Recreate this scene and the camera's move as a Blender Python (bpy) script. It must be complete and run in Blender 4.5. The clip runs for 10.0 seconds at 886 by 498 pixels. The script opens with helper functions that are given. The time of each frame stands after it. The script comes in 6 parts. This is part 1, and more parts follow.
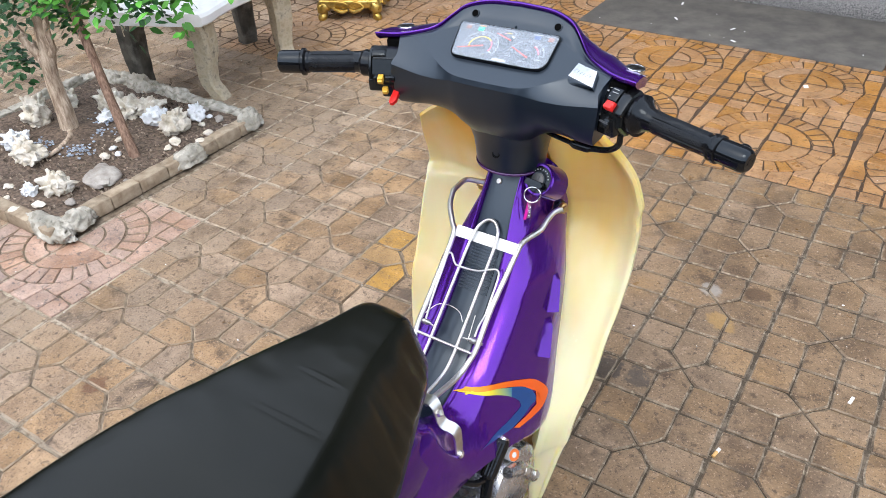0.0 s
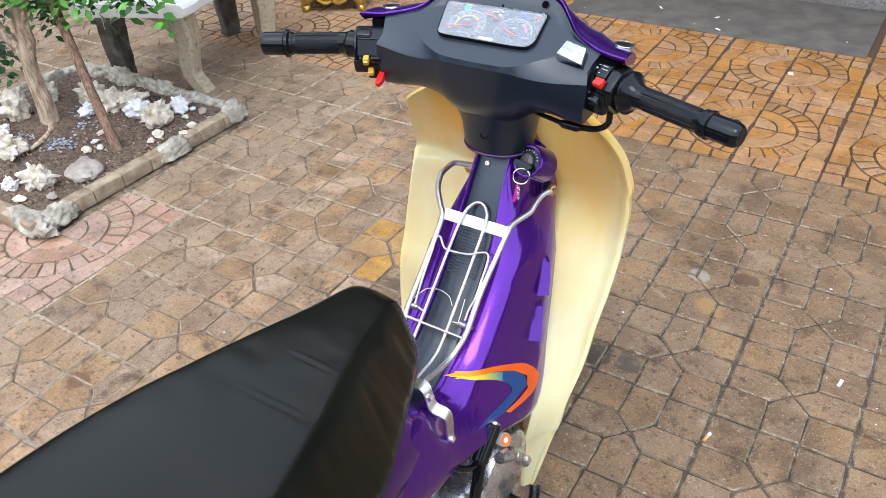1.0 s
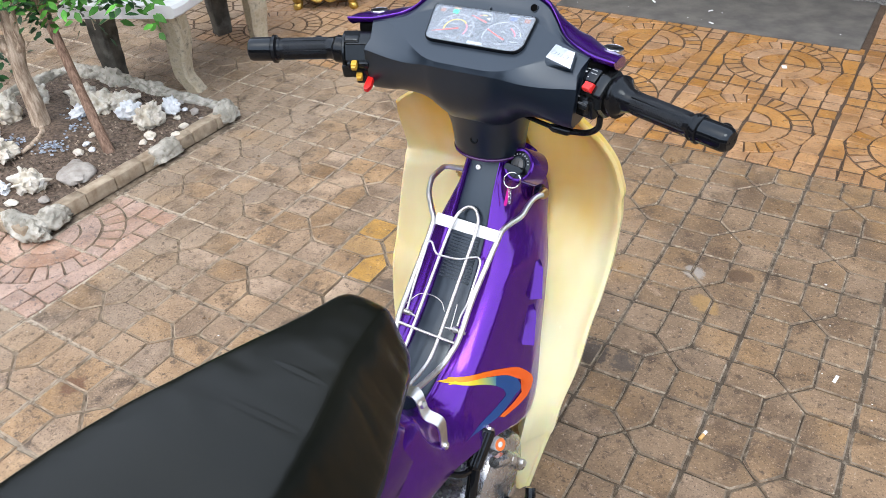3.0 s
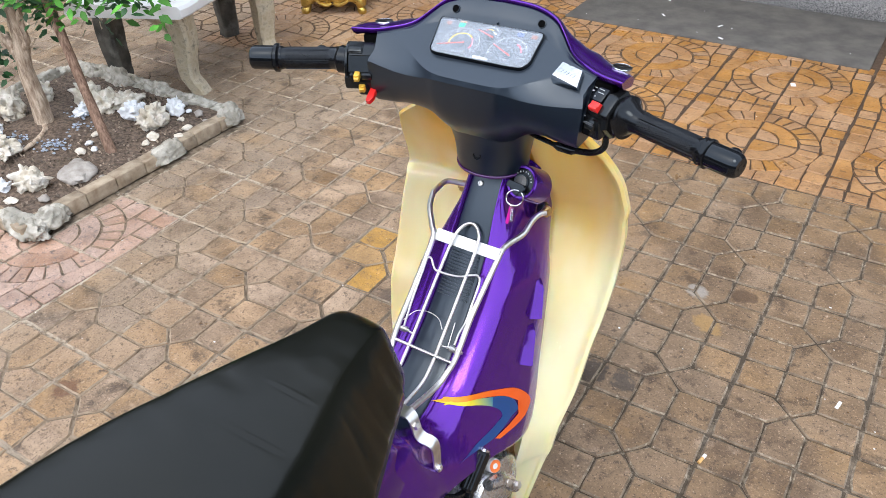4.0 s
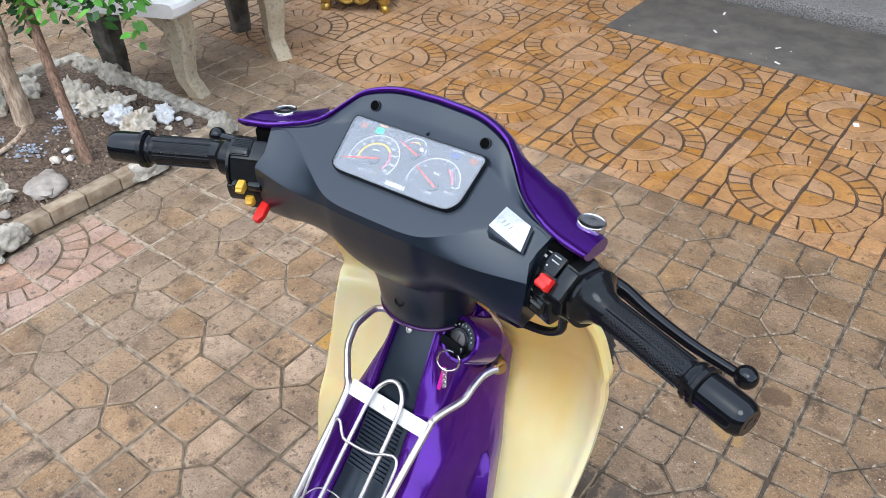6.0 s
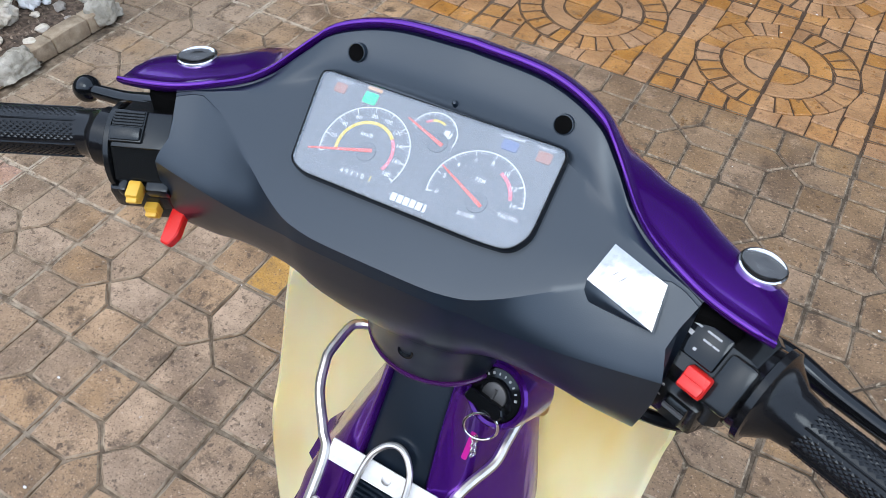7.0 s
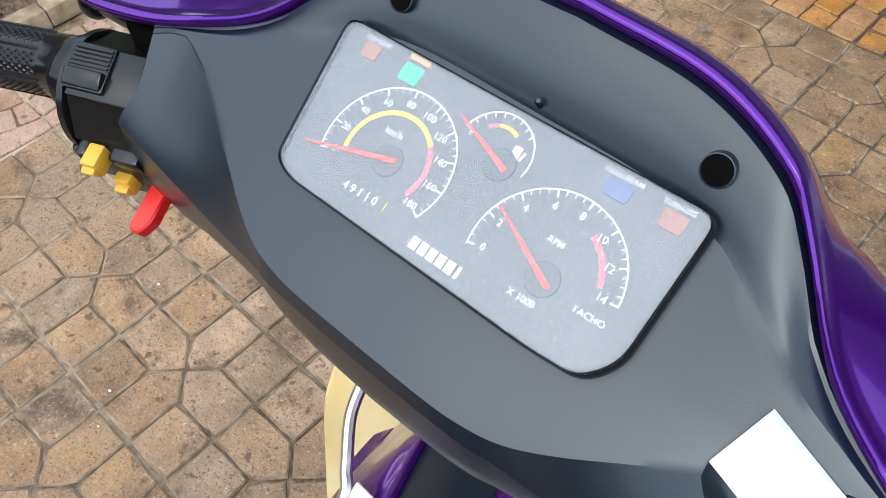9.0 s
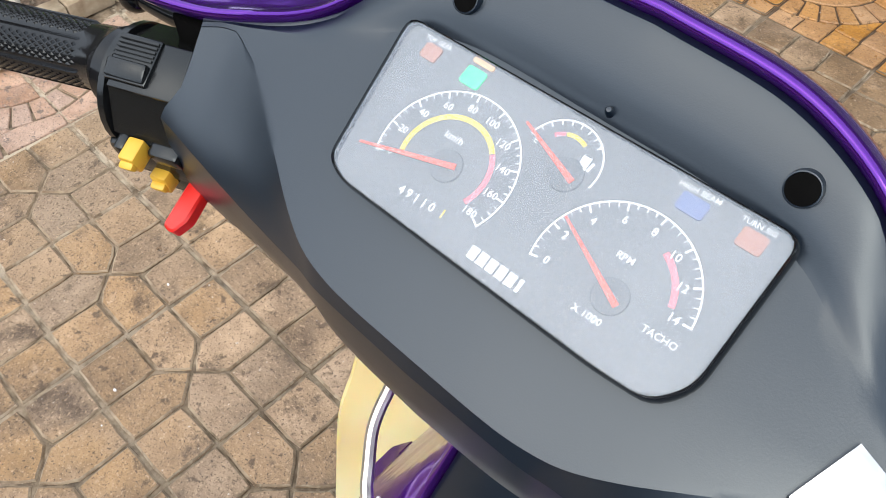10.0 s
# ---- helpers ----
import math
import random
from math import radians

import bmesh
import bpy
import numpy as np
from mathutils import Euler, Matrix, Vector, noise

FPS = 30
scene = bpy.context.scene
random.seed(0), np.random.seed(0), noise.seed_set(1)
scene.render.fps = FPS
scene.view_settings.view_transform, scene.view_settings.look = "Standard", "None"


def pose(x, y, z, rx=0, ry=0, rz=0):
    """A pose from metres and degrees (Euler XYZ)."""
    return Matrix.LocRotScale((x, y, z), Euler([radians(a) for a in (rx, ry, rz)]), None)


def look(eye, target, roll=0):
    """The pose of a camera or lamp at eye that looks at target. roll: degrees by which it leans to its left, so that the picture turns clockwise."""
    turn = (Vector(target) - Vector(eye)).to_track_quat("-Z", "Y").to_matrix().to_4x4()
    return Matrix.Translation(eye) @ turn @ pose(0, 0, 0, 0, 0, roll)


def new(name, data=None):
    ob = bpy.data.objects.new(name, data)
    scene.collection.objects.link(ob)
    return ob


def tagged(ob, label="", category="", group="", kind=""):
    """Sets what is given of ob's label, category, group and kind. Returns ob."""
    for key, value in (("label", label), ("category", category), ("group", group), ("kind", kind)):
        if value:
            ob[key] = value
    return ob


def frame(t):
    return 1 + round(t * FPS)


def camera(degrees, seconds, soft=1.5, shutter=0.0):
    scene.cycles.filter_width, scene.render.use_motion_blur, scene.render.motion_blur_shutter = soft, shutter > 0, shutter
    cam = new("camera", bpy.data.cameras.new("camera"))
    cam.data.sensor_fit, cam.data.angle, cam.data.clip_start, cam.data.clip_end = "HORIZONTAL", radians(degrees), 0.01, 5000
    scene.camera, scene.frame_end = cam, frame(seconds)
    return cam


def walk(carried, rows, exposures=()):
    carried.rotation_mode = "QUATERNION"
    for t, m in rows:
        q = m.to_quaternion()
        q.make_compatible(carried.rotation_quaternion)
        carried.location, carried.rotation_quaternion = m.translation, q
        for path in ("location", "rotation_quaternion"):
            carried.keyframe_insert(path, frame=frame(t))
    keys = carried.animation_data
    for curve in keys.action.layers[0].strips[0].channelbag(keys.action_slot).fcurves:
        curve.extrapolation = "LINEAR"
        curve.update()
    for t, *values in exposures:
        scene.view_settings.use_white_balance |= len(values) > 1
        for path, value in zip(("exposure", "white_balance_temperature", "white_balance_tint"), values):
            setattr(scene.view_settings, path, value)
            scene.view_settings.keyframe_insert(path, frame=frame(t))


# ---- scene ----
cam = camera(59.6, 10.0, soft=0.5)
PATH = [
    (0, (1.683, -0.773, 1.459), (0.747, 0.551, 0.288), -3.1),
    (0.5, (1.673, -0.763, 1.441), (0.752, 0.565, 0.263), -3.6),
    (1, (1.679, -0.774, 1.435), (0.775, 0.562, 0.253), -3.1),
    (1.5, (1.687, -0.756, 1.444), (0.79, 0.58, 0.256), -4.0),
    (2, (1.682, -0.748, 1.442), (0.787, 0.585, 0.249), -4.1),
    (3.5, (1.674, -0.758, 1.445), (0.778, 0.571, 0.248), -3.1),
    (4, (1.667, -0.728, 1.444), (0.764, 0.607, 0.261), -2.2),
    (4.5, (1.669, -0.616, 1.437), (0.755, 0.723, 0.266), -1.6),
    (5, (1.694, -0.495, 1.463), (0.718, 0.807, 0.3), -0.5),
    (5.5, (1.676, -0.432, 1.455), (0.661, 0.828, 0.28), -0.4),
    (5.7, (1.644, -0.399, 1.45), (0.627, 0.845, 0.259), -0.8),
    (6.8, (1.369, -0.153, 1.356), (0.661, 1.075, -0.055), 1.1),
    (7, (1.328, -0.128, 1.332), (0.663, 1.042, -0.148), 1.7),
    (7.5, (1.307, -0.057, 1.271), (0.574, 0.974, -0.278), 3.1),
    (8, (1.323, -0.027, 1.258), (0.438, 0.831, -0.317), 4.6),
    (8.5, (1.297, -0.01, 1.274), (0.441, 0.816, -0.334), 0.6),
    (9, (1.273, 0.024, 1.245), (0.41, 0.849, -0.36), -2.6),
    (9.5, (1.272, 0.037, 1.24), (0.387, 0.877, -0.345), -2.2),
    (10, (1.255, 0.015, 1.236), (0.37, 0.851, -0.351), -0.6),
]
walk(cam, [(t, look(eye, target, roll)) for t, eye, target, roll in PATH], [(0, 0.0, 6200, 10), (5.5, -0.04, 6150, 10), (7, -0.28, 5900, 9), (7.5, -0.28, 5800, 9), (8, -0.28, 6150, 8), (8.5, -0.28, 6350, 9), (9, -0.16, 6500, 8), (9.5, -0.08, 6650, 8), (10, -0.06, 6750, 8)])

# ---- world and light ----
world = bpy.data.worlds.new("sky")
scene.world = world
world.use_nodes = True
wn = world.node_tree
sky = wn.nodes.new("ShaderNodeTexSky")
sky.sky_type, sky.sun_disc = "NISHITA", False
sky.sun_elevation, sky.sun_rotation = radians(58), radians(200)
sky.dust_density, sky.air_density = 3.0, 1.0
cloud = wn.nodes.new("ShaderNodeMix")
cloud.data_type = "RGBA"
cloud.inputs[0].default_value = 0.6
cloud.inputs[7].default_value = (8.7, 9.2, 10.0, 1)
wn.links.new(sky.outputs[0], cloud.inputs[6])
wn.links.new(cloud.outputs[2], wn.nodes["Background"].inputs[0])
wn.nodes["Background"].inputs[1].default_value = 0.30
sun = new("sun", bpy.data.lights.new("sun", "SUN"))
sun.data.energy, sun.data.angle, sun.data.color = 1.2, radians(25), (1.0, 0.92, 0.81)
sun.matrix_world = look((2.0, -3.0, 6.0), (0, 0.5, 0))



# ---- materials ----
def material(name, c1, c2=None, rough=0.5, metal=0.0, scale=20.0, bump=0.0, bump_scale=200.0, coat=0.0, spec=0.5,
             rough_var=0.1, world_space=False, stain=None, stain_scale=4.0, stain_amount=0.5, vary=0.0, stretch=None):
    """Two-scale procedural surface: a base colour that wanders between c1 and c2, a stain, uneven roughness and relief."""
    m = bpy.data.materials.new(name)
    m.use_nodes = True
    t = m.node_tree
    n, l = t.nodes, t.links
    b = n["Principled BSDF"]
    b.inputs["Metallic"].default_value = metal
    b.inputs["Specular IOR Level"].default_value = spec
    b.inputs["Coat Weight"].default_value = coat
    b.inputs["Coat Roughness"].default_value = 0.04
    if world_space:
        place = n.new("ShaderNodeNewGeometry").outputs["Position"]
    else:
        place = n.new("ShaderNodeTexCoord").outputs["Object"]
    if stretch:
        mapping = n.new("ShaderNodeMapping")
        mapping.inputs["Scale"].default_value = stretch
        l.new(place, mapping.inputs["Vector"])
        place = mapping.outputs[0]

    def noise_tex(s, detail=4.0, r=0.55):
        x = n.new("ShaderNodeTexNoise")
        x.inputs["Scale"].default_value, x.inputs["Detail"].default_value, x.inputs["Roughness"].default_value = s, detail, r
        l.new(place, x.inputs["Vector"])
        return x.outputs["Fac"]

    def ramp(fac, a, z, lo=0.35, hi=0.65):
        r = n.new("ShaderNodeValToRGB")
        r.color_ramp.elements[0].position, r.color_ramp.elements[1].position = lo, hi
        r.color_ramp.elements[0].color, r.color_ramp.elements[1].color = a, z
        l.new(fac, r.inputs[0])
        return r.outputs[0]

    c2 = c2 or tuple(min(1, v * 1.15) for v in c1)
    colour = ramp(noise_tex(scale), (*c1, 1), (*c2, 1))
    if stain:
        mix = n.new("ShaderNodeMix")
        mix.data_type = "RGBA"
        f = ramp(noise_tex(stain_scale, 6.0, 0.65), (0, 0, 0, 1), (stain_amount,) * 3 + (1,), 0.5, 0.72)
        l.new(f, mix.inputs[0])
        l.new(colour, mix.inputs[6])
        mix.inputs[7].default_value = (*stain, 1)
        colour = mix.outputs[2]
    if vary:
        info, geo = n.new("ShaderNodeObjectInfo"), n.new("ShaderNodeNewGeometry")
        add = n.new("ShaderNodeMath")
        add.operation = "ADD"
        l.new(info.outputs["Random"], add.inputs[0])
        l.new(geo.outputs["Random Per Island"], add.inputs[1])
        frac = n.new("ShaderNodeMath")
        frac.operation = "FRACT"
        l.new(add.outputs[0], frac.inputs[0])
        span = n.new("ShaderNodeMapRange")
        span.inputs["To Min"].default_value, span.inputs["To Max"].default_value = 1 - vary, 1 + vary
        l.new(frac.outputs[0], span.inputs["Value"])
        hsv = n.new("ShaderNodeHueSaturation")
        l.new(span.outputs[0], hsv.inputs["Value"])
        l.new(colour, hsv.inputs["Color"])
        colour = hsv.outputs[0]
    l.new(colour, b.inputs["Base Color"])
    span = n.new("ShaderNodeMapRange")
    span.inputs["To Min"].default_value, span.inputs["To Max"].default_value = max(0.02, rough - rough_var), min(1, rough + rough_var)
    l.new(noise_tex(scale * 3), span.inputs["Value"])
    l.new(span.outputs[0], b.inputs["Roughness"])
    if bump:
        bp = n.new("ShaderNodeBump")
        bp.inputs["Strength"].default_value, bp.inputs["Distance"].default_value = bump, 0.002
        l.new(noise_tex(bump_scale, 3.0, 0.6), bp.inputs["Height"])
        l.new(bp.outputs[0], b.inputs["Normal"])
    return m


M = {}
M["black"] = material("black plastic", (0.004, 0.008, 0.015), (0.006, 0.011, 0.020), 0.31, scale=6, bump=0.04, bump_scale=1500, rough_var=0.05, spec=0.8)
M["pod"] = material("satin black switch plastic", (0.006, 0.0065, 0.007), (0.010, 0.0105, 0.011), 0.22, scale=12, rough_var=0.06, spec=0.42)
M["alu_dark"] = material("oily dark aluminium", (0.05, 0.05, 0.052), (0.13, 0.128, 0.125), 0.4, 0.8, scale=25, stain=(0.02, 0.018, 0.015), stain_scale=18, stain_amount=0.8)
# near-black without gloss: paints the shade inside screw holes and wing gaps
M["shade_black"] = material("black for shade in holes and gaps", (0.003, 0.003, 0.003), (0.005, 0.005, 0.005), 0.9, scale=40, spec=0.0)
M["black_gloss"] = material("glossy black plastic", (0.004, 0.0045, 0.0055), (0.006, 0.0065, 0.008), 0.06, scale=15, rough_var=0.03, spec=0.4)
M["rubber"] = material("black rubber", (0.005, 0.005, 0.006), (0.009, 0.009, 0.010), 0.13, scale=40, bump=0.03, bump_scale=800, spec=0.3)
M["vinyl"] = material("black seat vinyl", (0.0035, 0.0044, 0.0032), (0.0085, 0.0088, 0.0060), 0.20, scale=4, bump=0.08, bump_scale=700, rough_var=0.09, spec=0.24)
for dark in ("black", "pod", "black_gloss", "rubber"):
    M[dark].node_tree.nodes["Principled BSDF"].inputs["Specular Tint"].default_value = (0.80, 0.91, 1.0, 1)
M["purple"] = material("candy purple paint", (0.068, 0.006, 0.215), (0.080, 0.008, 0.25), 0.19, 0.72, scale=5, coat=0.45, rough_var=0.03)
# same paint, base colour raised for the sky mirrored in the tunnel
M["purple_skylit"] = material("candy purple paint brightened for sky", (0.092, 0.010, 0.275), (0.108, 0.013, 0.32), 0.20, 0.75, scale=5, coat=0.45, rough_var=0.03)
# faint moulding waves that run along the sloping panel
pt = M["purple_skylit"].node_tree
pmap, pnoise, pbump = pt.nodes.new("ShaderNodeMapping"), pt.nodes.new("ShaderNodeTexNoise"), pt.nodes.new("ShaderNodeBump")
pmap.vector_type = "TEXTURE"
pmap.inputs["Rotation"].default_value = (radians(43), 0, 0)
pmap.inputs["Scale"].default_value = (0.022, 0.16, 0.022)
pt.links.new(pt.nodes.new("ShaderNodeTexCoord").outputs["Object"], pmap.inputs["Vector"])
pt.links.new(pmap.outputs[0], pnoise.inputs["Vector"])
pnoise.inputs["Scale"].default_value, pnoise.inputs["Detail"].default_value = 1.0, 2.0
pbump.inputs["Strength"].default_value, pbump.inputs["Distance"].default_value = 0.32, 0.004
pt.links.new(pnoise.outputs["Fac"], pbump.inputs["Height"])
pt.links.new(pbump.outputs[0], pt.nodes["Principled BSDF"].inputs["Normal"])
pt.links.new(pbump.outputs[0], pt.nodes["Principled BSDF"].inputs["Coat Normal"])
M["purple_dark"] = material("dark plum paint", (0.045, 0.006, 0.075), (0.055, 0.008, 0.085), 0.22, scale=5, coat=0.6, rough_var=0.04)
M["cream"] = material("aged cream plastic", (0.80, 0.685, 0.40), (0.86, 0.765, 0.50), 0.24, scale=3)
M["steel"] = material("brushed steel", (0.58, 0.56, 0.53), (0.72, 0.70, 0.67), 0.38, 1.0, scale=60, rough_var=0.1)
M["chrome"] = material("chrome", (0.75, 0.75, 0.76), (0.8, 0.8, 0.8), 0.12, 1.0, scale=30, rough_var=0.05)
M["brass"] = material("brass plated", (0.55, 0.36, 0.14), (0.6, 0.42, 0.18), 0.3, 1.0, scale=40)
M["alu"] = material("cast aluminium", (0.55, 0.56, 0.58), (0.68, 0.69, 0.71), 0.26, 0.9, scale=30, bump=0.1, bump_scale=600, stain=(0.15, 0.14, 0.13), stain_scale=25, stain_amount=0.4)
M["plate"] = material("white painted steel plate", (0.72, 0.73, 0.72), (0.8, 0.8, 0.79), 0.35, scale=40, stain=(0.45, 0.43, 0.4), stain_scale=60, stain_amount=0.3)
M["red"] = material("red plastic", (0.62, 0.015, 0.012), (0.7, 0.02, 0.015), 0.3, scale=30)
M["yellow"] = material("yellow plastic", (0.62, 0.36, 0.035), (0.7, 0.42, 0.05), 0.4, scale=30)
M["panel"] = material("faded grey dial card", (0.10, 0.108, 0.115), (0.125, 0.132, 0.14), 0.5, scale=30)
M["grey_ink"] = material("faded white print", (0.30, 0.31, 0.32), (0.42, 0.43, 0.44), 0.5, scale=400)
M["grey"] = material("grey plastic", (0.06, 0.065, 0.07), (0.08, 0.085, 0.09), 0.45, scale=30)


def tile_material(name, low, high, dirt, rough=0.4, dirt_side=0.0, vary=0.16, stains=(), bleached=0.0):
    """Worn cement tile: cloudy pigment, fine speckle, dark stains, pale lime bloom, dirt that gathers on the open side of the yard."""
    m = bpy.data.materials.new(name)
    m.use_nodes = True
    t = m.node_tree
    n, l = t.nodes, t.links
    b = n["Principled BSDF"]
    geo, info = n.new("ShaderNodeNewGeometry"), n.new("ShaderNodeObjectInfo")
    pos = geo.outputs["Position"]

    def tex(s, detail=5.0, r=0.6):
        x = n.new("ShaderNodeTexNoise")
        x.inputs["Scale"].default_value, x.inputs["Detail"].default_value, x.inputs["Roughness"].default_value = s, detail, r
        l.new(pos, x.inputs["Vector"])
        return x.outputs["Fac"]

    def span(v, a0, a1, b0, b1):
        x = n.new("ShaderNodeMapRange")
        for k, q in zip(("From Min", "From Max", "To Min", "To Max"), (a0, a1, b0, b1)):
            x.inputs[k].default_value = q
        l.new(v, x.inputs["Value"])
        return x.outputs[0]

    def math_node(op, p, q):
        x = n.new("ShaderNodeMath")
        x.operation = op
        for k, v in enumerate((p, q)):
            if isinstance(v, float):
                x.inputs[k].default_value = v
            else:
                l.new(v, x.inputs[k])
        return x.outputs[0]

    def mix(f, p, q, how="MIX"):
        x = n.new("ShaderNodeMix")
        x.data_type, x.blend_type = "RGBA", how
        for k, v in ((0, f), (6, p), (7, q)):
            if isinstance(v, tuple):
                x.inputs[k].default_value = (*v, 1)
            elif isinstance(v, float):
                x.inputs[k].default_value = v
            else:
                l.new(v, x.inputs[k])
        return x.outputs[2]

    colour = mix(span(tex(8.0), 0.36, 0.64, 0, 1), low, high)
    piece = math_node("FRACT", math_node("ADD", info.outputs["Random"], geo.outputs["Random Per Island"]), 0.0)
    hsv = n.new("ShaderNodeHueSaturation")
    l.new(colour, hsv.inputs["Color"])
    l.new(span(piece, 0, 1, 1 - vary, 1 + vary), hsv.inputs["Value"])
    l.new(span(math_node("FRACT", math_node("MULTIPLY", piece, 7.3), 0.0), 0, 1, 0.85, 1.15), hsv.inputs["Saturation"])
    colour = hsv.outputs[0]
    if dirt_side:
        sep = n.new("ShaderNodeSeparateXYZ")
        l.new(pos, sep.inputs[0])
        edge = math_node("ADD", sep.outputs["X"], span(tex(1.5), 0.3, 0.7, -0.4, 0.4))
        if dirt_side > 0.5:
            # pale dust about the planting bed
            colour = mix(span(edge, 0.05, -0.50, 0, 0.6), colour, (0.335, 0.262, 0.190))
        colour = mix(span(edge, 0.2, 1.2, 0, dirt_side), colour, (0.165, 0.106, 0.055) if dirt_side > 0.5 else tuple(v * 1.6 for v in dirt))
    if bleached:
        # sun-faded pigment towards the bench
        west = n.new("ShaderNodeSeparateXYZ")
        l.new(pos, west.inputs[0])
        colour = mix(span(math_node("ADD", west.outputs["X"], span(tex(2.5), 0.3, 0.7, -0.4, 0.4)), -0.30, -1.0, 0, bleached), colour, (0.47, 0.34, 0.235))
    fine = tex(70.0, 4.0, 0.7)
    colour = mix(span(fine, 0.45, 0.30, 0, 0.85), colour, dirt)
    heavy = 0.8 if dirt_side else 0.45
    colour = mix(span(tex(4.2, 7.0, 0.68), 0.50, 0.66, 0, heavy), colour, dirt)
    colour = mix(span(tex(9.0, 7.0, 0.72), 0.55, 0.64, 0, heavy), colour, tuple(v * 0.7 for v in dirt))
    colour = mix(span(tex(11.0, 6.0, 0.7), 0.60, 0.74, 0, 0.45), colour, tuple(min(1, 1.25 * v + .12) for v in high))
    colour = mix(span(tex(38.0, 4.0, 0.6), 0.60, 0.66, 0, 0.8), colour, tuple(v * 0.75 for v in dirt))
    colour = mix(span(tex(55.0, 5.0, 0.75), 0.60, 0.68, 0, 0.5), colour, tuple(min(1, 1.3 * v + .08) for v in high))
    colour = mix(span(tex(110.0, 2.0, 0.5), 0.72, 0.76, 0, 0.7), colour, (0.55, 0.51, 0.45))
    if dirt_side > 0.5:
        colour = mix(span(tex(3.2, 5.0, 0.6), 0.56, 0.70, 0, 0.4), colour, tuple(min(1, v * k) for v, k in zip(high, (1.1, .95, .62))))
    colour = mix(span(tex(230.0, 2.0, 0.5), 0.41, 0.31, 0, 0.8), colour, tuple(v * 0.55 for v in dirt))
    colour = mix(span(tex(170.0, 3.0, 0.6), 0.58, 0.68, 0, 0.45), colour, tuple(min(1, 1.2 * v + .04) for v in high))
    for (px, py), size, ink_colour in stains:
        away = n.new("ShaderNodeVectorMath")
        away.operation = "DISTANCE"
        l.new(pos, away.inputs[0])
        away.inputs[1].default_value = (px, py, 0)
        far_off = math_node("ADD", away.outputs["Value"], span(tex(16.0, 5.0, 0.65), 0.25, 0.75, -size * 0.8, size * 0.8))
        colour = mix(span(far_off, size * 0.75, size * 1.1, 0.75, 0), colour, ink_colour)
    l.new(colour, b.inputs["Base Color"])
    l.new(span(tex(14.0), 0.3, 0.7, rough - 0.14, rough + 0.2), b.inputs["Roughness"])
    bp = n.new("ShaderNodeBump")
    bp.inputs["Strength"].default_value, bp.inputs["Distance"].default_value = 0.95, 0.003
    l.new(math_node("ADD", tex(90.0, 4.0, 0.65), math_node("MULTIPLY", tex(18.0, 3.0, 0.5), 1.5)), bp.inputs["Height"])
    l.new(bp.outputs[0], b.inputs["Normal"])
    return m


M["tile_brown"] = tile_material("brown cement tile", (0.230, 0.150, 0.086), (0.425, 0.290, 0.176), (0.100, 0.063, 0.036), 0.40, 0.6, 0.2,
                                stains=(((.052, -.105), .035, (.12, .05, .022)), ((1.428, 1.14), .035, (.085, .05, .028)), ((1.315, 1.10), .03, (.34, .31, .27)), ((1.18, .65), .045, (.045, .038, .032)), ((1.26, .66), .035, (.06, .05, .04)), ((.75, .80), .04, (.09, .06, .035)), ((.55, .62), .03, (.10, .07, .05)), ((1.38, .98), .04, (.36, .22, .08)))) 
M["tile_orange"] = tile_material("orange cement tile", (0.335, 0.168, 0.060), (0.47, 0.258, 0.104), (0.17, 0.090, 0.040), 0.36, 0.0, 0.08, bleached=0.6)
M["tile_ochre"] = tile_material("ochre cement tile", (0.36, 0.215, 0.075), (0.5, 0.30, 0.11), (0.2, 0.12, 0.06), 0.42, 0.0, 0.08)
M["tile_pink"] = tile_material("faded pink cement tile", (0.36, 0.22, 0.15), (0.54, 0.37, 0.28), (0.16, 0.13, 0.115), 0.5)
M["tile_edge"] = material("eroded tile edge", (0.19, 0.130, 0.080), (0.40, 0.315, 0.22), 0.85, scale=26, bump=0.8, bump_scale=250, world_space=True, stain=(0.08, 0.06, 0.045), stain_scale=9, stain_amount=0.85)
M["grout"] = material("dirty cement grout", (0.105, 0.074, 0.046), (0.30, 0.235, 0.165), 0.9, scale=38, bump=1.0, bump_scale=180, world_space=True,
                      stain=(0.035, 0.028, 0.022), stain_scale=11, stain_amount=0.85)
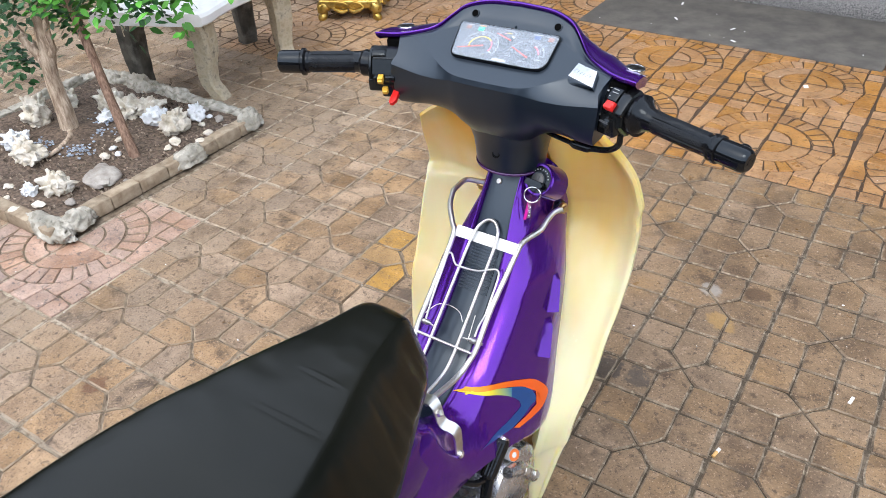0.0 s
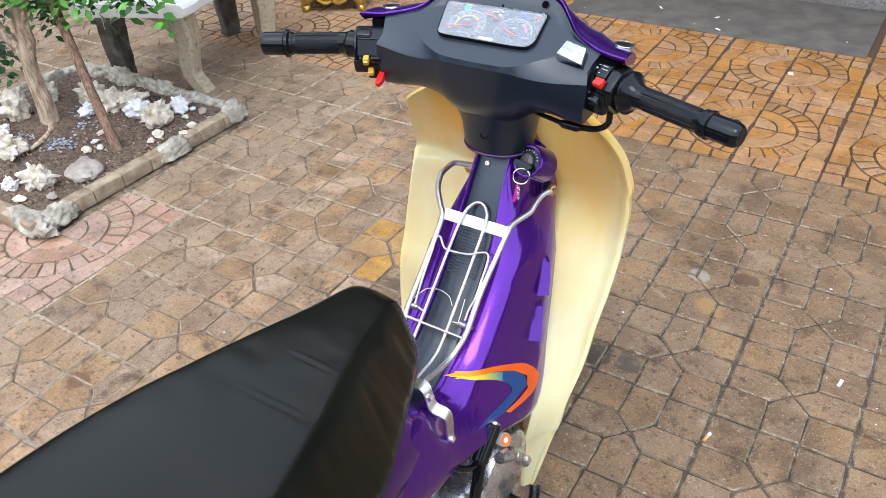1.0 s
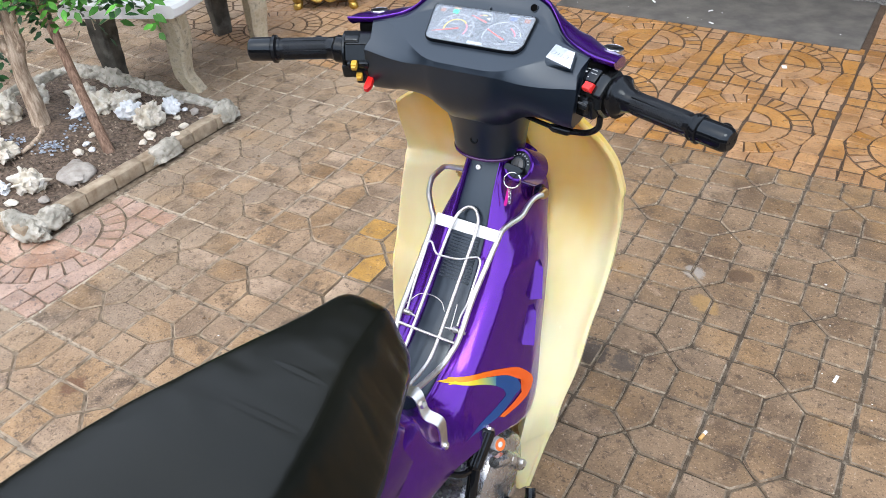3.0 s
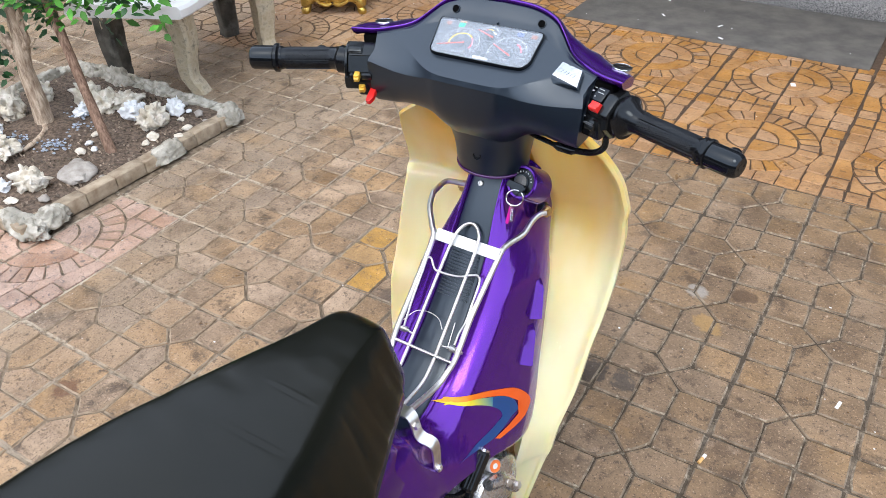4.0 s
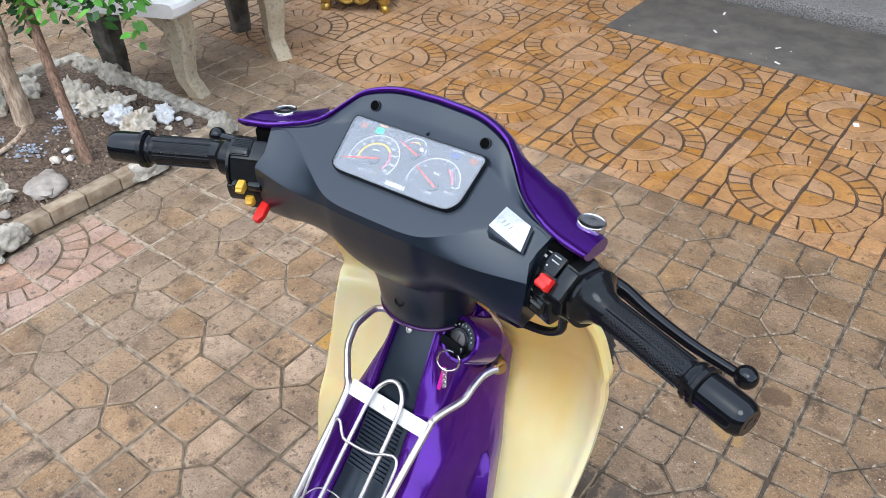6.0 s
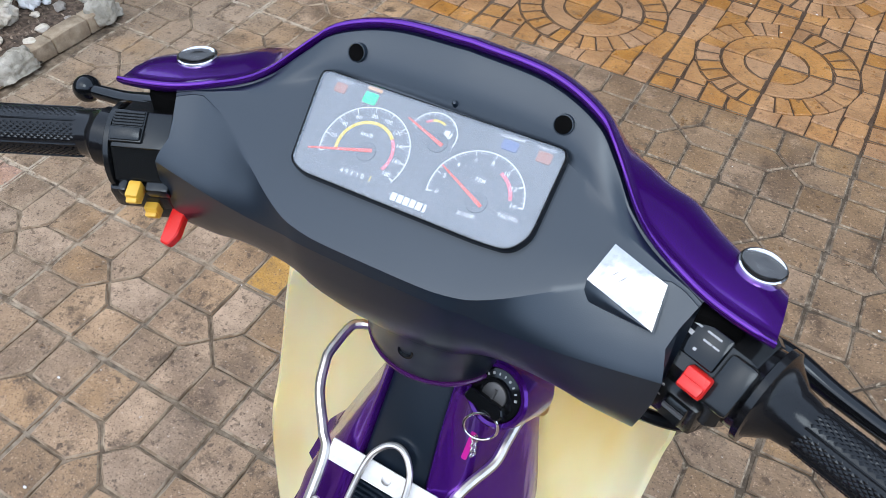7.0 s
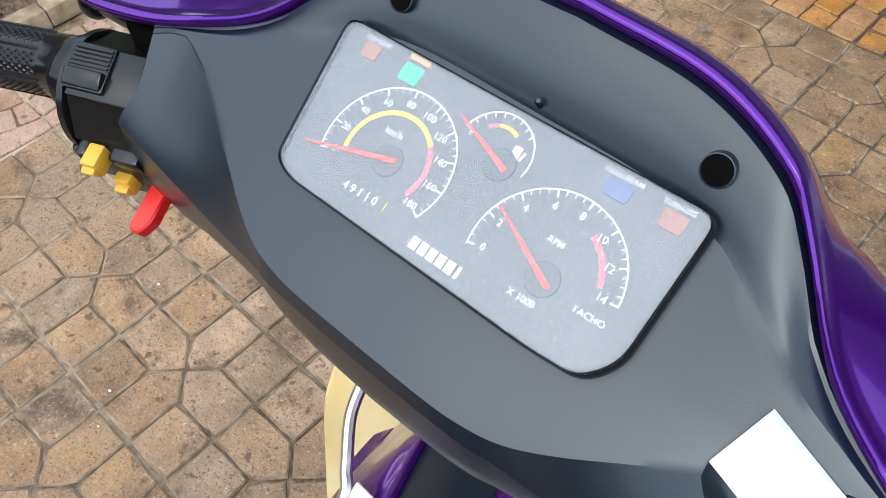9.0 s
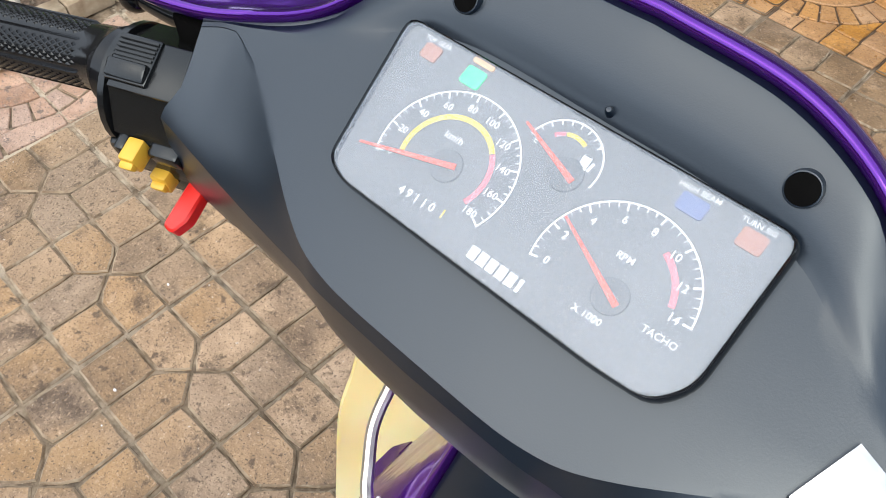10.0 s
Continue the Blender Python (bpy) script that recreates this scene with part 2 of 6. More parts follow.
# joints: lime mortar crumbs in the long joints between tiles, brown silt in the joints within a tile, black dirt on the open side
for gname, gopen, gdirt in (("grout", .90, .9), ("tile_edge", .50, .30)):
    gt = M[gname].node_tree
    gn, gl = gt.nodes, gt.links
    gpos, gsep = gn.new("ShaderNodeNewGeometry"), gn.new("ShaderNodeSeparateXYZ")
    gl.new(gpos.outputs["Position"], gsep.inputs[0])

    def gmath(op, p, q):
        x = gn.new("ShaderNodeMath")
        x.operation = op
        for k, v in enumerate((p, q)):
            if isinstance(v, float):
                x.inputs[k].default_value = v
            else:
                gl.new(v, x.inputs[k])
        return x.outputs[0]

    def gspan(v, a0, a1, b0, b1):
        x = gn.new("ShaderNodeMapRange")
        for k, q in zip(("From Min", "From Max", "To Min", "To Max"), (a0, a1, b0, b1)):
            x.inputs[k].default_value = q
        gl.new(v, x.inputs["Value"])
        return x.outputs[0]

    def gtex(scale, detail=5.0, r=.65):
        x = gn.new("ShaderNodeTexNoise")
        x.inputs["Scale"].default_value, x.inputs["Detail"].default_value, x.inputs["Roughness"].default_value = scale, detail, r
        gl.new(gpos.outputs["Position"], x.inputs["Vector"])
        return x.outputs["Fac"]

    def gmix(f, p, q):
        x = gn.new("ShaderNodeMix")
        x.data_type = "RGBA"
        for k, v in ((0, f), (6, p), (7, q)):
            if isinstance(v, tuple):
                x.inputs[k].default_value = (*v, 1)
            else:
                gl.new(v, x.inputs[k])
        return x.outputs[2]

    gbase = gn["Principled BSDF"].inputs["Base Color"]
    gcolour = gbase.links[0].from_socket
    # how far the place lies from the nearest joint between two tiles
    seam = gmath("MINIMUM", gmath("PINGPONG", gsep.outputs["X"], .15), gmath("PINGPONG", gsep.outputs["Y"], .15))
    seam = gspan(seam, .008, .011, 1, 0)
    side = gspan(gsep.outputs["X"], .25, 1.0, 0, 1)
    crumbs = gspan(gtex(28.0, 6.0, .75), .43, .56, 0, 1)
    dirt = gmath("MULTIPLY", side, gspan(gtex(13.0, 6.0, .75), .46, .62, gopen, gopen * .45))
    gcolour = gmix(gmath("MULTIPLY", seam, gmath("MULTIPLY", crumbs, gspan(gsep.outputs["X"], .15, -.25, .25, .85))), gcolour, (.50, .43, .33))
    gcolour = gmix(dirt, gcolour, (.050, .036, .022))
    gcolour = gmix(gmath("MULTIPLY", side, gspan(gtex(60.0, 5.0, .7), .54, .64, 0, 1.0 - gdirt * .7)), gcolour, (.44, .38, .28))
    # brown silt in the joints of the orange tiles before the porch
    gl.new(gmix(gspan(gsep.outputs["Y"], 1.78, 1.84, 0, .82), gcolour, (.060, .034, .018)), gbase)
# sun-aged plastic: amber yellowing from the top downwards and in long streaks
ct = M["cream"].node_tree
cn, cl = ct.nodes, ct.links
cpos = cn.new("ShaderNodeTexCoord").outputs["Object"]
csep, cstretch, cnoise, cgrad, cadd, cmap, cmix = (cn.new("ShaderNode" + k) for k in ("SeparateXYZ", "Mapping", "TexNoise", "MapRange", "Math", "MapRange", "Mix"))
cl.new(cpos, csep.inputs[0])
cl.new(cpos, cstretch.inputs["Vector"])
cstretch.inputs["Scale"].default_value = (8, 4, 2.6)
cnoise.inputs["Scale"].default_value, cnoise.inputs["Detail"].default_value = 1.0, 3.0
cl.new(cstretch.outputs[0], cnoise.inputs["Vector"])
cl.new(csep.outputs["Z"], cgrad.inputs["Value"])
for k, v in (("From Min", .60), ("From Max", .88), ("To Min", 0.0), ("To Max", .36)):
    cgrad.inputs[k].default_value = v
cadd.operation = "ADD"
cl.new(cnoise.outputs["Fac"], cadd.inputs[0])
cl.new(cgrad.outputs[0], cadd.inputs[1])
for k, v in (("From Min", .46), ("From Max", .84), ("To Min", 0.0), ("To Max", .95)):
    cmap.inputs[k].default_value = v
cl.new(cadd.outputs[0], cmap.inputs["Value"])
cmix.data_type = "RGBA"
# thin moulded plastic that lets some light through
cn["Principled BSDF"].inputs["Subsurface Weight"].default_value = .8
cn["Principled BSDF"].inputs["Subsurface Radius"].default_value = (1.0, .64, .24)
cn["Principled BSDF"].inputs["Subsurface Scale"].default_value = .008
cbase = cn["Principled BSDF"].inputs["Base Color"]
cl.new(cbase.links[0].from_socket, cmix.inputs[6])
cmix.inputs[7].default_value = (0.80, 0.50, 0.10, 1)
cl.new(cmap.outputs[0], cmix.inputs[0])
cl.new(cmix.outputs[2], cbase)
M["concrete"] = material("dark weathered concrete", (0.075, 0.069, 0.060), (0.125, 0.114, 0.098), 0.75, scale=9, bump=0.6, bump_scale=160, world_space=True,
                         stain=(0.05, 0.048, 0.045), stain_scale=3, stain_amount=0.6)
M["aggregate"] = material("exposed aggregate step", (0.05, 0.05, 0.05), (0.30, 0.29, 0.28), 0.7, scale=160, bump=1.0, bump_scale=220, world_space=True)
M["white_tile"] = material("white glazed floor tile", (0.72, 0.73, 0.74), (0.78, 0.79, 0.8), 0.15, scale=5, rough_var=0.06)
M["mortar"] = material("weathered grey-green mortar", (0.26, 0.24, 0.19), (0.62, 0.58, 0.50), 0.9, scale=34, bump=1.0, bump_scale=120, world_space=True,
                       stain=(0.085, 0.085, 0.060), stain_scale=17, stain_amount=0.8)
M["kerb"] = material("brown cement kerb", (0.27, 0.20, 0.13), (0.46, 0.375, 0.27), 0.85, scale=22, bump=0.8, bump_scale=160, world_space=True,
                     stain=(0.15, 0.115, 0.075), stain_scale=12, stain_amount=0.7, vary=0.12)
M["stone"] = material("grey lichened cement", (0.42, 0.35, 0.23), (0.66, 0.57, 0.42), 0.75, scale=30, bump=0.9, bump_scale=110,
                      stain=(0.09, 0.08, 0.055), stain_scale=30, stain_amount=1.0)
M["slab"] = material("white painted cement slab", (0.70, 0.70, 0.685), (0.78, 0.78, 0.77), 0.5, scale=10, bump=0.3, bump_scale=150, stain=(0.46, 0.44, 0.39), stain_scale=9, stain_amount=0.4)
M["stone_dark"] = material("mossy black cement", (0.045, 0.042, 0.035), (0.12, 0.11, 0.09), 0.85, scale=14, bump=0.8, bump_scale=150, stain=(0.3, 0.29, 0.26), stain_scale=12, stain_amount=0.5)
M["gold"] = material("gold lacquer", (0.52, 0.34, 0.07), (0.62, 0.43, 0.12), 0.3, 0.85, scale=30, stain=(0.16, 0.10, 0.03), stain_scale=25, stain_amount=0.6)
M["soil"] = material("brown garden soil", (0.060, 0.041, 0.028), (0.20, 0.145, 0.105), 0.95, scale=70, stain=(0.030, 0.022, 0.017), stain_scale=14, stain_amount=0.7, bump=1.0, bump_scale=120, world_space=True)
M["crumb"] = material("earth crumbs and leaf litter", (0.07, 0.048, 0.034), (0.30, 0.24, 0.18), 0.95, scale=60, vary=0.65)
M["bark"] = material("pale peeling bark", (0.31, 0.22, 0.15), (0.66, 0.54, 0.41), 0.85, scale=75, bump=1.0, bump_scale=110, stain=(0.13, 0.072, 0.045), stain_scale=60, stain_amount=0.85, stretch=(1, 1, .22))
M["stake"] = material("brown wooden stake", (0.14, 0.080, 0.052), (0.36, 0.235, 0.165), 0.8, scale=130, bump=0.9, bump_scale=120, stretch=(1, 1, .15), stain=(0.08, 0.04, 0.025), stain_scale=30, stain_amount=0.7)
M["shell"] = material("bleached shell and coral", (0.60, 0.53, 0.41), (0.86, 0.82, 0.73), 0.7, scale=30, bump=0.7, bump_scale=140, stain=(0.35, 0.25, 0.16), stain_scale=22, stain_amount=0.6, vary=0.12)
M["shell_white"] = material("white shell", (0.72, 0.74, 0.76), (0.85, 0.86, 0.87), 0.6, scale=30, bump=0.6, bump_scale=140)
M["rock"] = material("grey garden rock", (0.30, 0.265, 0.23), (0.48, 0.44, 0.39), 0.85, scale=22, bump=0.9, bump_scale=120, stain=(0.13, 0.11, 0.1), stain_scale=14, stain_amount=0.6, vary=0.2)
M["leaf"] = material("green leaf", (0.05, 0.2, 0.02), (0.10, 0.30, 0.04), 0.5, scale=20, vary=0.5, spec=0.3)
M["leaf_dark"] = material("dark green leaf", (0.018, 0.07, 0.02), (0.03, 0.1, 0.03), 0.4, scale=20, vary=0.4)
M["paper"] = material("white paper", (0.75, 0.75, 0.74), (0.82, 0.82, 0.81), 0.8, scale=50)
M["filter"] = material("cork filter paper", (0.6, 0.36, 0.12), (0.68, 0.42, 0.16), 0.8, scale=90)
M["tyre"] = material("tyre rubber", (0.016, 0.016, 0.017), (0.03, 0.03, 0.03), 0.75, scale=40, bump=0.3, bump_scale=300)


# ---- mesh tools ----
def V(*a):
    return Vector(a)


def sharpen(bm, angle=35):
    bmesh.ops.recalc_face_normals(bm, faces=bm.faces)
    for f in bm.faces:
        f.smooth = True
    for e in bm.edges:
        if len(e.link_faces) == 2 and e.calc_face_angle(0) > radians(angle):
            e.smooth = False


def part(name, bm, mat, parent=None, label="", angle=35):
    """Links a bmesh as one mesh object, under a thing or part."""
    sharpen(bm, angle)
    me = bpy.data.meshes.new(name)
    bm.to_mesh(me)
    bm.free()
    for m in (mat if isinstance(mat, (list, tuple)) else [mat]):
        me.materials.append(m)
    ob = new(name, me)
    ob.parent = parent
    return tagged(ob, label)


def thing(name, label, category, m=Matrix(), group="", kind=""):
    ob = new(name)
    ob.empty_display_size = 0.05
    ob.matrix_world = m
    return tagged(ob, label, category, group, kind)


def spline(pts, n=6, closed=False):
    """A Catmull-Rom curve through the points, n steps to a span."""
    p = [np.array(q, float) for q in pts]
    k = len(p)
    out = []
    for i in range(k if closed else k - 1):
        if closed:
            a, b, c, d = p[i - 1], p[i], p[(i + 1) % k], p[(i + 2) % k]
        else:
            b, c = p[i], p[i + 1]
            a = p[i - 1] if i else 2 * b - c
            d = p[i + 2] if i + 2 < k else 2 * c - b
        for s in np.arange(n) / n:
            out.append(0.5 * (2 * b + (c - a) * s + (2 * a - 5 * b + 4 * c - d) * s * s + (3 * b - a - 3 * c + d) * s ** 3))
    if not closed:
        out.append(p[-1])
    return out


def table(rows):
    """A smooth function through rows of (x, y)."""
    fine = np.array(spline(sorted(rows), 8))
    return lambda x: float(np.interp(x, fine[:, 0], fine[:, 1]))


def grid(bm, rows, close=False, caps=False):
    """Quads over rows of points; close joins each row's ends."""
    vs = [[bm.verts.new(q) for q in r] for r in rows]
    for a, b in zip(vs, vs[1:]):
        m = len(a)
        for j in range(m if close else m - 1):
            bm.faces.new((a[j], a[(j + 1) % m], b[(j + 1) % m], b[j]))
    if caps:
        bm.faces.new(vs[0])
        bm.faces.new(vs[-1][::-1])
    return vs


def tube(bm, pts, r, seg=10, caps=True, smooth=0):
    """A round rod along points; r is one radius or one for each point."""
    if smooth:
        radii = [r] * len(pts) if not isinstance(r, (list, tuple)) else list(r)
        full = spline([(*p, q) for p, q in zip(pts, radii)], smooth)
        pts, r = [f[:3] for f in full], [f[3] for f in full]
    pts = [Vector(p) for p in pts]
    radii = [r] * len(pts) if not isinstance(r, (list, tuple)) else r
    rows, side = [], None
    for i, p in enumerate(pts):
        d = (pts[min(i + 1, len(pts) - 1)] - pts[max(i - 1, 0)]).normalized()
        side = side or (d.cross(V(0, 0, 1)) if abs(d.z) < 0.9 else d.cross(V(1, 0, 0)))
        side = (side - d * side.dot(d)).normalized()
        up = d.cross(side)
        rows.append([p + float(radii[i]) * (math.cos(a) * side + math.sin(a) * up) for a in (k * 2 * math.pi / seg for k in range(seg))])
    grid(bm, rows, True, caps)


def turned(bm, profile, m=Matrix(), seg=32, caps=True):
    """A lathed solid: profile of (radius, height) about z, moved by m."""
    rows = [[m @ V(r * math.cos(a), r * math.sin(a), h) for a in np.arange(seg) * 2 * math.pi / seg] for r, h in profile]
    grid(bm, rows, True, caps)


def block(bm, size, m=Matrix(), bevel=0.0, seg=2):
    x = bmesh.ops.create_cube(bm, size=1.0, matrix=m @ Matrix.Diagonal((*size, 1)))
    if bevel:
        es = list({e for v in x["verts"] for e in v.link_edges})
        bmesh.ops.bevel(bm, geom=es, offset=bevel, segments=seg, profile=0.5, affect="EDGES")


def slab(bm, outline, z0, z1, bevel=0.0, m=Matrix()):
    """A flat piece with the given outline, from z0 up to z1, its upper edge chamfered."""
    o = [Vector((x, y, 0)) for x, y in outline]
    c = sum(o, V(0, 0, 0)) / len(o)
    rows = [[m @ (p + V(0, 0, z0)) for p in o]]
    if bevel:
        rows.append([m @ (p + V(0, 0, z1 - bevel)) for p in o])
        rows.append([m @ (p + (c - p).normalized() * bevel * 1.3 + V(0, 0, z1)) for p in o])
    else:
        rows.append([m @ (p + V(0, 0, z1)) for p in o])
    grid(bm, rows, True, True)


def rounded(pts, r, n=4):
    """The outline pts (2D) with corners rounded by r."""
    out = []
    k = len(pts)
    for i in range(k):
        p, a, b = Vector(pts[i]), Vector(pts[i - 1]), Vector(pts[(i + 1) % k])
        rr = min(r, (a - p).length * 0.45, (b - p).length * 0.45)
        q0, q1 = p + (a - p).normalized() * rr, p + (b - p).normalized() * rr
        for s in np.linspace(0, 1, n + 1):
            out.append(((1 - s) ** 2 * q0 + 2 * s * (1 - s) * p + s * s * q1)[:])
    return out


# ---- the motorcycle ----
BIKE = pose(1.153, .011, -.002)
bike = thing("motorcycle", "purple and cream underbone motorcycle with black seat, parked on tiles", "motorcycle", BIKE)
BAR = Matrix.Translation((0, 0.12, 1.0)) @ pose(0, 0, 0, 0, 0.7, 2.5) @ Matrix.Translation((0, -0.12, -1.0))


def on_bar(name, bm, mat, parent=bike, label="", angle=35):
    """A part that turns with the handlebar."""
    bm.transform(BAR)
    return part(name, bm, mat, parent, label, angle)


def face_z(y):
    """Height of the tilted dashboard plane."""
    return 1.0422 + 0.49 * (y - 0.1425)


# outline of the dashboard by distance from the middle: upper rim, foot of the hood wall, lower crease, shoulder of the end facets, underside
rim_y = table([(0, .198), (.049, .1965), (.083, .1865), (.1, .176), (.118, .16), (.131, .1485), (.148, .1375), (.167, .128), (.185, .121), (.2, .117), (.215, .116)])
rim_z = table([(0, 1.088), (.049, 1.0855), (.083, 1.078), (.1, 1.066), (.118, 1.051), (.131, 1.0455), (.148, 1.0425), (.167, 1.0395), (.185, 1.039), (.2, 1.039), (.215, 1.037)])
foot_y = table([(0, .176), (.05, .1755), (.08, .170), (.1, .160), (.118, .1505), (.131, .1435), (.148, .134), (.18, .122)])
crease_y = table([(0, .083), (.03, .0832), (.045, .0842), (.06, .0872), (.075, .0938), (.09, .1022), (.105, .1110), (.12, .1200), (.135, .1285), (.15, .1325), (.18, .121)])
shoulder_y = table([(0, .0815), (.045, .0825), (.06, .0850), (.08, .0875), (.1, .0895), (.12, .0915), (.15, .0945), (.18, .0975)])
shoulder_z = table([(0, 1.0085), (.045, 1.0085), (.06, 1.0070), (.08, 1.0040), (.1, 1.0030), (.12, 1.0035), (.15, 1.0070), (.18, 1.0100)])
low_z = table([(0, .897), (.03, .900), (.05, .910), (.065, .922), (.085, .933), (.11, .939), (.13, .941), (.18, .942)])
low_y = table([(0, .134), (.05, .134), (.08, .130), (.11, .121), (.135, .110), (.18, .103)])


def ease(f):
    f = min(1, max(0, f))
    return f * f * (3 - 2 * f)


def build_cover():
    bm = bmesh.new()
    rows = []
    for x in np.linspace(-0.160, 0.160, 81):
        a = abs(x)
        ry, rz = rim_y(a), rim_z(a)
        wy = min(foot_y(a), ry - .003)
        wy = max(wy - .003 * ease((a - .060) / .055) * ease((.156 - a) / .035), min(crease_y(a), wy - .002) + .001)
        wz = min(face_z(wy), rz - .0015)
        cy = min(crease_y(a), wy - .002)
        cz = min(face_z(cy), wz - .001)
        sy, sz = min(shoulder_y(a), cy - .0012), min(shoulder_z(a), cz - .003)
        by, bz = low_y(a), low_z(a)
        row = [(ry + .003, rz - .004), (ry - .0015, rz - .0035), (ry - .003, rz - .0045)]
        soft = .25 * ease((a - .060) / .055)
        for (f, g), (f2, g2) in zip(((.72, .80), (.40, .56), (.16, .32), (.05, .13)), ((.80, .68), (.55, .38), (.30, .15), (.12, .04))):
            f, g = f + (f2 - f) * soft, g + (g2 - g) * soft
            row.append((wy + (ry - .003 - wy) * f, wz + (rz - .0045 - wz) * g))
        wide = min(1, (wy - cy) / .045)
        row += [(wy - .0012 * wide - .0002, wz - .0003 * wide), (wy - .0060 * wide - .0004, wz - .0028 * wide - .0002)]
        y0, z0 = row[-1]
        row += [((y0 + cy) / 2, (z0 + cz) / 2), (cy + (y0 - cy) * .08, cz + (z0 - cz) * .08), (cy, cz - .0004)]
        for f in (.06, .35, .65, .93):
            row.append((cy + (sy - cy) * f, cz - .0004 + (sz - cz) * f + .0012 * math.sin(math.pi * f) * min(1, (cy - sy) / .02)))
        p0, p2 = np.array((sy - .0008, sz - .003)), np.array((by, bz))
        full = min(1, max(0, (a - .07) / .06))
        p1 = np.array((sy - .002 - .003 * full, bz + (sz - bz) * (.34 - .16 * full)))
        for s in (0.0, 0.15, 0.3, 0.45, 0.6, 0.75, 0.9, 1.0):
            row.append(tuple((1 - s) ** 2 * p0 + 2 * s * (1 - s) * p1 + s * s * p2))
        row += [(by + .03, bz - .002), (.205, bz), (.205, (bz + rz) / 2)]
        e = max(0, (a - .115) / .045)
        rows.append([(x + math.copysign(e * .42 * (min(max(y, .090), .135) - .108) * min(1, max(0, (z - .945) / .05)), x), y, z) for y, z in row])
    grid(bm, rows, True, True)
    cover = on_bar("handlebar_cover", bm, M["black"], label="matt black plastic dashboard cover", angle=17)
    bm = bmesh.new()
    turned(bm, [(.046, -.004), (.0495, .0), (.0505, .003), (.0520, .022), (.0550, .042), (.0605, .060), (.0700, .082)], Matrix.Translation((0, .176, .846)) @ Matrix.Diagonal((1.13, 1.0, 1, 1)), 40)
    on_bar("neck_cover", bm, M["black"])
    bm = bmesh.new()
    turned(bm, [(.0490, -.005), (.0512, -.004), (.0516, -.0015), (.0508, -.0002), (.0490, -.0002)], Matrix.Translation((0, .176, .846)) @ Matrix.Diagonal((1.13, 1.0, 1, 1)), 40, False)
    on_bar("neck_collar", bm, M["purple_dark"])
    # sunk screw holes in the hood wall: raised lip, flat disc blackened as shade
    for x in (-.0655, .0670):
        hole = pose(x, .1790, 1.0712, 58, 0, 0)
        bm = bmesh.new()
        turned(bm, [(.0060, -.004), (.0056, .0001), (.0052, .0002), (.0049, -.0002), (.0048, -.0006)], hole, 28, False)
        rim = on_bar("screw_recess", bm, M["black"], cover)
        bm = bmesh.new()
        turned(bm, [(.0, .0), (.0050, .0)], hole, 24, False)
        on_bar("bore", bm, M["shade_black"], rim)
    bm = bmesh.new()
    turned(bm, [(.0016, -.002), (.0015, .0012), (.0009, .0020), (.0, .0021)], pose(.0027, .1758, 1.0622, 30, 0, 0), 12, False)
    on_bar("trip_knob", bm, M["black"], cover)
    bm = bmesh.new()
    turned(bm, [(.0, -.001), (.004, -.001), (.0048, .0006), (.0062, .0008), (.0064, -.004)], pose(.000, .1225, .8790, 80, 0, 0), 20, False)
    on_bar("screw_recess", bm, M["black_gloss"], cover)
    return cover


wing_depth = table([(0, .012), (.08, .016), (.092, .024), (.105, .034), (.12, .047), (.14, .060), (.15, .062), (.175, .056), (.2, .050), (.215, .046)])


def build_cowl():
    bm = bmesh.new()
    rows = []
    for x in np.linspace(-0.206, 0.206, 83):
        a = abs(x)
        ry, rz = rim_y(a), rim_z(a)
        d = wing_depth(a)
        k = min(max((a - .078) / .042, 0), 1)
        k = k * k * (3 - 2 * k)
        e = min(max((a - .190) / .016, 0), 1)
        top = rz + .0026 - .002 * e * e
        row = [(ry + .004, rz - .006), (ry, rz - .0008), (ry + .0001, rz + .0012), (ry + .0013, rz + .0025), (ry + .0032, top), (ry + .0048, top - .0009)]
        hood = [(.008, -.0018), (.014, -.0056), (.022, -.0140), (.034, -.0360), (.050, -.080), (.062, -.120), (.050, -.150), (.012, -.150)]
        wing = [(.010, -.0008), (d * .35, -.0004), (d * .65, -.0026), (d * .88, -.0065), (d * .98, -.0110), (d + .001, -.017), (d - .004, -.021), (.012, -.013)]
        for (hy, hz), (gy, gz) in zip(hood, wing):
            row.append((ry + hy + (gy - hy) * k, top + hz + (gz - hz) * k))
        rows.append([(x, y, z) for y, z in row])
    grid(bm, rows)
    bmesh.ops.recalc_face_normals(bm, faces=bm.faces)
    for end in (rows[0], rows[-1]):
        bm.faces.new([bm.verts.new(q) for q in end])
    bmesh.ops.remove_doubles(bm, verts=bm.verts, dist=0.0001)
    cowl = on_bar("front_cowl", bm, M["purple"], label="glossy purple painted cowl with rolled rim", angle=50)
    for x, y, z in ((-.1775, .160, 1.0385), (.189, .1640, 1.0375)):
        bm = bmesh.new()
        turned(bm, [(.0130, -.008), (.0134, .0012), (.0130, .0026), (.0120, .0030), (.0112, .0026), (.005, .0031), (.0, .0032)], pose(x, y, z, -4, math.copysign(4, x), 0), 36, False)
        on_bar("mirror_cap", bm, M["chrome"], cowl, "chromed blanking cap over mirror hole")
    # added black blocks between wings and switch housings, coloured as the gap's shade
    for s in (-1, 1):
        bm = bmesh.new()
        block(bm, (.030, .034, .022), pose(s * .178, .142, 1.0195), .004)
        on_bar("wing_bracket", bm, M["shade_black"], cowl)


build_cover()
build_cowl()

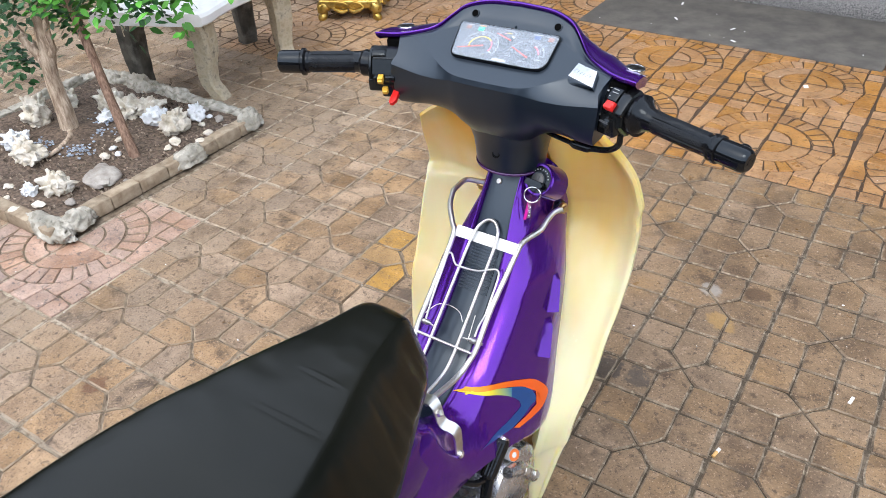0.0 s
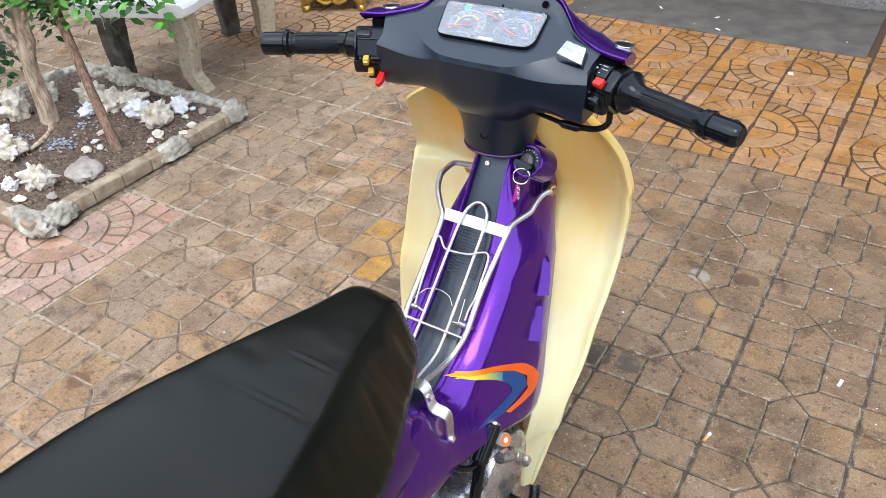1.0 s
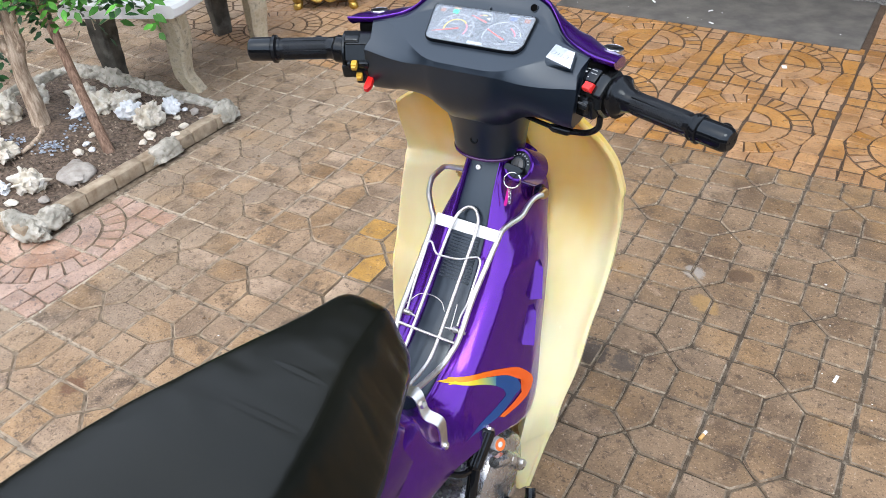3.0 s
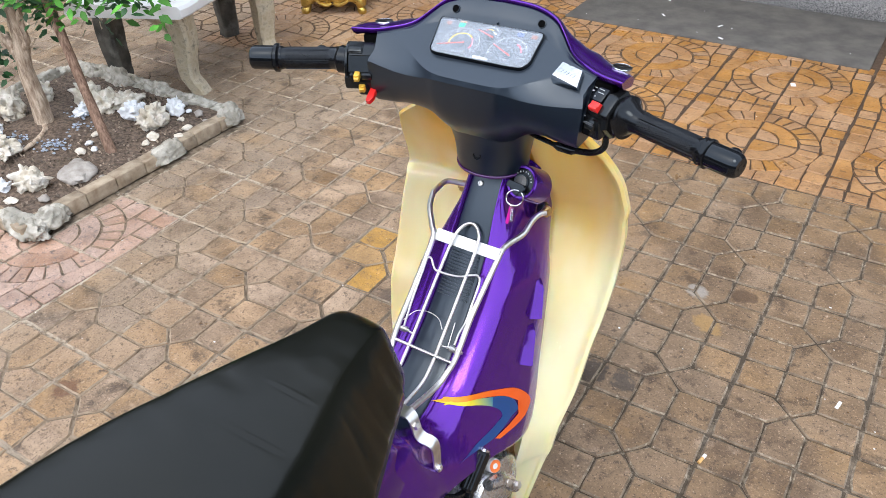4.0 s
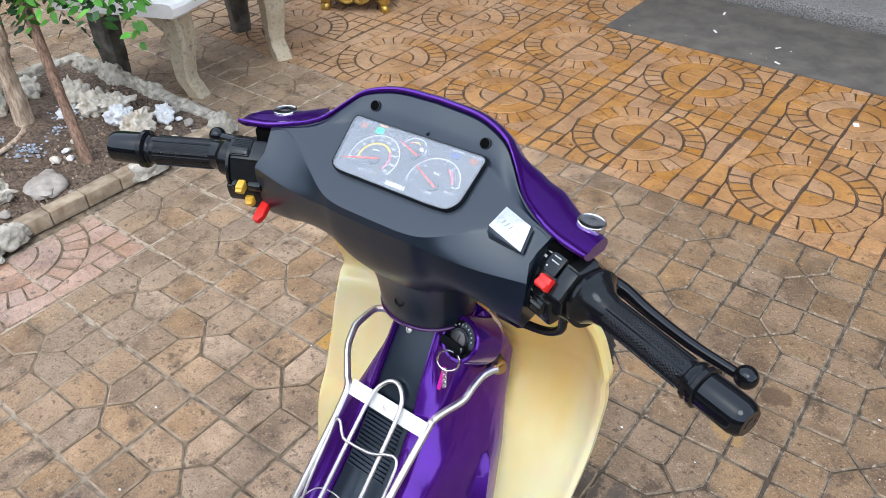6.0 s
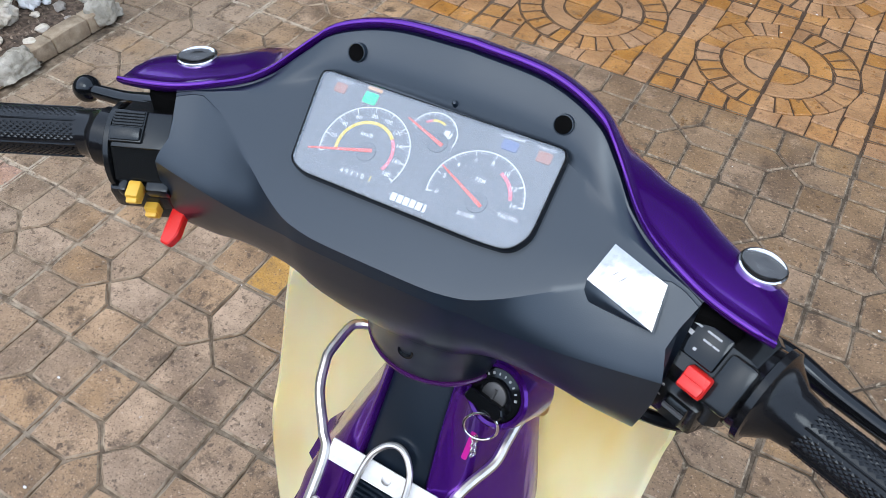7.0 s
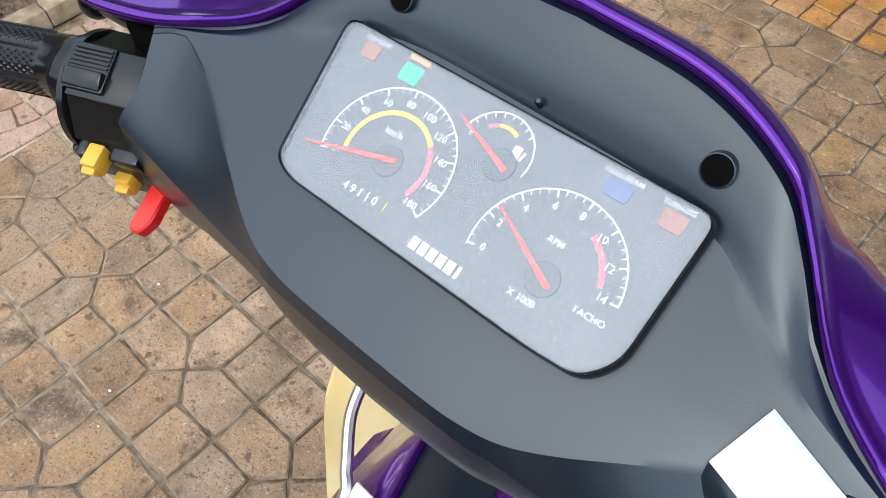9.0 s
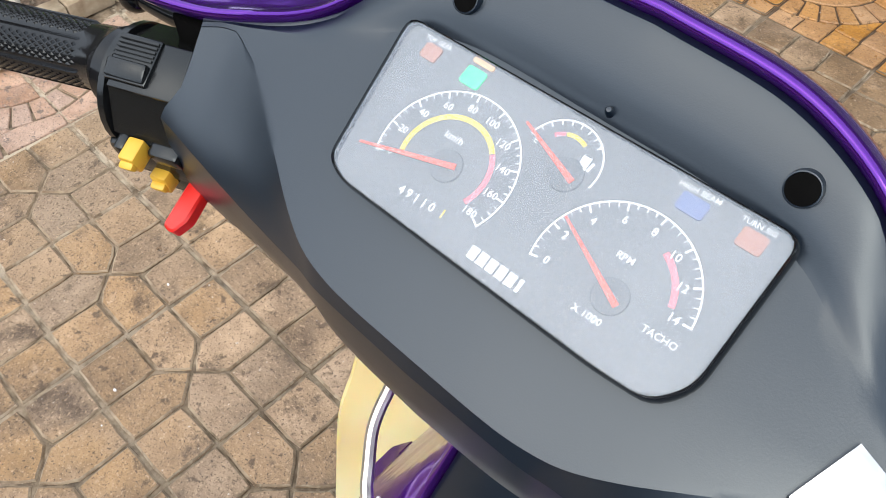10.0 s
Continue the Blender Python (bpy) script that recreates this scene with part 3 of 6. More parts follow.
# dashboard: the dial face lies on the cover, with its raised rim and glass
DIAL = BAR @ Matrix.Translation((-.0012, .1425, 1.0436)) @ pose(0, 0, 0, math.degrees(math.atan(.485)), 0, 1.0)


def on_dial(name, bm, mat, parent, label=""):
    bm.transform(DIAL if name in ("instrument_panel", "lens", "bezel") else DIAL @ Matrix.Translation((-.0038, .0020, 0)))
    return part(name, bm, mat, parent, label)


dial_outline = rounded([(-.0795, .0310), (.0765, .0325), (.0765, -.021), (.0685, -.0318), (.05, -.0330), (-.060, -.0325), (-.0695, -.0285)], 0.006)

bm = bmesh.new()
slab(bm, dial_outline, -.004, .0015)
dash = on_dial("instrument_panel", bm, M["panel"], bike, "grey instrument panel with speedometer, tachometer and fuel gauge")

# bar axes in the handlebar's frame, from the clamp out to the end
AXES = {1: [V(.12, .158, .985), V(.19, .1335, .990), V(.2165, .1240, .992), V(.329, .0810, .992), V(.372, .0655, .992)],
        -1: [V(-.12, .1445, .985), V(-.188, .1160, .990), V(-.2325, .1060, .992), V(-.3115, .0690, .991), V(-.350, .0510, .991)]}


def along(s, x):
    """The point of the bar's axis at distance x from the middle."""
    for a, b in zip(AXES[s], AXES[s][1:]):
        if x <= abs(b.x):
            break
    return a + (b - a) * ((x - abs(a.x)) / (abs(b.x) - abs(a.x)))


def build_bars():
    shapes = {1: ([(.206, .0250), (.2135, .0254), (.2140, .0288), (.2175, .0288), (.2185, .0254), (.2215, .0226), (.229, .0164), (.236, .0150), (.238, .0143), (.3175, .0143), (.3195, .0148), (.3215, .0172), (.3235, .0176), (.3255, .0158), (.3275, .0158), (.3290, .0186), (.3325, .0186), (.3340, .0155)],
                  [(.333, .0143), (.3345, .0161), (.3630, .0160), (.3685, .0144), (.3712, .0116), (.3716, .0050), (.3690, .0046)], .2400, 19),
              -1: ([(.205, .0200), (.2235, .0205), (.2245, .0195), (.231, .0170), (.2375, .0163), (.2385, .0160), (.3040, .0160), (.3055, .0172), (.3080, .0175), (.3095, .0168), (.3110, .0212), (.3150, .0214), (.3165, .0180)],
                   [(.3155, .0165), (.3170, .0182), (.3440, .0180), (.3480, .0166), (.3502, .0130), (.3504, .006), (.3490, .0055)], .2405, 15)}
    for s in (-1, 1):
        grip_prof, end_prof, first, count = shapes[s]

        def lathe(name, prof, mat, parent=bike, label="", seg=36):
            m = bmesh.new()
            tube(m, [along(s, x) for x, r in prof], [r for x, r in prof], seg)
            return on_bar(name, m, mat, parent, label, 30)

        lathe("handlebar_tube", [(.13, .011), (.236, .011)], M["black_gloss"])
        grip = lathe("grip", grip_prof, M["rubber"], label="black rubber handlebar grip with diamond pattern")
        r = .0143 if s > 0 else .0160
        d = (along(s, .29) - along(s, .26)).normalized()
        n0 = d.cross(V(0, 0, 1)).normalized()
        up = n0.cross(d)
        # raised diamonds in fields round the grip, smooth ribs between the fields
        m = bmesh.new()
        ribs = bmesh.new()
        for band in range(6):
            ca = band * math.pi / 3 + 0.35
            for i in range(count):
                for j in range(8):
                    a = ca + (j - 3.5) * .092
                    n = math.cos(a) * n0 + math.sin(a) * up
                    tt = d.cross(n)
                    c = along(s, first + i * .0040 + (j % 2) * .0020) + n * (r - .0001)
                    vs = [m.verts.new(c + d * u + tt * w) for u, w in ((-.0018, 0), (0, -.0013), (.0018, 0), (0, .0013))]
                    top = m.verts.new(c + n * .0006)
                    for k in range(4):
                        m.faces.new((vs[k], vs[(k + 1) % 4], top))
            a = ca + math.pi / 6
            n = math.cos(a) * n0 + math.sin(a) * up
            tube(ribs, [along(s, first - .002) + n * (r - .0008), along(s, first) + n * (r + .0002), along(s, first + count * .004) + n * (r + .0002), along(s, first + count * .004 + .001) + n * (r - .0008)], .0009, 6)
        on_bar("tread", m, M["rubber"], grip, angle=5)
        on_bar("grip_ribs", ribs, M["rubber"], grip)
        lathe("bar_end", end_prof, M["black_gloss"], label="glossy black bar end weight", seg=40)
        # lever, flat near its pivot and ending in a ball
        m = bmesh.new()
        pts = [(.176, .160, .982), (.200, .168, .979), (.225, .170, .975), (.255, .1600, .971), (.30, .1455, .968), (.345, .1350, .967)] if s > 0 else [(.172, .150, .987), (.200, .160, .984), (.232, .163, .979), (.262, .1595, .974), (.292, .1575, .971)]
        tube(m, [(s * x, y, z) for x, y, z in pts], [.009, .0088, .0075, .0062, .0055, .0048][:len(pts)], 14, True, 6)
        lever = on_bar("brake_lever" if s > 0 else "clutch_lever", m, M["black_gloss"], label="black ball-ended hand lever")
        m = bmesh.new()
        x, y, z = (.352, .1345, .968) if s > 0 else (-.3005, .1572, .9705)
        bmesh.ops.create_uvsphere(m, u_segments=20, v_segments=14, radius=.0105, matrix=Matrix.Translation((x, y, z)))
        on_bar("lever_ball", m, M["black_gloss"], lever)


build_bars()


def barrel(bm, m, profile, r, seg, phase):
    """A many-sided housing round the local x axis: profile of (x, share of r), its first flat facing phase degrees back from up."""
    rows = []
    for x, f in profile:
        rows.append([m @ V(x, -r * f * math.sin(b), r * f * math.cos(b)) for b in (radians(phase) + (k + .5) * 2 * math.pi / seg for k in range(seg))])
    grid(bm, rows, True, True)


def build_switches():
    # left housing: dimmer slide on the upper flat, two yellow switches and the red choke lever below
    L = Matrix.Translation((-.188, .1160, .990)) @ pose(0, 0, 0, 0, 0, 23)
    bm = bmesh.new()
    barrel(bm, L, [(-.0185, .93), (-.0170, 1.0), (.021, 1.0), (.023, .94)], .0300, 8, 26)
    barrel(bm, L, [(-.0240, .80), (-.0232, .95), (-.0222, 1.0), (-.0190, 1.0), (-.0185, .9)], .0302, 28, 0)
    block(bm, (.044, .022, .022), L @ pose(-.003, -.0185, -.0185, 12, 0, 0), .004)
    block(bm, (.030, .020, .018), L @ pose(.010, -.0165, -.031, 8, 0, 0), .003)
    block(bm, (.020, .012, .012), L @ pose(.017, -.014, -.038, 0, 0, 0), .002)
    pod = on_bar("switch_housing", bm, M["pod"], label="black switch housing with yellow and red switches", angle=32)
    bm = bmesh.new()
    block(bm, (.0370, .0250, .0022), L @ pose(.0025, -.0130, .0262, 26), .0009)
    on_bar("top_plate", bm, M["pod"], pod)
    bm = bmesh.new()
    slide = L @ pose(-.0070, -.0118, .0272, 24)
    block(bm, (.0215, .0225, .0050), slide, .0012)
    block(bm, (.0200, .0085, .0040), slide @ pose(0, -.0060, .0030, 14), .0012)
    dimmer = on_bar("dimmer_switch", bm, M["pod"], pod)
    for i in range(5):
        bm = bmesh.new()
        block(bm, (.0195, .0011, .0014), slide @ Matrix.Translation((0, .0005 + i * .0021, .0027)))
        on_bar("rib", bm, M["pod"], dimmer)
    for x, y, z, w, h, tilt in ((-.0035, -.0365, -.0070, .0085, .0110, 14), (.0015, -.0290, -.0270, .0090, .0115, 6)):
        bm = bmesh.new()
        block(bm, (w, .012, h), L @ pose(x, y + .001, z, tilt, 0, 0), .0014)
        block(bm, (w * .86, .004, h * .45), L @ pose(x, y - .0055, z - h * .1, tilt + 22, 0, 0), .0012)
        on_bar("yellow_switch", bm, M["yellow"], pod, "yellow plastic push switch")
    for x, y, z, w in ((.0100, -.0275, -.0070, .0160), (-.0120, -.0290, -.0070, .0060)):
        bm = bmesh.new()
        block(bm, (w, .014, .010), L @ pose(x, y, z, 18, 0, 0), .0022)
        on_bar("switch_guard", bm, M["pod"], pod)
    bm = bmesh.new()
    slab(bm, rounded([(-.0045, .016), (.0050, .014), (.0062, -.006), (.0022, -.0145), (-.0042, -.0135), (-.0050, -.002)], .0022), -.0036, .0036, .001, L @ pose(.0160, -.0365, -.0350, 24, 0, -12))
    on_bar("choke_lever", bm, M["red"], pod, "red plastic choke lever")
    # right housing: stop switch plate, red starter button, light switch, smooth cable block
    R = Matrix.Translation((.190, .1335, .990)) @ pose(0, 0, 0, 0, 0, -20)
    bm = bmesh.new()
    barrel(bm, R, [(-.031, .93), (-.029, 1.0), (.014, 1.0), (.019, .90)], .0325, 8, 42)
    block(bm, (.034, .020, .030), R @ pose(-.006, -.0245, -.012, 8, 0, 0), .004)
    pod = on_bar("switch_housing", bm, M["pod"], label="black switch housing with red starter button", angle=32)
    bm = bmesh.new()
    block(bm, (.0165, .030, .012), R @ pose(.0145, -.0225, .0190, 44, 0, 0), .003)
    on_bar("cable_block", bm, M["pod"], pod)
    plate = R @ pose(-.0085, -.0175, .0275, 40, 0, 0)
    bm = bmesh.new()
    block(bm, (.026, .020, .006), plate, .0014)
    stop = on_bar("stop_switch", bm, M["black_gloss"], pod)
    for x, y, w, h in ((-.007, .0062, .006, .0011), (.0035, .0062, .0085, .0011), (-.008, .0010, .0045, .0024), (.0025, .0015, .005, .0011), (.0075, .0015, .004, .0010), (-.0005, -.0050, .0018, .0016)):
        bm = bmesh.new()
        block(bm, (w, h, .0003), plate @ Matrix.Translation((x, y, .0031)))
        on_bar("printed_mark", bm, M["grey_ink"], stop)
    bm = bmesh.new()
    button = R @ pose(.0015, -.0330, .0180, 50, 0, 0)
    block(bm, (.0140, .0125, .010), button, .0014)
    block(bm, (.0128, .0060, .006), button @ pose(0, -.0022, .0045, -16), .0012)
    on_bar("starter_button", bm, M["red"], pod, "red plastic starter button")
    bm = bmesh.new()
    block(bm, (.0130, .0130, .0120), R @ pose(-.0005, -.0350, -.0070, 66, 0, 0), .0016)
    light = on_bar("light_switch", bm, M["pod"], pod)
    for i in range(5):
        bm = bmesh.new()
        block(bm, (.0120, .0011, .0022), R @ pose(-.0005, -.0412 + i * .0008, -.0020 - i * .0024, 66, 0, 0))
        on_bar("rib", bm, M["grey"], light)
    for i in range(3):
        bm = bmesh.new()
        block(bm, (.0022, .0006, .0016), R @ pose(-.0125, -.0350, .0020 - i * .0045, 8, 0, 0))
        on_bar("printed_mark", bm, M["grey_ink"], pod)
    # brake cable under the cover
    bm = bmesh.new()
    tube(bm, [(.062, .15, .925), (.085, .138, .926), (.12, .130, .924)], .0035, 10, True, 5)
    tube(bm, [(.118, .130, .9245), (.124, .129, .924), (.146, .127, .924), (.152, .127, .925)], [.004, .0065, .0065, .004], 12)
    tube(bm, [(.150, .127, .9245), (.175, .126, .929), (.190, .123, .942), (.192, .122, .96)], .0045, 10, True, 5)
    on_bar("brake_cable", bm, M["rubber"], bike, "black rubber-sheathed brake switch cable")


build_switches()

# chrome badge plate on the right facet, its rider-side slope blackened as a dark reflection, with worn raised script
# grey blotches in the chrome's colour stand in for mirrored surroundings
M["badge"] = material("chromed plastic with painted reflections", (.50, .52, .55), (.66, .68, .70), .09, 1.0, scale=40, rough_var=.06, bump=1.0, bump_scale=38, stain=(.30, .31, .33), stain_scale=75, stain_amount=.6)
BADGE = {"top": V(.1180, .1372, 1.0430), "right": V(.1500, .1252, 1.0415), "foot": V(.1518, .1055, 1.0268), "fold": V(.1120, .1172, 1.0318), "low": V(.1130, .1115, 1.0225)}


def badge_at(names, u, v, h):
    a, b, c, d = (BADGE[n] for n in names)
    p = (a * (1 - u) + b * u) * (1 - v) + (d * (1 - u) + c * u) * v
    return p + V(-.18, -.55, .81) * h


fan = np.linspace(0, 1, 9)
upper, lower = ("top", "right", "foot", "fold"), ("fold", "foot", "foot", "low")
bm = bmesh.new()
grid(bm, [[badge_at(upper, u, v, .0004 + .0016 * (1 - (2 * u - 1) ** 2) * (1 - (2 * v - 1) ** 4)) for u in fan] for v in fan])
rim = [(u, 0) for u in fan] + [(1, v) for v in fan[1:]] + [(u, 1) for u in fan[-2::-1]] + [(0, v) for v in fan[-2:0:-1]]
grid(bm, [[badge_at(upper, u, v, .0004) for u, v in rim], [badge_at(upper, u, v, -.005) for u, v in rim]], True)
bmesh.ops.remove_doubles(bm, verts=bm.verts, dist=.00005)
badge = on_bar("badge_plate", bm, M["badge"], label="chrome badge plate with painted grey reflections", angle=20)
bm = bmesh.new()
grid(bm, [[badge_at(lower, u, v, .0004 + .0010 * math.sin(math.pi * u) * math.sin(math.pi * v)) for u in fan] for v in fan])
grid(bm, [[badge_at(lower, u, 1, .0004) for u in fan], [badge_at(lower, u, 1, -.004) for u in fan]])
bmesh.ops.remove_doubles(bm, verts=bm.verts, dist=.00005)
on_bar("badge_base", bm, M["black"], badge, "lower leaf of the badge plate, painted black as a dark reflection", 20)
bm = bmesh.new()
for i in range(5):
    u = .2 + i * .13
    pts = [badge_at(upper, u + du, v, .0007 + .0016 * (1 - (2 * (u + du) - 1) ** 2)) for du, v in ((0, .62), (.03, .62), (.10, .42), (.07, .42))]
    bm.faces.new([bm.verts.new(p) for p in pts])
on_bar("badge_script", bm, M["badge"], badge)

# ---- spine: purple centre tunnel with black ribbed strip ----
# top line (y, z), half width of the strip, lower edge of the side (x, y, z)
SPINE = [
    (.176, .868, .026, .064, .205, .828), (.151, .832, .026, .062, .252, .747), (.119, .782, .028, .063, .250, .713), (.088, .729, .031, .072, .226, .684),
    (.044, .671, .033, .089, .186, .612), (-.010, .617, .034, .103, .145, .518), (-.060, .580, .035, .123, .070, .405), (-.115, .562, .037, .114, -.06, .450),
    (-.16, .580, .038, .108, -.15, .480), (-.205, .622, .042, .108, -.20, .490), (-.30, .645, .042, .106, -.28, .50), (-.45, .65, .04, .11, -.45, .53), (-.62, .66, .035, .11, -.62, .56)]


def spine_frame():
    fine = spline(SPINE, 5)
    out = []
    for i, f in enumerate(fine):
        a, b = fine[max(i - 1, 0)], fine[min(i + 1, len(fine) - 1)]
        d = np.array((b[0] - a[0], b[1] - a[1]))
        d /= np.linalg.norm(d)
        n = np.array((d[1], -d[0]))
        if n[1] < 0:
            n = -n
        out.append((f[0], f[1], n, f[2], f[3:6]))
    return out


def spine_point(fr, x, drop):
    return (x, fr[0] + fr[2][0] * drop, fr[1] + fr[2][1] * drop)


FRAME = spine_frame()


def tunnel_half(fr):
    """One side of the tunnel's section, from the strip out and down to the lower edge."""
    w, low = fr[3], np.array(fr[4])
    g = min(1, max(.25, (.150 - fr[0]) / .085))
    pts = [spine_point(fr, w - .002, -.010), spine_point(fr, w, -.003)] + [spine_point(fr, w + u * g, d) for u, d in ((.002, .001), (.005, .0025), (.010, .0022), (.014, .0005), (.019, -.0005), (.029, -.0028), (.040, -.0078), (.047, -.0140))]
    a = np.array(spine_point(fr, w + .0520 * g, -.0215))
    for f, b in ((0, 0), (.10, .0030), (.3, .0085), (.5, .0130), (.7, .0155), (.88, .0150), (1, .006)):
        q = a + (low - a) * f
        pts.append((q[0] + b * g, q[1], q[2] + b * .3))
    pts.append((low[0] - .014, low[1] + .004, low[2] + .002))
    return pts


bm = bmesh.new()
rows = []
for fr in FRAME:
    half = tunnel_half(fr)
    rows.append([(-x, y, z) for x, y, z in half[::-1]] + half)
grid(bm, rows)
tunnel = part("centre_tunnel", bm, M["purple_skylit"], bike, "glossy purple painted centre tunnel", 38)
bm = bmesh.new()
rows = []
for fr in FRAME[1:44]:
    w = fr[3]
    rows.append([spine_point(fr, x, d) for x, d in ((-w + .0005, -.010), (-w + .001, -.004), (-w + .004, -.0025), (0, -.001), (w - .004, -.0025), (w - .001, -.004), (w - .0005, -.010))])
grid(bm, rows)
strip = part("tunnel_strip", bm, M["black"], bike, "black plastic strip with fine ribs", 40)
for i in range(14):
    k = 15.6 + i * 0.36
    a, b = FRAME[int(k)], FRAME[int(k) + 1]
    f = k - int(k)
    y, z, n, w = (a[j] + (b[j] - a[j]) * f for j in range(4))
    w -= .006
    d = np.array((-n[1], n[0]))
    bm = bmesh.new()
    grid(bm, [[(x, y + n[0] * o + d[0] * u, z + n[1] * o + d[1] * u) for x in (-w, w)] for u, o in ((-.0015, -.003), (-.0007, .0012), (.0007, .0012), (.0015, -.003))])
    part("rib", bm, M["black"], strip)
bm = bmesh.new()
turned(bm, [(.0046, -.002), (.0046, .0012), (.0038, .0022), (.0018, .0024), (.0016, .0010), (.0, .0010)], pose(-.0075, .1430, .8185, 57, 0, 0), 18, False)
part("strip_screw", bm, M["steel"], strip)
# step vents in the side panels: ledges that lift off the panel towards their lower edge
for s in (-1, 1):
    for k0, k1 in ((17.9, 21.6), (22.2, 25.7)):
        bm = bmesh.new()
        rows = []
        for k in np.linspace(k0, k1, 9):
            u = (k - k0) / (k1 - k0)
            lift, rise = u, min(1, .15 + u * 4)
            fr = FRAME[int(k)]
            fr2 = FRAME[int(k) + 1]
            f = k - int(k)
            h = [np.array(p) * (1 - f) + np.array(q) * f for p, q in zip(tunnel_half(fr), tunnel_half(fr2))]
            out = np.array((.9, -.2, .35))
            side = np.array(h[10:17])
            row = [np.array([np.interp(g, (0, .10, .3, .5, .7, .88, 1), side[:, j]) for j in range(3)]) + out * o
                   for g, o in ((.47, -.003), (.495, .0002), (.505, .0006), (.605, rise * (.0080 + .009 * lift)), (.618, rise * (.0075 + .009 * lift)), (.63, -.004))]
            rows.append([(s * q[0], q[1], q[2]) for q in row])
        vs = grid(bm, rows)
        bm.faces.new(vs[0])
        bm.faces.new(vs[-1][::-1])
        part("side_vent", bm, M["purple"], tunnel, angle=25)

# stripe decal on the right flank: (y, z) outlines laid on the panel
def decal(name, outline, mat, lift):
    bpy.context.view_layer.update()
    bm = bmesh.new()
    ys, zs = [p[0] for p in outline], [p[1] for p in outline]
    face = bm.faces.new([bm.verts.new((0, y, z)) for y, z in outline])
    bmesh.ops.triangulate(bm, faces=[face])
    for _ in range(3):
        bmesh.ops.subdivide_edges(bm, edges=[e for e in bm.edges if e.calc_length() > .006], cuts=1)
        bmesh.ops.triangulate(bm, faces=bm.faces[:])
    way = V(-1, 0, 0)
    for v in bm.verts:
        hit, place, normal, _ = tunnel.ray_cast(V(.4, v.co.y, v.co.z), way)
        if hit:
            v.co = place + normal * (lift if normal.x > 0 else -lift)
        else:
            v.co.x = .06
    return part(name, bm, mat, tunnel, angle=80)


def band(name, pairs, mats, lift):
    """A band along the flank between two smooth edges, rows of (y, z, y, z), in as many colours as there are materials."""
    k = len(mats)
    fine = spline(pairs, 8)
    m = len(fine) - 1
    for i, mat in enumerate(mats):
        piece = fine[int(round(m * i / k)):int(round(m * (i + 1) / k)) + 1]
        decal(name, [tuple(p[:2]) for p in piece] + [tuple(p[2:]) for p in piece[::-1]], mat, lift)


def paint(name, c):
    return material(name, c, c, 0.3, scale=20, coat=0.15, rough_var=0.02, spec=0.3)


def faded(name, stops):
    """Glossy print whose colour runs along the machine: stops of (y, colour)."""
    m = paint(name, stops[0][1])
    t = m.node_tree
    sep, ramp, span = t.nodes.new("ShaderNodeSeparateXYZ"), t.nodes.new("ShaderNodeValToRGB"), t.nodes.new("ShaderNodeMapRange")
    t.links.new(t.nodes.new("ShaderNodeTexCoord").outputs["Object"], sep.inputs[0])
    t.links.new(sep.outputs["Y"], span.inputs["Value"])
    lo, hi = stops[0][0], stops[-1][0]
    span.inputs["From Min"].default_value, span.inputs["From Max"].default_value = lo, hi
    t.links.new(span.outputs[0], ramp.inputs[0])
    for i, (y, c) in enumerate(stops):
        e = ramp.color_ramp.elements[i] if i < 2 else ramp.color_ramp.elements.new(1.0)
        e.position, e.color = (y - lo) / (hi - lo), (*c, 1)
    t.links.new(ramp.outputs[0], t.nodes["Principled BSDF"].inputs["Base Color"])
    return m


FLAME = faded("orange decal", [(-.080, (.80, .36, .01)), (-.040, (.80, .17, .01)), (.0, (.78, .11, .012))])
FADE = faded("yellow to blue decal", [(-.080, (.80, .62, .02)), (-.046, (.72, .60, .04)), (-.028, (.34, .42, .14)), (-.008, (.06, .20, .26)), (.030, (.012, .060, .20))])
BLUE = faded("blue decal", [(-.125, (.035, .030, .13)), (-.075, (.014, .055, .19)), (.03, (.012, .060, .20))])
band("stripe", [(-0.078, 0.57, -0.079, 0.5692), (-0.068, 0.5738, -0.0732, 0.57), (-0.0352, 0.5661, -0.0386, 0.5581), (0.0162, 0.5396, 0.0123, 0.5286), (0.0489, 0.5175, 0.0355, 0.5057), (0.073, 0.4858, 0.0508, 0.4875), (0.076, 0.4685, 0.0502, 0.4759), (0.0549, 0.4563, 0.0336, 0.4727), (0.0203, 0.4591, 0.0071, 0.4728), (-0.0205, 0.4694, -0.0314, 0.4791)], [FLAME] * 4, .0012)
band("stripe", [(-0.08, 0.569, -0.081, 0.5683), (-0.0694, 0.5695, -0.0725, 0.5669), (-0.0386, 0.5581, -0.0425, 0.5494), (-0.0109, 0.5419, -0.0165, 0.529), (0.0123, 0.5286, -0.0017, 0.5121), (0.0355, 0.5057, 0.0023, 0.5036), (0.0419, 0.4808, 0.0024, 0.4967), (0.0264, 0.4804, -0.0072, 0.4948), (0.0006, 0.4776, -0.0359, 0.4962), (-0.0338, 0.481, -0.0743, 0.5027), (-0.0776, 0.4956, -0.1055, 0.5063), (-0.1227, 0.5104, -0.1254, 0.5117)], [FADE] * 5 + [BLUE] * 12, .0006)

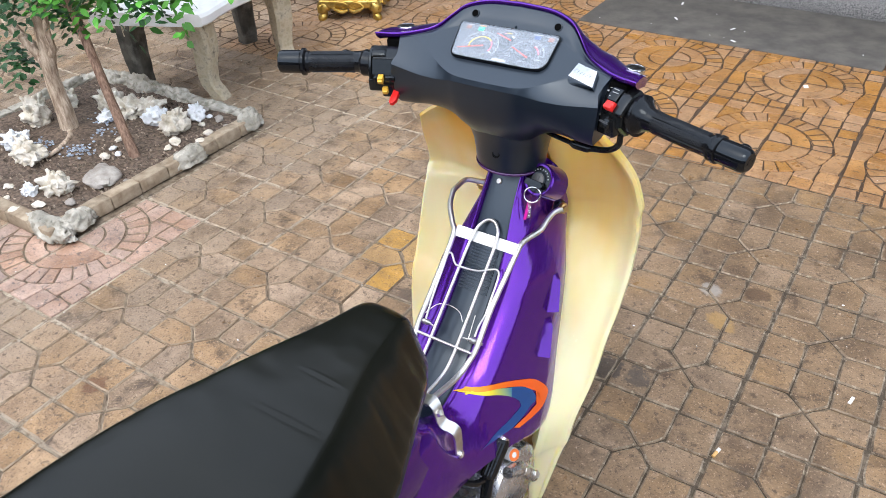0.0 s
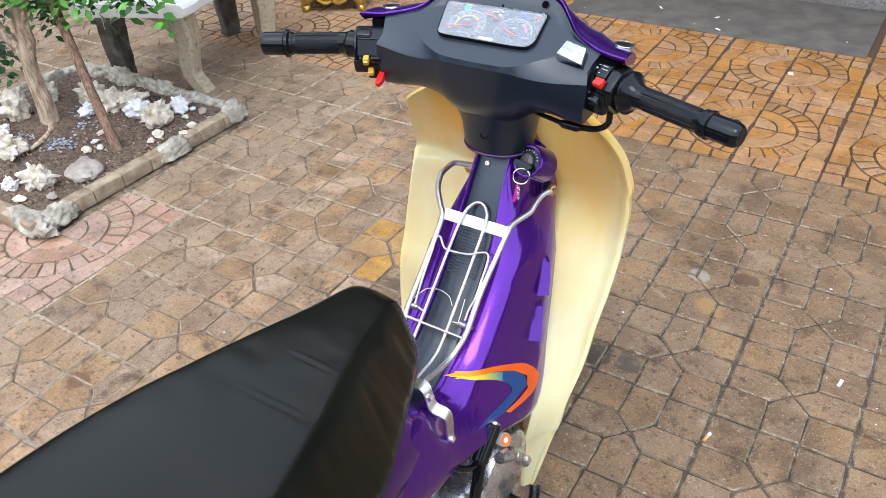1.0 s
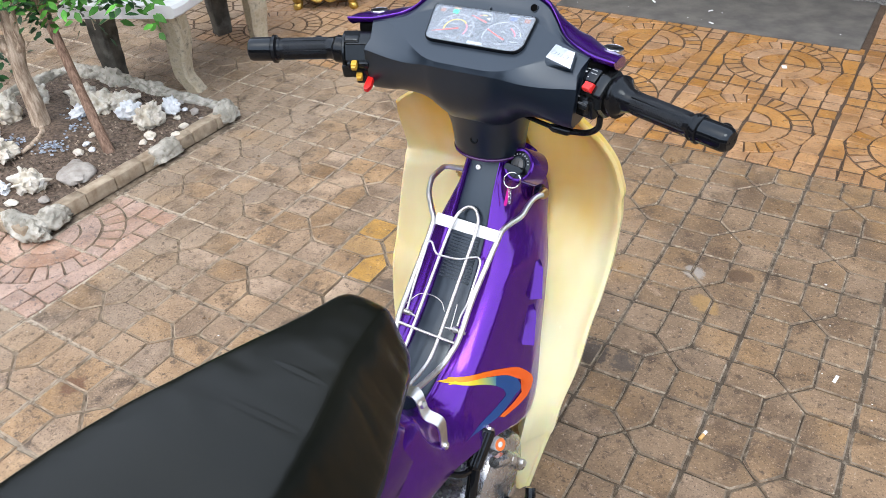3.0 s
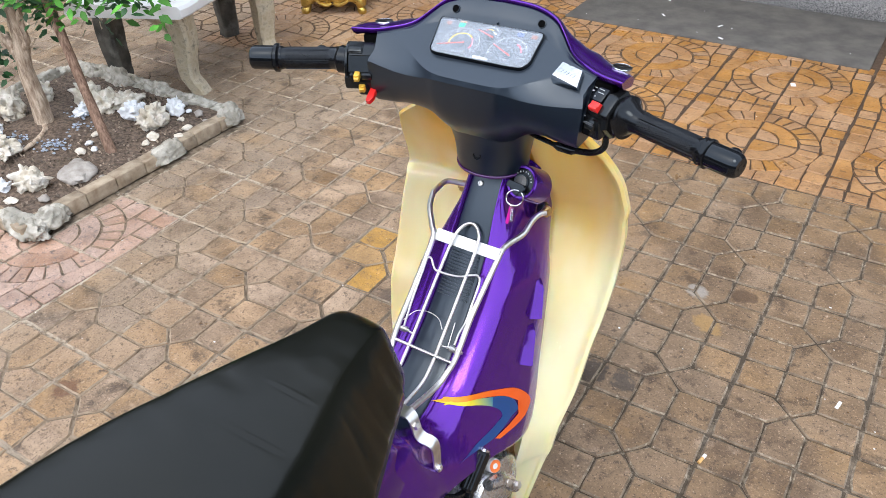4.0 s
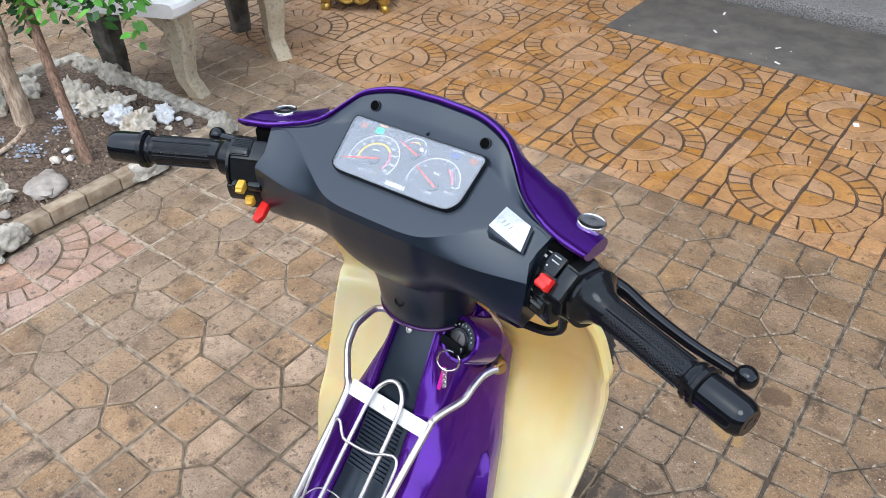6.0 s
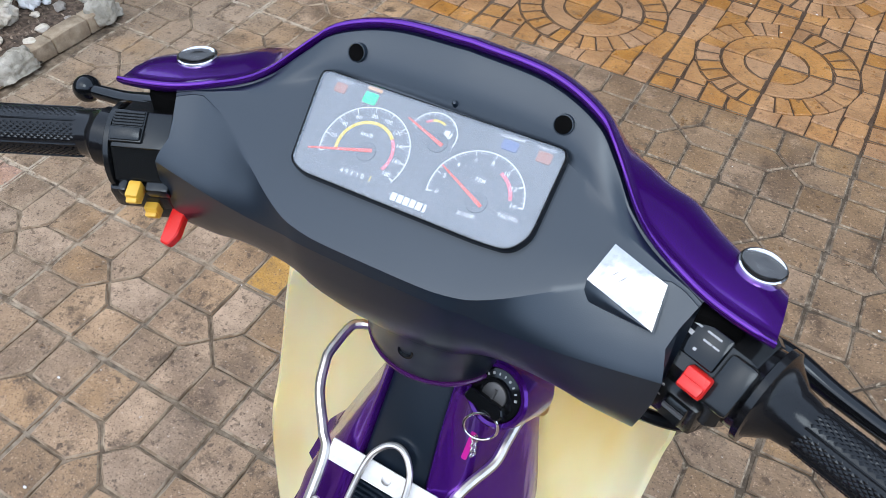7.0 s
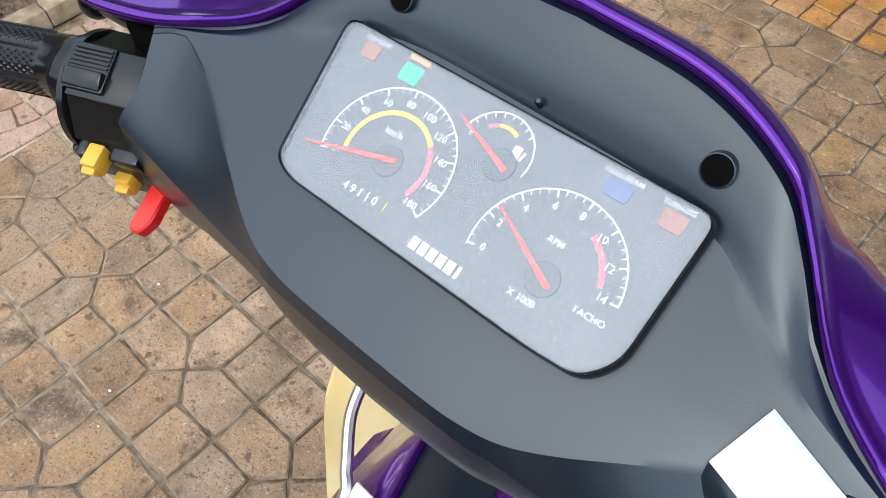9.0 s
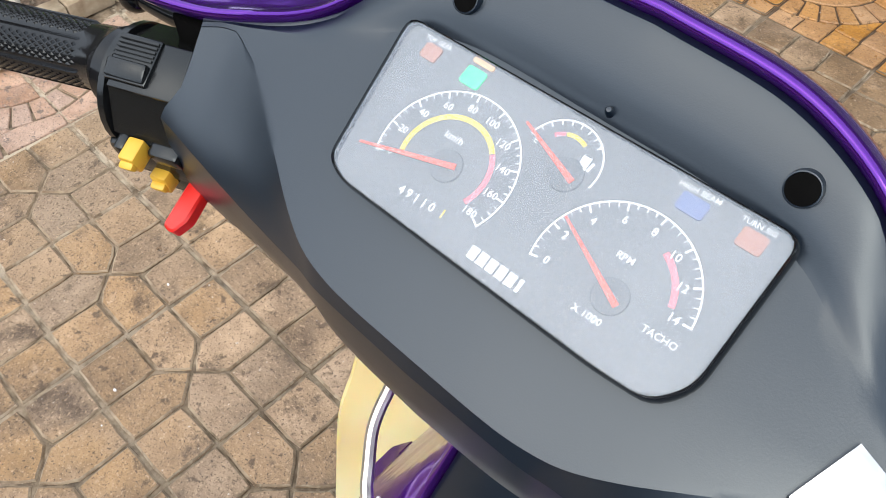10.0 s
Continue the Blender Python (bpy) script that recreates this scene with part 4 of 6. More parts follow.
# the stripes run out into one sharp tail on the shoulder of the tunnel
TIP = V(.041, -.0865, 0)
for mat, (ya, za), (yb, zb), lift in ((FLAME, (-.068, .5738), (-.0732, .5700), .0014), (FADE, (-.0700, .5697), (-.0730, .5668), .0012)):
    a, b = (tunnel.ray_cast(V(.4, y, z), V(-1, 0, 0))[1] for y, z in ((ya, za), (yb, zb)))
    bm = bmesh.new()
    rows = []
    for f in np.linspace(0, 1, 12):
        row = []
        for p in (a, b):
            q = p.lerp(TIP, f)
            hit, place, normal, _ = tunnel.ray_cast(V(q.x, q.y, .9), V(0, 0, -1))
            row.append(place + normal * (lift if normal.z > 0 else -lift))
        rows.append(row)
    grid(bm, rows)
    bmesh.ops.remove_doubles(bm, verts=bm.verts, dist=.0001)
    part("stripe", bm, mat, tunnel, angle=80)

# ---- leg shields ----
OUT = [(.070, .250, .915), (.110, .255, .868), (.138, .258, .845), (.166, .262, .808), (.179, .264, .772), (.184, .264, .752), (.181, .266, .732), (.183, .266, .702), (.181, .264, .666), (.180, .25, .614), (.177, .22, .558), (.173, .19, .513), (.170, .15, .445), (.161, .11, .387), (.155, .097, .335), (.145, .095, .30), (.118, .08, .165)]
INN = [(.020, .205, .925), (.030, .206, .885), (.045, .212, .840), (.055, .228, .795), (.060, .246, .762), (.061, .250, .748), (.062, .254, .730), (.066, .246, .700), (.075, .222, .666), (.090, .188, .610), (.098, .165, .556), (.105, .145, .510), (.118, .095, .440), (.126, .062, .385), (.120, .055, .330), (.110, .06, .28), (.106, .07, .16)]

LEFT = [(.09, .215, .915), (.150, .205, .895), (.193, .197, .868), (.203, .205, .850), (.212, .222, .815), (.215, .236, .780), (.217, .245, .747), (.211, .225, .729), (.214, .214, .69), (.217, .2, .632), (.216, .18, .578), (.209, .152, .537), (.198, .13, .46), (.170, .1, .39), (.158, .097, .335), (.145, .095, .30), (.118, .08, .165)]


def build_shield(s):
    bm = bmesh.new()
    rows = []
    for (ox, oy, oz), (ix, iy, iz) in zip(OUT if s > 0 else LEFT, INN):
        wide = ox - ix
        deep = min(.030, wide * .28)
        row = [(s * (ix - .05), iy + .06, iz), (s * (ix - .02), iy + .022, iz), (s * (ix - .004), iy + deep * .52, iz)]
        bowl = ((.06, .60), (.15, .78), (.3, .92), (.5, 1.0), (.7, .95), (.80, .82), (.89, .56), (.95, .34), (.985, .22), (1.0, 0.20)) if s > 0 else ((.06, .60), (.15, .78), (.3, .88), (.5, .90), (.7, .75), (.80, .60), (.88, .45), (.92, .38), (.96, .30), (1.0, 0.22))
        for f, d in bowl:
            row.append((s * (ix + wide * f), iy + (oy - iy) * f + deep * d, iz + (oz - iz) * f))
        row.append((s * (ox + .0025), oy + deep * .22 + .002, oz + .001))
        row.append((s * (ox + .002), oy + deep * .22 + .012, oz + .001))
        rows.append(row)
    fine = [spline([r[j] for r in rows], 5) for j in range(len(rows[0]))]
    grid(bm, [list(q) for q in zip(*fine)])
    bmesh.ops.recalc_face_normals(bm, faces=bm.faces)
    bmesh.ops.solidify(bm, geom=bm.faces[:], thickness=.0025)
    return part("leg_shield", bm, M["cream"], bike, "yellowed cream plastic leg shield with rolled lip", 40)


build_shield(1)
build_shield(-1)

# ---- seat ----
top = table([(-.158, .728), (-.160, .748), (-.163, .768), (-.168, .782), (-.178, .7905), (-.2, .7965), (-.25, .803), (-.30, .808), (-.4, .814), (-.5, .82), (-.65, .825), (-.8, .84), (-.9, .84), (-.94, .80)])
half_top = table([(-.158, .022), (-.163, .030), (-.168, .034), (-.18, .0375), (-.217, .0435), (-.26, .053), (-.30, .065), (-.40, .098), (-.5, .124), (-.58, .138), (-.7, .145), (-.8, .138), (-.9, .09), (-.94, .05)])
half_low = table([(-.158, .040), (-.163, .050), (-.17, .058), (-.19, .072), (-.227, .086), (-.309, .121), (-.365, .142), (-.5, .165), (-.65, .172), (-.8, .16), (-.9, .11), (-.94, .06)])
low = table([(-.158, .694), (-.21, .690), (-.36, .685), (-.5, .69), (-.8, .73), (-.94, .76)])


def build_seat():
    bm = bmesh.new()
    rows = []
    ys = np.concatenate([np.linspace(-.158, -.20, 15), np.linspace(-.202, -.62, 260), np.linspace(-.63, -.94, 40)])
    for y in ys:
        t, a, w, b = top(y), half_top(y), half_low(y), low(y)
        e = t - .010
        half = [(w * .97, b), (w, b + .008), (w * .99, b + .02), (a + (w - a) * .62, b + (e - b) * .5), (a + (w - a) * .22, b + (e - b) * .85), (a * .98, e + .001), (a * .86, t - .0045), (a * .55, t - .0015), (0, t)]
        rows.append([(x, y, z) for x, z in half] + [(-x, y, z) for x, z in half[-2::-1]])
    fine = [spline(r, 3) for r in rows]
    for r in fine:
        for p in r:
            q = V(*p)
            side = min(1, max(0, (top(p[1]) - .012 - p[2]) / .03))
            p[0] += math.copysign(.0045 * side * noise.noise(V(1.7, p[1] * 20, p[2] * 7)) + .002 * side * noise.noise(V(4.1, p[1] * 45, p[2] * 20)), p[0])
            p[2] += .0014 * noise.noise(q * 11) + .0005 * noise.noise(q * 40)
    # sewn creases across the cover
    for y0, x0, x1, lean in ((-.480, -.002, .056, .03), (-.411, -.006, .086, .06), (-.336, -.004, .064, .02), (-.56, -.05, .03, .06)):
        for r in fine:
            for p in r:
                if x0 < p[0] < x1:
                    d = p[1] - (y0 + lean * (p[0] - x0))
                    fade = math.sin(math.pi * (p[0] - x0) / (x1 - x0))
                    p[2] += .0008 * fade * (d / .0036) * math.exp(-(d / .0036) ** 2)
    vs = grid(bm, fine)
    bm.faces.new(vs[0])
    return part("seat", bm, M["vinyl"], bike, "worn black vinyl saddle with creases", 60)


build_seat()
bm = bmesh.new()
rows = []
for y in np.linspace(-.16, -.93, 30):
    w, b = half_low(y), low(y)
    rows.append([(w * .985, y, b + .002), (w * 1.01, y, b - .004), (w * .99, y, b - .011), (w * .9, y, b - .012), (-w * .9, y, b - .012), (-w * .99, y, b - .011), (-w * 1.01, y, b - .004), (-w * .985, y, b + .002)])
grid(bm, rows)
part("seat_base", bm, M["black"], bike)

# ---- dials ----

def ink(name, colour, rough=0.5):
    return material(name, colour, colour, rough, scale=50, rough_var=0.02)


INK = {"white": ink("white ink", (.72, .74, .76)), "yellow": ink("yellow ink", (.75, .55, .03)), "pink": ink("pink ink", (.75, .16, .2)), "needle": ink("orange needle paint", (.75, .08, .03)),
       "amber": ink("dull amber lens", (.36, .15, .09)), "blue": ink("dull blue lens", (.09, .13, .30)), "tan": ink("lit amber strip", (.75, .42, .2))}
glow = bpy.data.materials.new("lit green lamp")
glow.use_nodes = True
glow.node_tree.nodes["Principled BSDF"].inputs["Base Color"].default_value = (.0, .45, .2, 1)
glow.node_tree.nodes["Principled BSDF"].inputs["Emission Color"].default_value = (.0, 1, .38, 1)
glow.node_tree.nodes["Principled BSDF"].inputs["Emission Strength"].default_value = 0.45


def arc(bm, cx, cy, r0, r1, a0, a1, z=.0021, n=40):
    ps = np.radians(np.linspace(a0, a1, n))
    lo = [bm.verts.new((cx + r0 * math.cos(a), cy + r0 * math.sin(a), z)) for a in ps]
    hi = [bm.verts.new((cx + r1 * math.cos(a), cy + r1 * math.sin(a), z)) for a in ps]
    for i in range(n - 1):
        bm.faces.new((lo[i], lo[i + 1], hi[i + 1], hi[i]))


def mark(bm, cx, cy, r0, r1, a, w, z=.0021):
    c, s = math.cos(radians(a)), math.sin(radians(a))
    bm.faces.new([bm.verts.new((cx + r * c - o * s, cy + r * s + o * c, z)) for r, o in ((r0, -w), (r1, -w), (r1, w), (r0, w))])


def lettering(bm, items, z=.0022):
    """Adds words of the built-in font: (text, x, y, size, turn in degrees)."""
    for text, x, y, size, turn in items:
        cu = bpy.data.curves.new("words", "FONT")
        cu.body, cu.size, cu.align_x, cu.align_y = text, size, "CENTER", "CENTER"
        cu.resolution_u = 2
        cu.offset = size * .008
        ob = new("words", cu)
        bpy.context.view_layer.update()
        me = bpy.data.meshes.new_from_object(ob.evaluated_get(bpy.context.evaluated_depsgraph_get()))
        me.transform(pose(x, y, z, 0, 0, turn))
        bm.from_mesh(me)
        bpy.data.objects.remove(ob)
        bpy.data.curves.remove(cu)
        bpy.data.meshes.remove(me)


def gauge(name, cx, cy, r, a0, a1, ticks, bold, numbers, size):
    bm = bmesh.new()
    arc(bm, cx, cy, r - .0006, r, a0, a1)
    for i in range(ticks + 1):
        a = a0 + (a1 - a0) * i / ticks
        mark(bm, cx, cy, r - (.0032 if i % bold == 0 else .0021), r, a, .00035 if i % bold == 0 else .0002)
    k = len(numbers)
    rr = r - .0032 - size * .75
    items = []
    for i, t in enumerate(numbers):
        a = radians(a0 + (a1 - a0) * i / (k - 1))
        items.append((t, cx + rr * math.cos(a), cy + rr * math.sin(a), size, 2))
    lettering(bm, items)
    return on_dial(name, bm, INK["white"], dash)


def needle(name, cx, cy, x1, y1, back=.004):
    bm = bmesh.new()
    d = V(x1 - cx, y1 - cy, 0)
    u = d.normalized()
    n = V(-u.y, u.x, 0)
    a, b = V(cx, cy, .0031) - u * back, V(x1, y1, .0031)
    grid(bm, [[a - n * .0011, a + n * .0011, a + n * .0011 + V(0, 0, .0006), a - n * .0011 + V(0, 0, .0006)], [b - n * .0004, b + n * .0004, b + n * .0004 + V(0, 0, .0006), b - n * .0004 + V(0, 0, .0006)]], True, True)
    ob = on_dial(name, bm, INK["needle"], dash)
    bm = bmesh.new()
    turned(bm, [(.0062, .0), (.006, .0010), (.0052, .0013), (.0, .0014)], Matrix.Translation((cx, cy, .0015)), 24, False)
    on_dial("needle_hub", bm, M["grey"], dash)
    return ob


gauge("speed_scale", -.029, -.0087, .0274, 201, -26, 36, 4, ["0", "20", "40", "60", "80", "100", "120", "140", "160", "180"], .0039)
gauge("rev_scale", .043, -.0117, .0278, 193, 6, 28, 4, ["0", "2", "4", "6", "8", "10", "12", "14"], .0040)
bm = bmesh.new()
arc(bm, .0046, .0136, .0140, .0146, 170, -12)
for i in range(9):
    mark(bm, .0046, .0136, .0124, .0146, 168 - i * 15, .00025)
lettering(bm, [("E", -.0065, .0150, .0032, 2), ("F", .0135, .0245, .0028, 2)])
block(bm, (.0032, .0046, .0003), pose(.0122, .0168, .0022, 0, 0, 2))
block(bm, (.0010, .0034, .0003), pose(.0149, .0165, .0022, 0, 0, -8))
on_dial("fuel_scale", bm, INK["white"], dash)
for name, ink_name, args in (("speed_band", "yellow", (-.029, -.0087, .0162, .0182, 196, 42)), ("speed_band", "pink", (-.029, -.0087, .0162, .0182, 41, -26)), ("fuel_band", "yellow", (.0046, .0136, .0085, .0100, 112, 62)),
                             ("fuel_band", "pink", (.0046, .0136, .0085, .0100, 138, 115)), ("rev_band", "pink", (.043, -.0117, .0185, .0206, 66, 14))):
    bm = bmesh.new()
    arc(bm, *args)
    on_dial(name, bm, INK[ink_name], dash)
needle("speed_needle", -.0275, -.0095, -.0608, -.0197)
needle("rev_needle", .0452, -.0145, .0185, -.0014)
needle("fuel_needle", .0093, .0104, -.0128, .0183)
for word in [("km/h", -.0316, .0002, .0040, 3), ("RPM", .042, -.002, .0034, 3), ("X 1000", .0429, -.0235, .0036, 3), ("TACHO", .0645, -.0165, .0034, 3), ("TOP GEAR", -.0609, .0268, .0026, 3), ("HIGH BEAM", .0483, .0280, .0028, 3), ("TURN SIG", .0685, .0282, .0026, 3)]:
    bm = bmesh.new()
    lettering(bm, [word])
    tagged(on_dial("dial_word", bm, INK["white"], dash), kind="stuff")
for i, digit in enumerate("49110"):
    bm = bmesh.new()
    lettering(bm, [(digit, -.0356 + i * .0034, -.0252 + i * .0002, .0048, 4)])
    on_dial("odometer_digit", bm, INK["white"], dash)
bm = bmesh.new()
lettering(bm, [("1", -.0172, -.0241, .0048, 4)])
on_dial("odometer_digit", bm, INK["yellow"], dash)
for x, w in ((-.001, .0032), (.003, .0032), (.007, .0032), (.011, .0032), (.015, .0032), (.0185, .0014)):
    bm = bmesh.new()
    block(bm, (w, .0046, .0003), pose(x + .0015, -.0285, .0022, 0, 0, 1))
    on_dial("maker_mark", bm, INK["white"], dash)
for name, mat, x, y, w, h in (("gear_lamp", INK["amber"], -.0612, .0222, .0075, .0062), ("neutral_lamp", glow, -.0408, .0222, .0085, .0072), ("neutral_label", INK["tan"], -.0405, .0284, .0095, .0022),
                              ("beam_lamp", INK["blue"], .0487, .0232, .0095, .0062), ("turn_lamp", INK["amber"], .0692, .0232, .0085, .0066)):
    bm = bmesh.new()
    slab(bm, rounded([(x - w / 2, y - h / 2), (x + w / 2, y - h / 2), (x + w / 2, y + h / 2), (x - w / 2, y + h / 2)], .0012), .0010, .0023)
    on_dial(name, bm, mat, dash)
# thin pale blue film puts the reflected sky's haze into the lens
glass = bpy.data.materials.new("acrylic lens with painted sky haze")
glass.use_nodes = True
g = glass.node_tree.nodes["Principled BSDF"]
g.inputs["Alpha"].default_value, g.inputs["Roughness"].default_value, g.inputs["IOR"].default_value = 0.14, 0.10, 1.5
g.inputs["Base Color"].default_value = (.62, .70, .80, 1)
bm = bmesh.new()
slab(bm, dial_outline, .0042, .0054, .0006)
lens = on_dial("lens", bm, glass, dash, "clear acrylic lens with sky haze in its colour")
lens.visible_shadow = False
bm = bmesh.new()
ring_in = [V(x, y, .0034) for x, y in dial_outline]
rows = [[V(p.x, p.y, -.002) + p.normalized() * .0020 for p in ring_in], [p + V(p.x, p.y, 0).normalized() * .0018 for p in ring_in], [p + V(p.x, p.y, 0).normalized() * .0010 + V(0, 0, .0016) for p in ring_in], [p + V(0, 0, .0004) for p in ring_in], [V(p.x, p.y, .001) for p in ring_in]]
grid(bm, rows, True)
on_dial("bezel", bm, M["black_gloss"], dash)

# ---- key switch ----
bm = bmesh.new()
KEY = Matrix.Translation((.0605, .149, .8375)) @ Matrix.Rotation(radians(-12), 4, "Z") @ Matrix.Rotation(radians(56), 4, "X")
turned(bm, [(.0275, -.042), (.0278, -.02), (.0275, -.006), (.0265, .0), (.0245, .0018), (.0215, .0015), (.021, -.002)], KEY, 36, False)
key_boss = part("key_switch", bm, M["purple"], bike, "purple key switch boss with black dial and metal lock")
bm = bmesh.new()
turned(bm, [(.021, -.003), (.0205, .0005), (.0135, .001), (.0125, .003), (.0, .003)], KEY, 32, False)
part("lock_dial", bm, M["black_gloss"], key_boss)
bm = bmesh.new()
turned(bm, [(.0105, .002), (.0102, .0042), (.0092, .0046), (.0, .0046)], KEY, 24, False)
block(bm, (.0022, .012, .001), KEY @ Matrix.Translation((0, 0, .0054)))
part("lock_barrel", bm, M["alu_dark"], key_boss)
bm = bmesh.new()
for i in range(9):
    a = radians(20 + i * 17)
    block(bm, (.0012 if i % 3 else .0019, .0022, .0002), KEY @ Matrix.Translation((.0168 * math.cos(a), .0168 * math.sin(a), .0011)) @ Matrix.Rotation(a - math.pi / 2, 4, "Z"))
part("lock_lettering", bm, M["grey_ink"], key_boss)
bm = bmesh.new()
slab(bm, rounded([(-.020, -.007), (.012, -.008), (.016, -.002), (.012, .004), (-.018, .003)], .003), .0045, .0095, .001, KEY @ Matrix.Translation((0, -.006, 0)))
part("key_head", bm, M["black_gloss"], key_boss)
keys = thing("key_ring", "steel key ring with a small magenta tag hanging from the lock", "key ring", BIKE)
ring_c = V(.0595, .1285, .8210)
bm = bmesh.new()
tube(bm, [ring_c + .0125 * (math.cos(a) * V(1, .25, 0) + math.sin(a) * V(0, .35, .93)) for a in np.linspace(0, 2 * math.pi, 33)], .0011, 8, False)
part("ring", bm, M["chrome"], keys)
bm = bmesh.new()
for i in range(7):
    p = ring_c + V(-.002, -.004 - .0002 * i, -.0125 - i * .0042)
    tube(bm, [p + .0024 * (math.cos(a) * V(1, 0, 0) * (1 if i % 2 else .4) + math.sin(a) * V(0, 0, 1) + math.cos(a) * V(0, 1, 0) * (.2 if i % 2 else 1)) for a in np.linspace(0, 2 * math.pi, 11)], .0006, 6, False)
part("chain", bm, M["chrome"], keys)
bm = bmesh.new()
slab(bm, rounded([(-.0022, -.016), (.0022, -.016), (.0028, .0), (.0022, .016), (-.0022, .016)], .0012), -.0008, .0008, .0004, Matrix.Translation(ring_c + V(-.006, -.005, -.028)) @ pose(0, 0, 0, 75, 6, 0))
part("tag", bm, ink("magenta enamel", (.55, .02, .3), .25), keys)

# ---- luggage rack over the tunnel ----
rack = thing("luggage_rack", "bent steel wire luggage rack with white cross plate", "rack", BIKE)


def rod(name, pts, r, mat=M["steel"], smooth=6):
    bm = bmesh.new()
    tube(bm, pts, r, 10, True, smooth)
    return part(name, bm, mat, rack)


for s in (-1, 1):
    start = [(.080, .200, .760), (.0755, .192, .7615), (.0710, .180, .760), (.0705, .160, .757), (.0695, .142, .750), (.0610, .120, .746), (.0560, .104, .742), (.0555, .090, .734)] if s > 0 else [(-.066, .200, .768), (-.086, .191, .772), (-.0945, .186, .7735), (-.0990, .178, .7738), (-.0995, .150, .7720), (-.0975, .140, .7695), (-.0890, .119, .7600), (-.070, .096, .746), (-.058, .078, .733)]
    rod("main_rod", start + [(s * .055, .012, .677), (s * .056, -.035, .632), (s * .052, -.058, .612), (s * .049, -.090, .604), (s * .047, -.165, .618)], .0046)
    bm = bmesh.new()
    turned(bm, [(.0, -.014), (.0095, -.014), (.010, .0), (.0085, .003), (.0055, .0035), (.0052, .007), (.0, .0072)], Matrix.Translation((s * .079, .203, .760)) @ Matrix.Rotation(radians(s * 75), 4, "Y") @ Matrix.Rotation(radians(20), 4, "X"), 16, False)
    part("mount_bolt", bm, M["brass"], rack, "brass plated mounting bolt")
    bm = bmesh.new()
    turned(bm, [(.0, .0), (.011, .0), (.012, .004), (.012, .010), (.010, .012), (.0, .012)], Matrix.Translation((s * .064, .208, .758)) @ Matrix.Rotation(radians(s * 80), 4, "Y"), 20, False)
    part("rubber_washer", bm, M["rubber"], rack)
rod("loop", [(.022, -.13, .594), (.0225, -.085, .596), (.023, -.058, .611), (.023, -.01, .656), (.0225, .04, .704), (.021, .085, .748), (.013, .1005, .762), (0, .106, .767), (-.013, .1005, .762), (-.021, .085, .748), (-.0235, .045, .709), (-.0245, -.007, .659), (-.025, -.058, .611), (-.024, -.085, .596), (-.023, -.13, .594)], .0028)
rod("cross_bar", [(-.056, -.046, .6225), (0, -.046, .6220), (.056, -.046, .6225)], .0026, smooth=0)
rod("spring_clip", [(-.047, -.028, .634), (-.048, .0, .668), (-.050, .036, .702), (-.0505, .050, .716), (-.044, .052, .719), (-.034, .044, .711), (-.024, .041, .708), (.010, .043, .710), (.030, .049, .716), (.042, .051, .718), (.0478, .044, .711), (.049, .02, .687), (.050, .0, .668), (.046, -.014, .652), (.046, -.026, .640)], .0019, smooth=5)
rod("thin_wire", [(-.052, -.02, .642), (-.04, -.002, .652), (-.02, .004, .654), (.0, .002, .650), (.012, -.008, .642)], .0009)
rod("thin_wire", [(.030, .002, .656), (.034, -.02, .64), (.036, -.032, .632)], .0009)
bm = bmesh.new()
block(bm, (.114, .019, .0022), Matrix.Translation((0, .0875, .7400)) @ Matrix.Rotation(radians(43.5), 4, "X"), .0008)
plate = part("cross_plate", bm, M["plate"], rack, "white painted flat steel plate")
bm = bmesh.new()
turned(bm, [(.0042, .0), (.0042, .0016), (.003, .002), (.0, .002)], Matrix.Translation((0, .0875, .7405)) @ Matrix.Rotation(radians(43.5), 4, "X"), 16, False)
part("rivet", bm, M["steel"], plate)
for s in (-1, 1):
    bm = bmesh.new()
    for i in range(5):
        c = V(s * (.040 + i * .0021), -.029, .633)
        tube(bm, [c + .0042 * (math.cos(a) * V(0, 1, 0) + math.sin(a) * V(0, 0, 1)) + V(s * a * .0003, 0, 0) for a in np.linspace(0, 2 * math.pi, 15)], .0010, 6, False)
    tube(bm, [(s * .036, -.029, .633), (s * .0615, -.029, .633)], .0024, 8)
    tube(bm, [(s * .026, -.031, .632), (s * .040, -.029, .633)], .0016, 8)
    part("coil_spring", bm, M["steel"], rack)
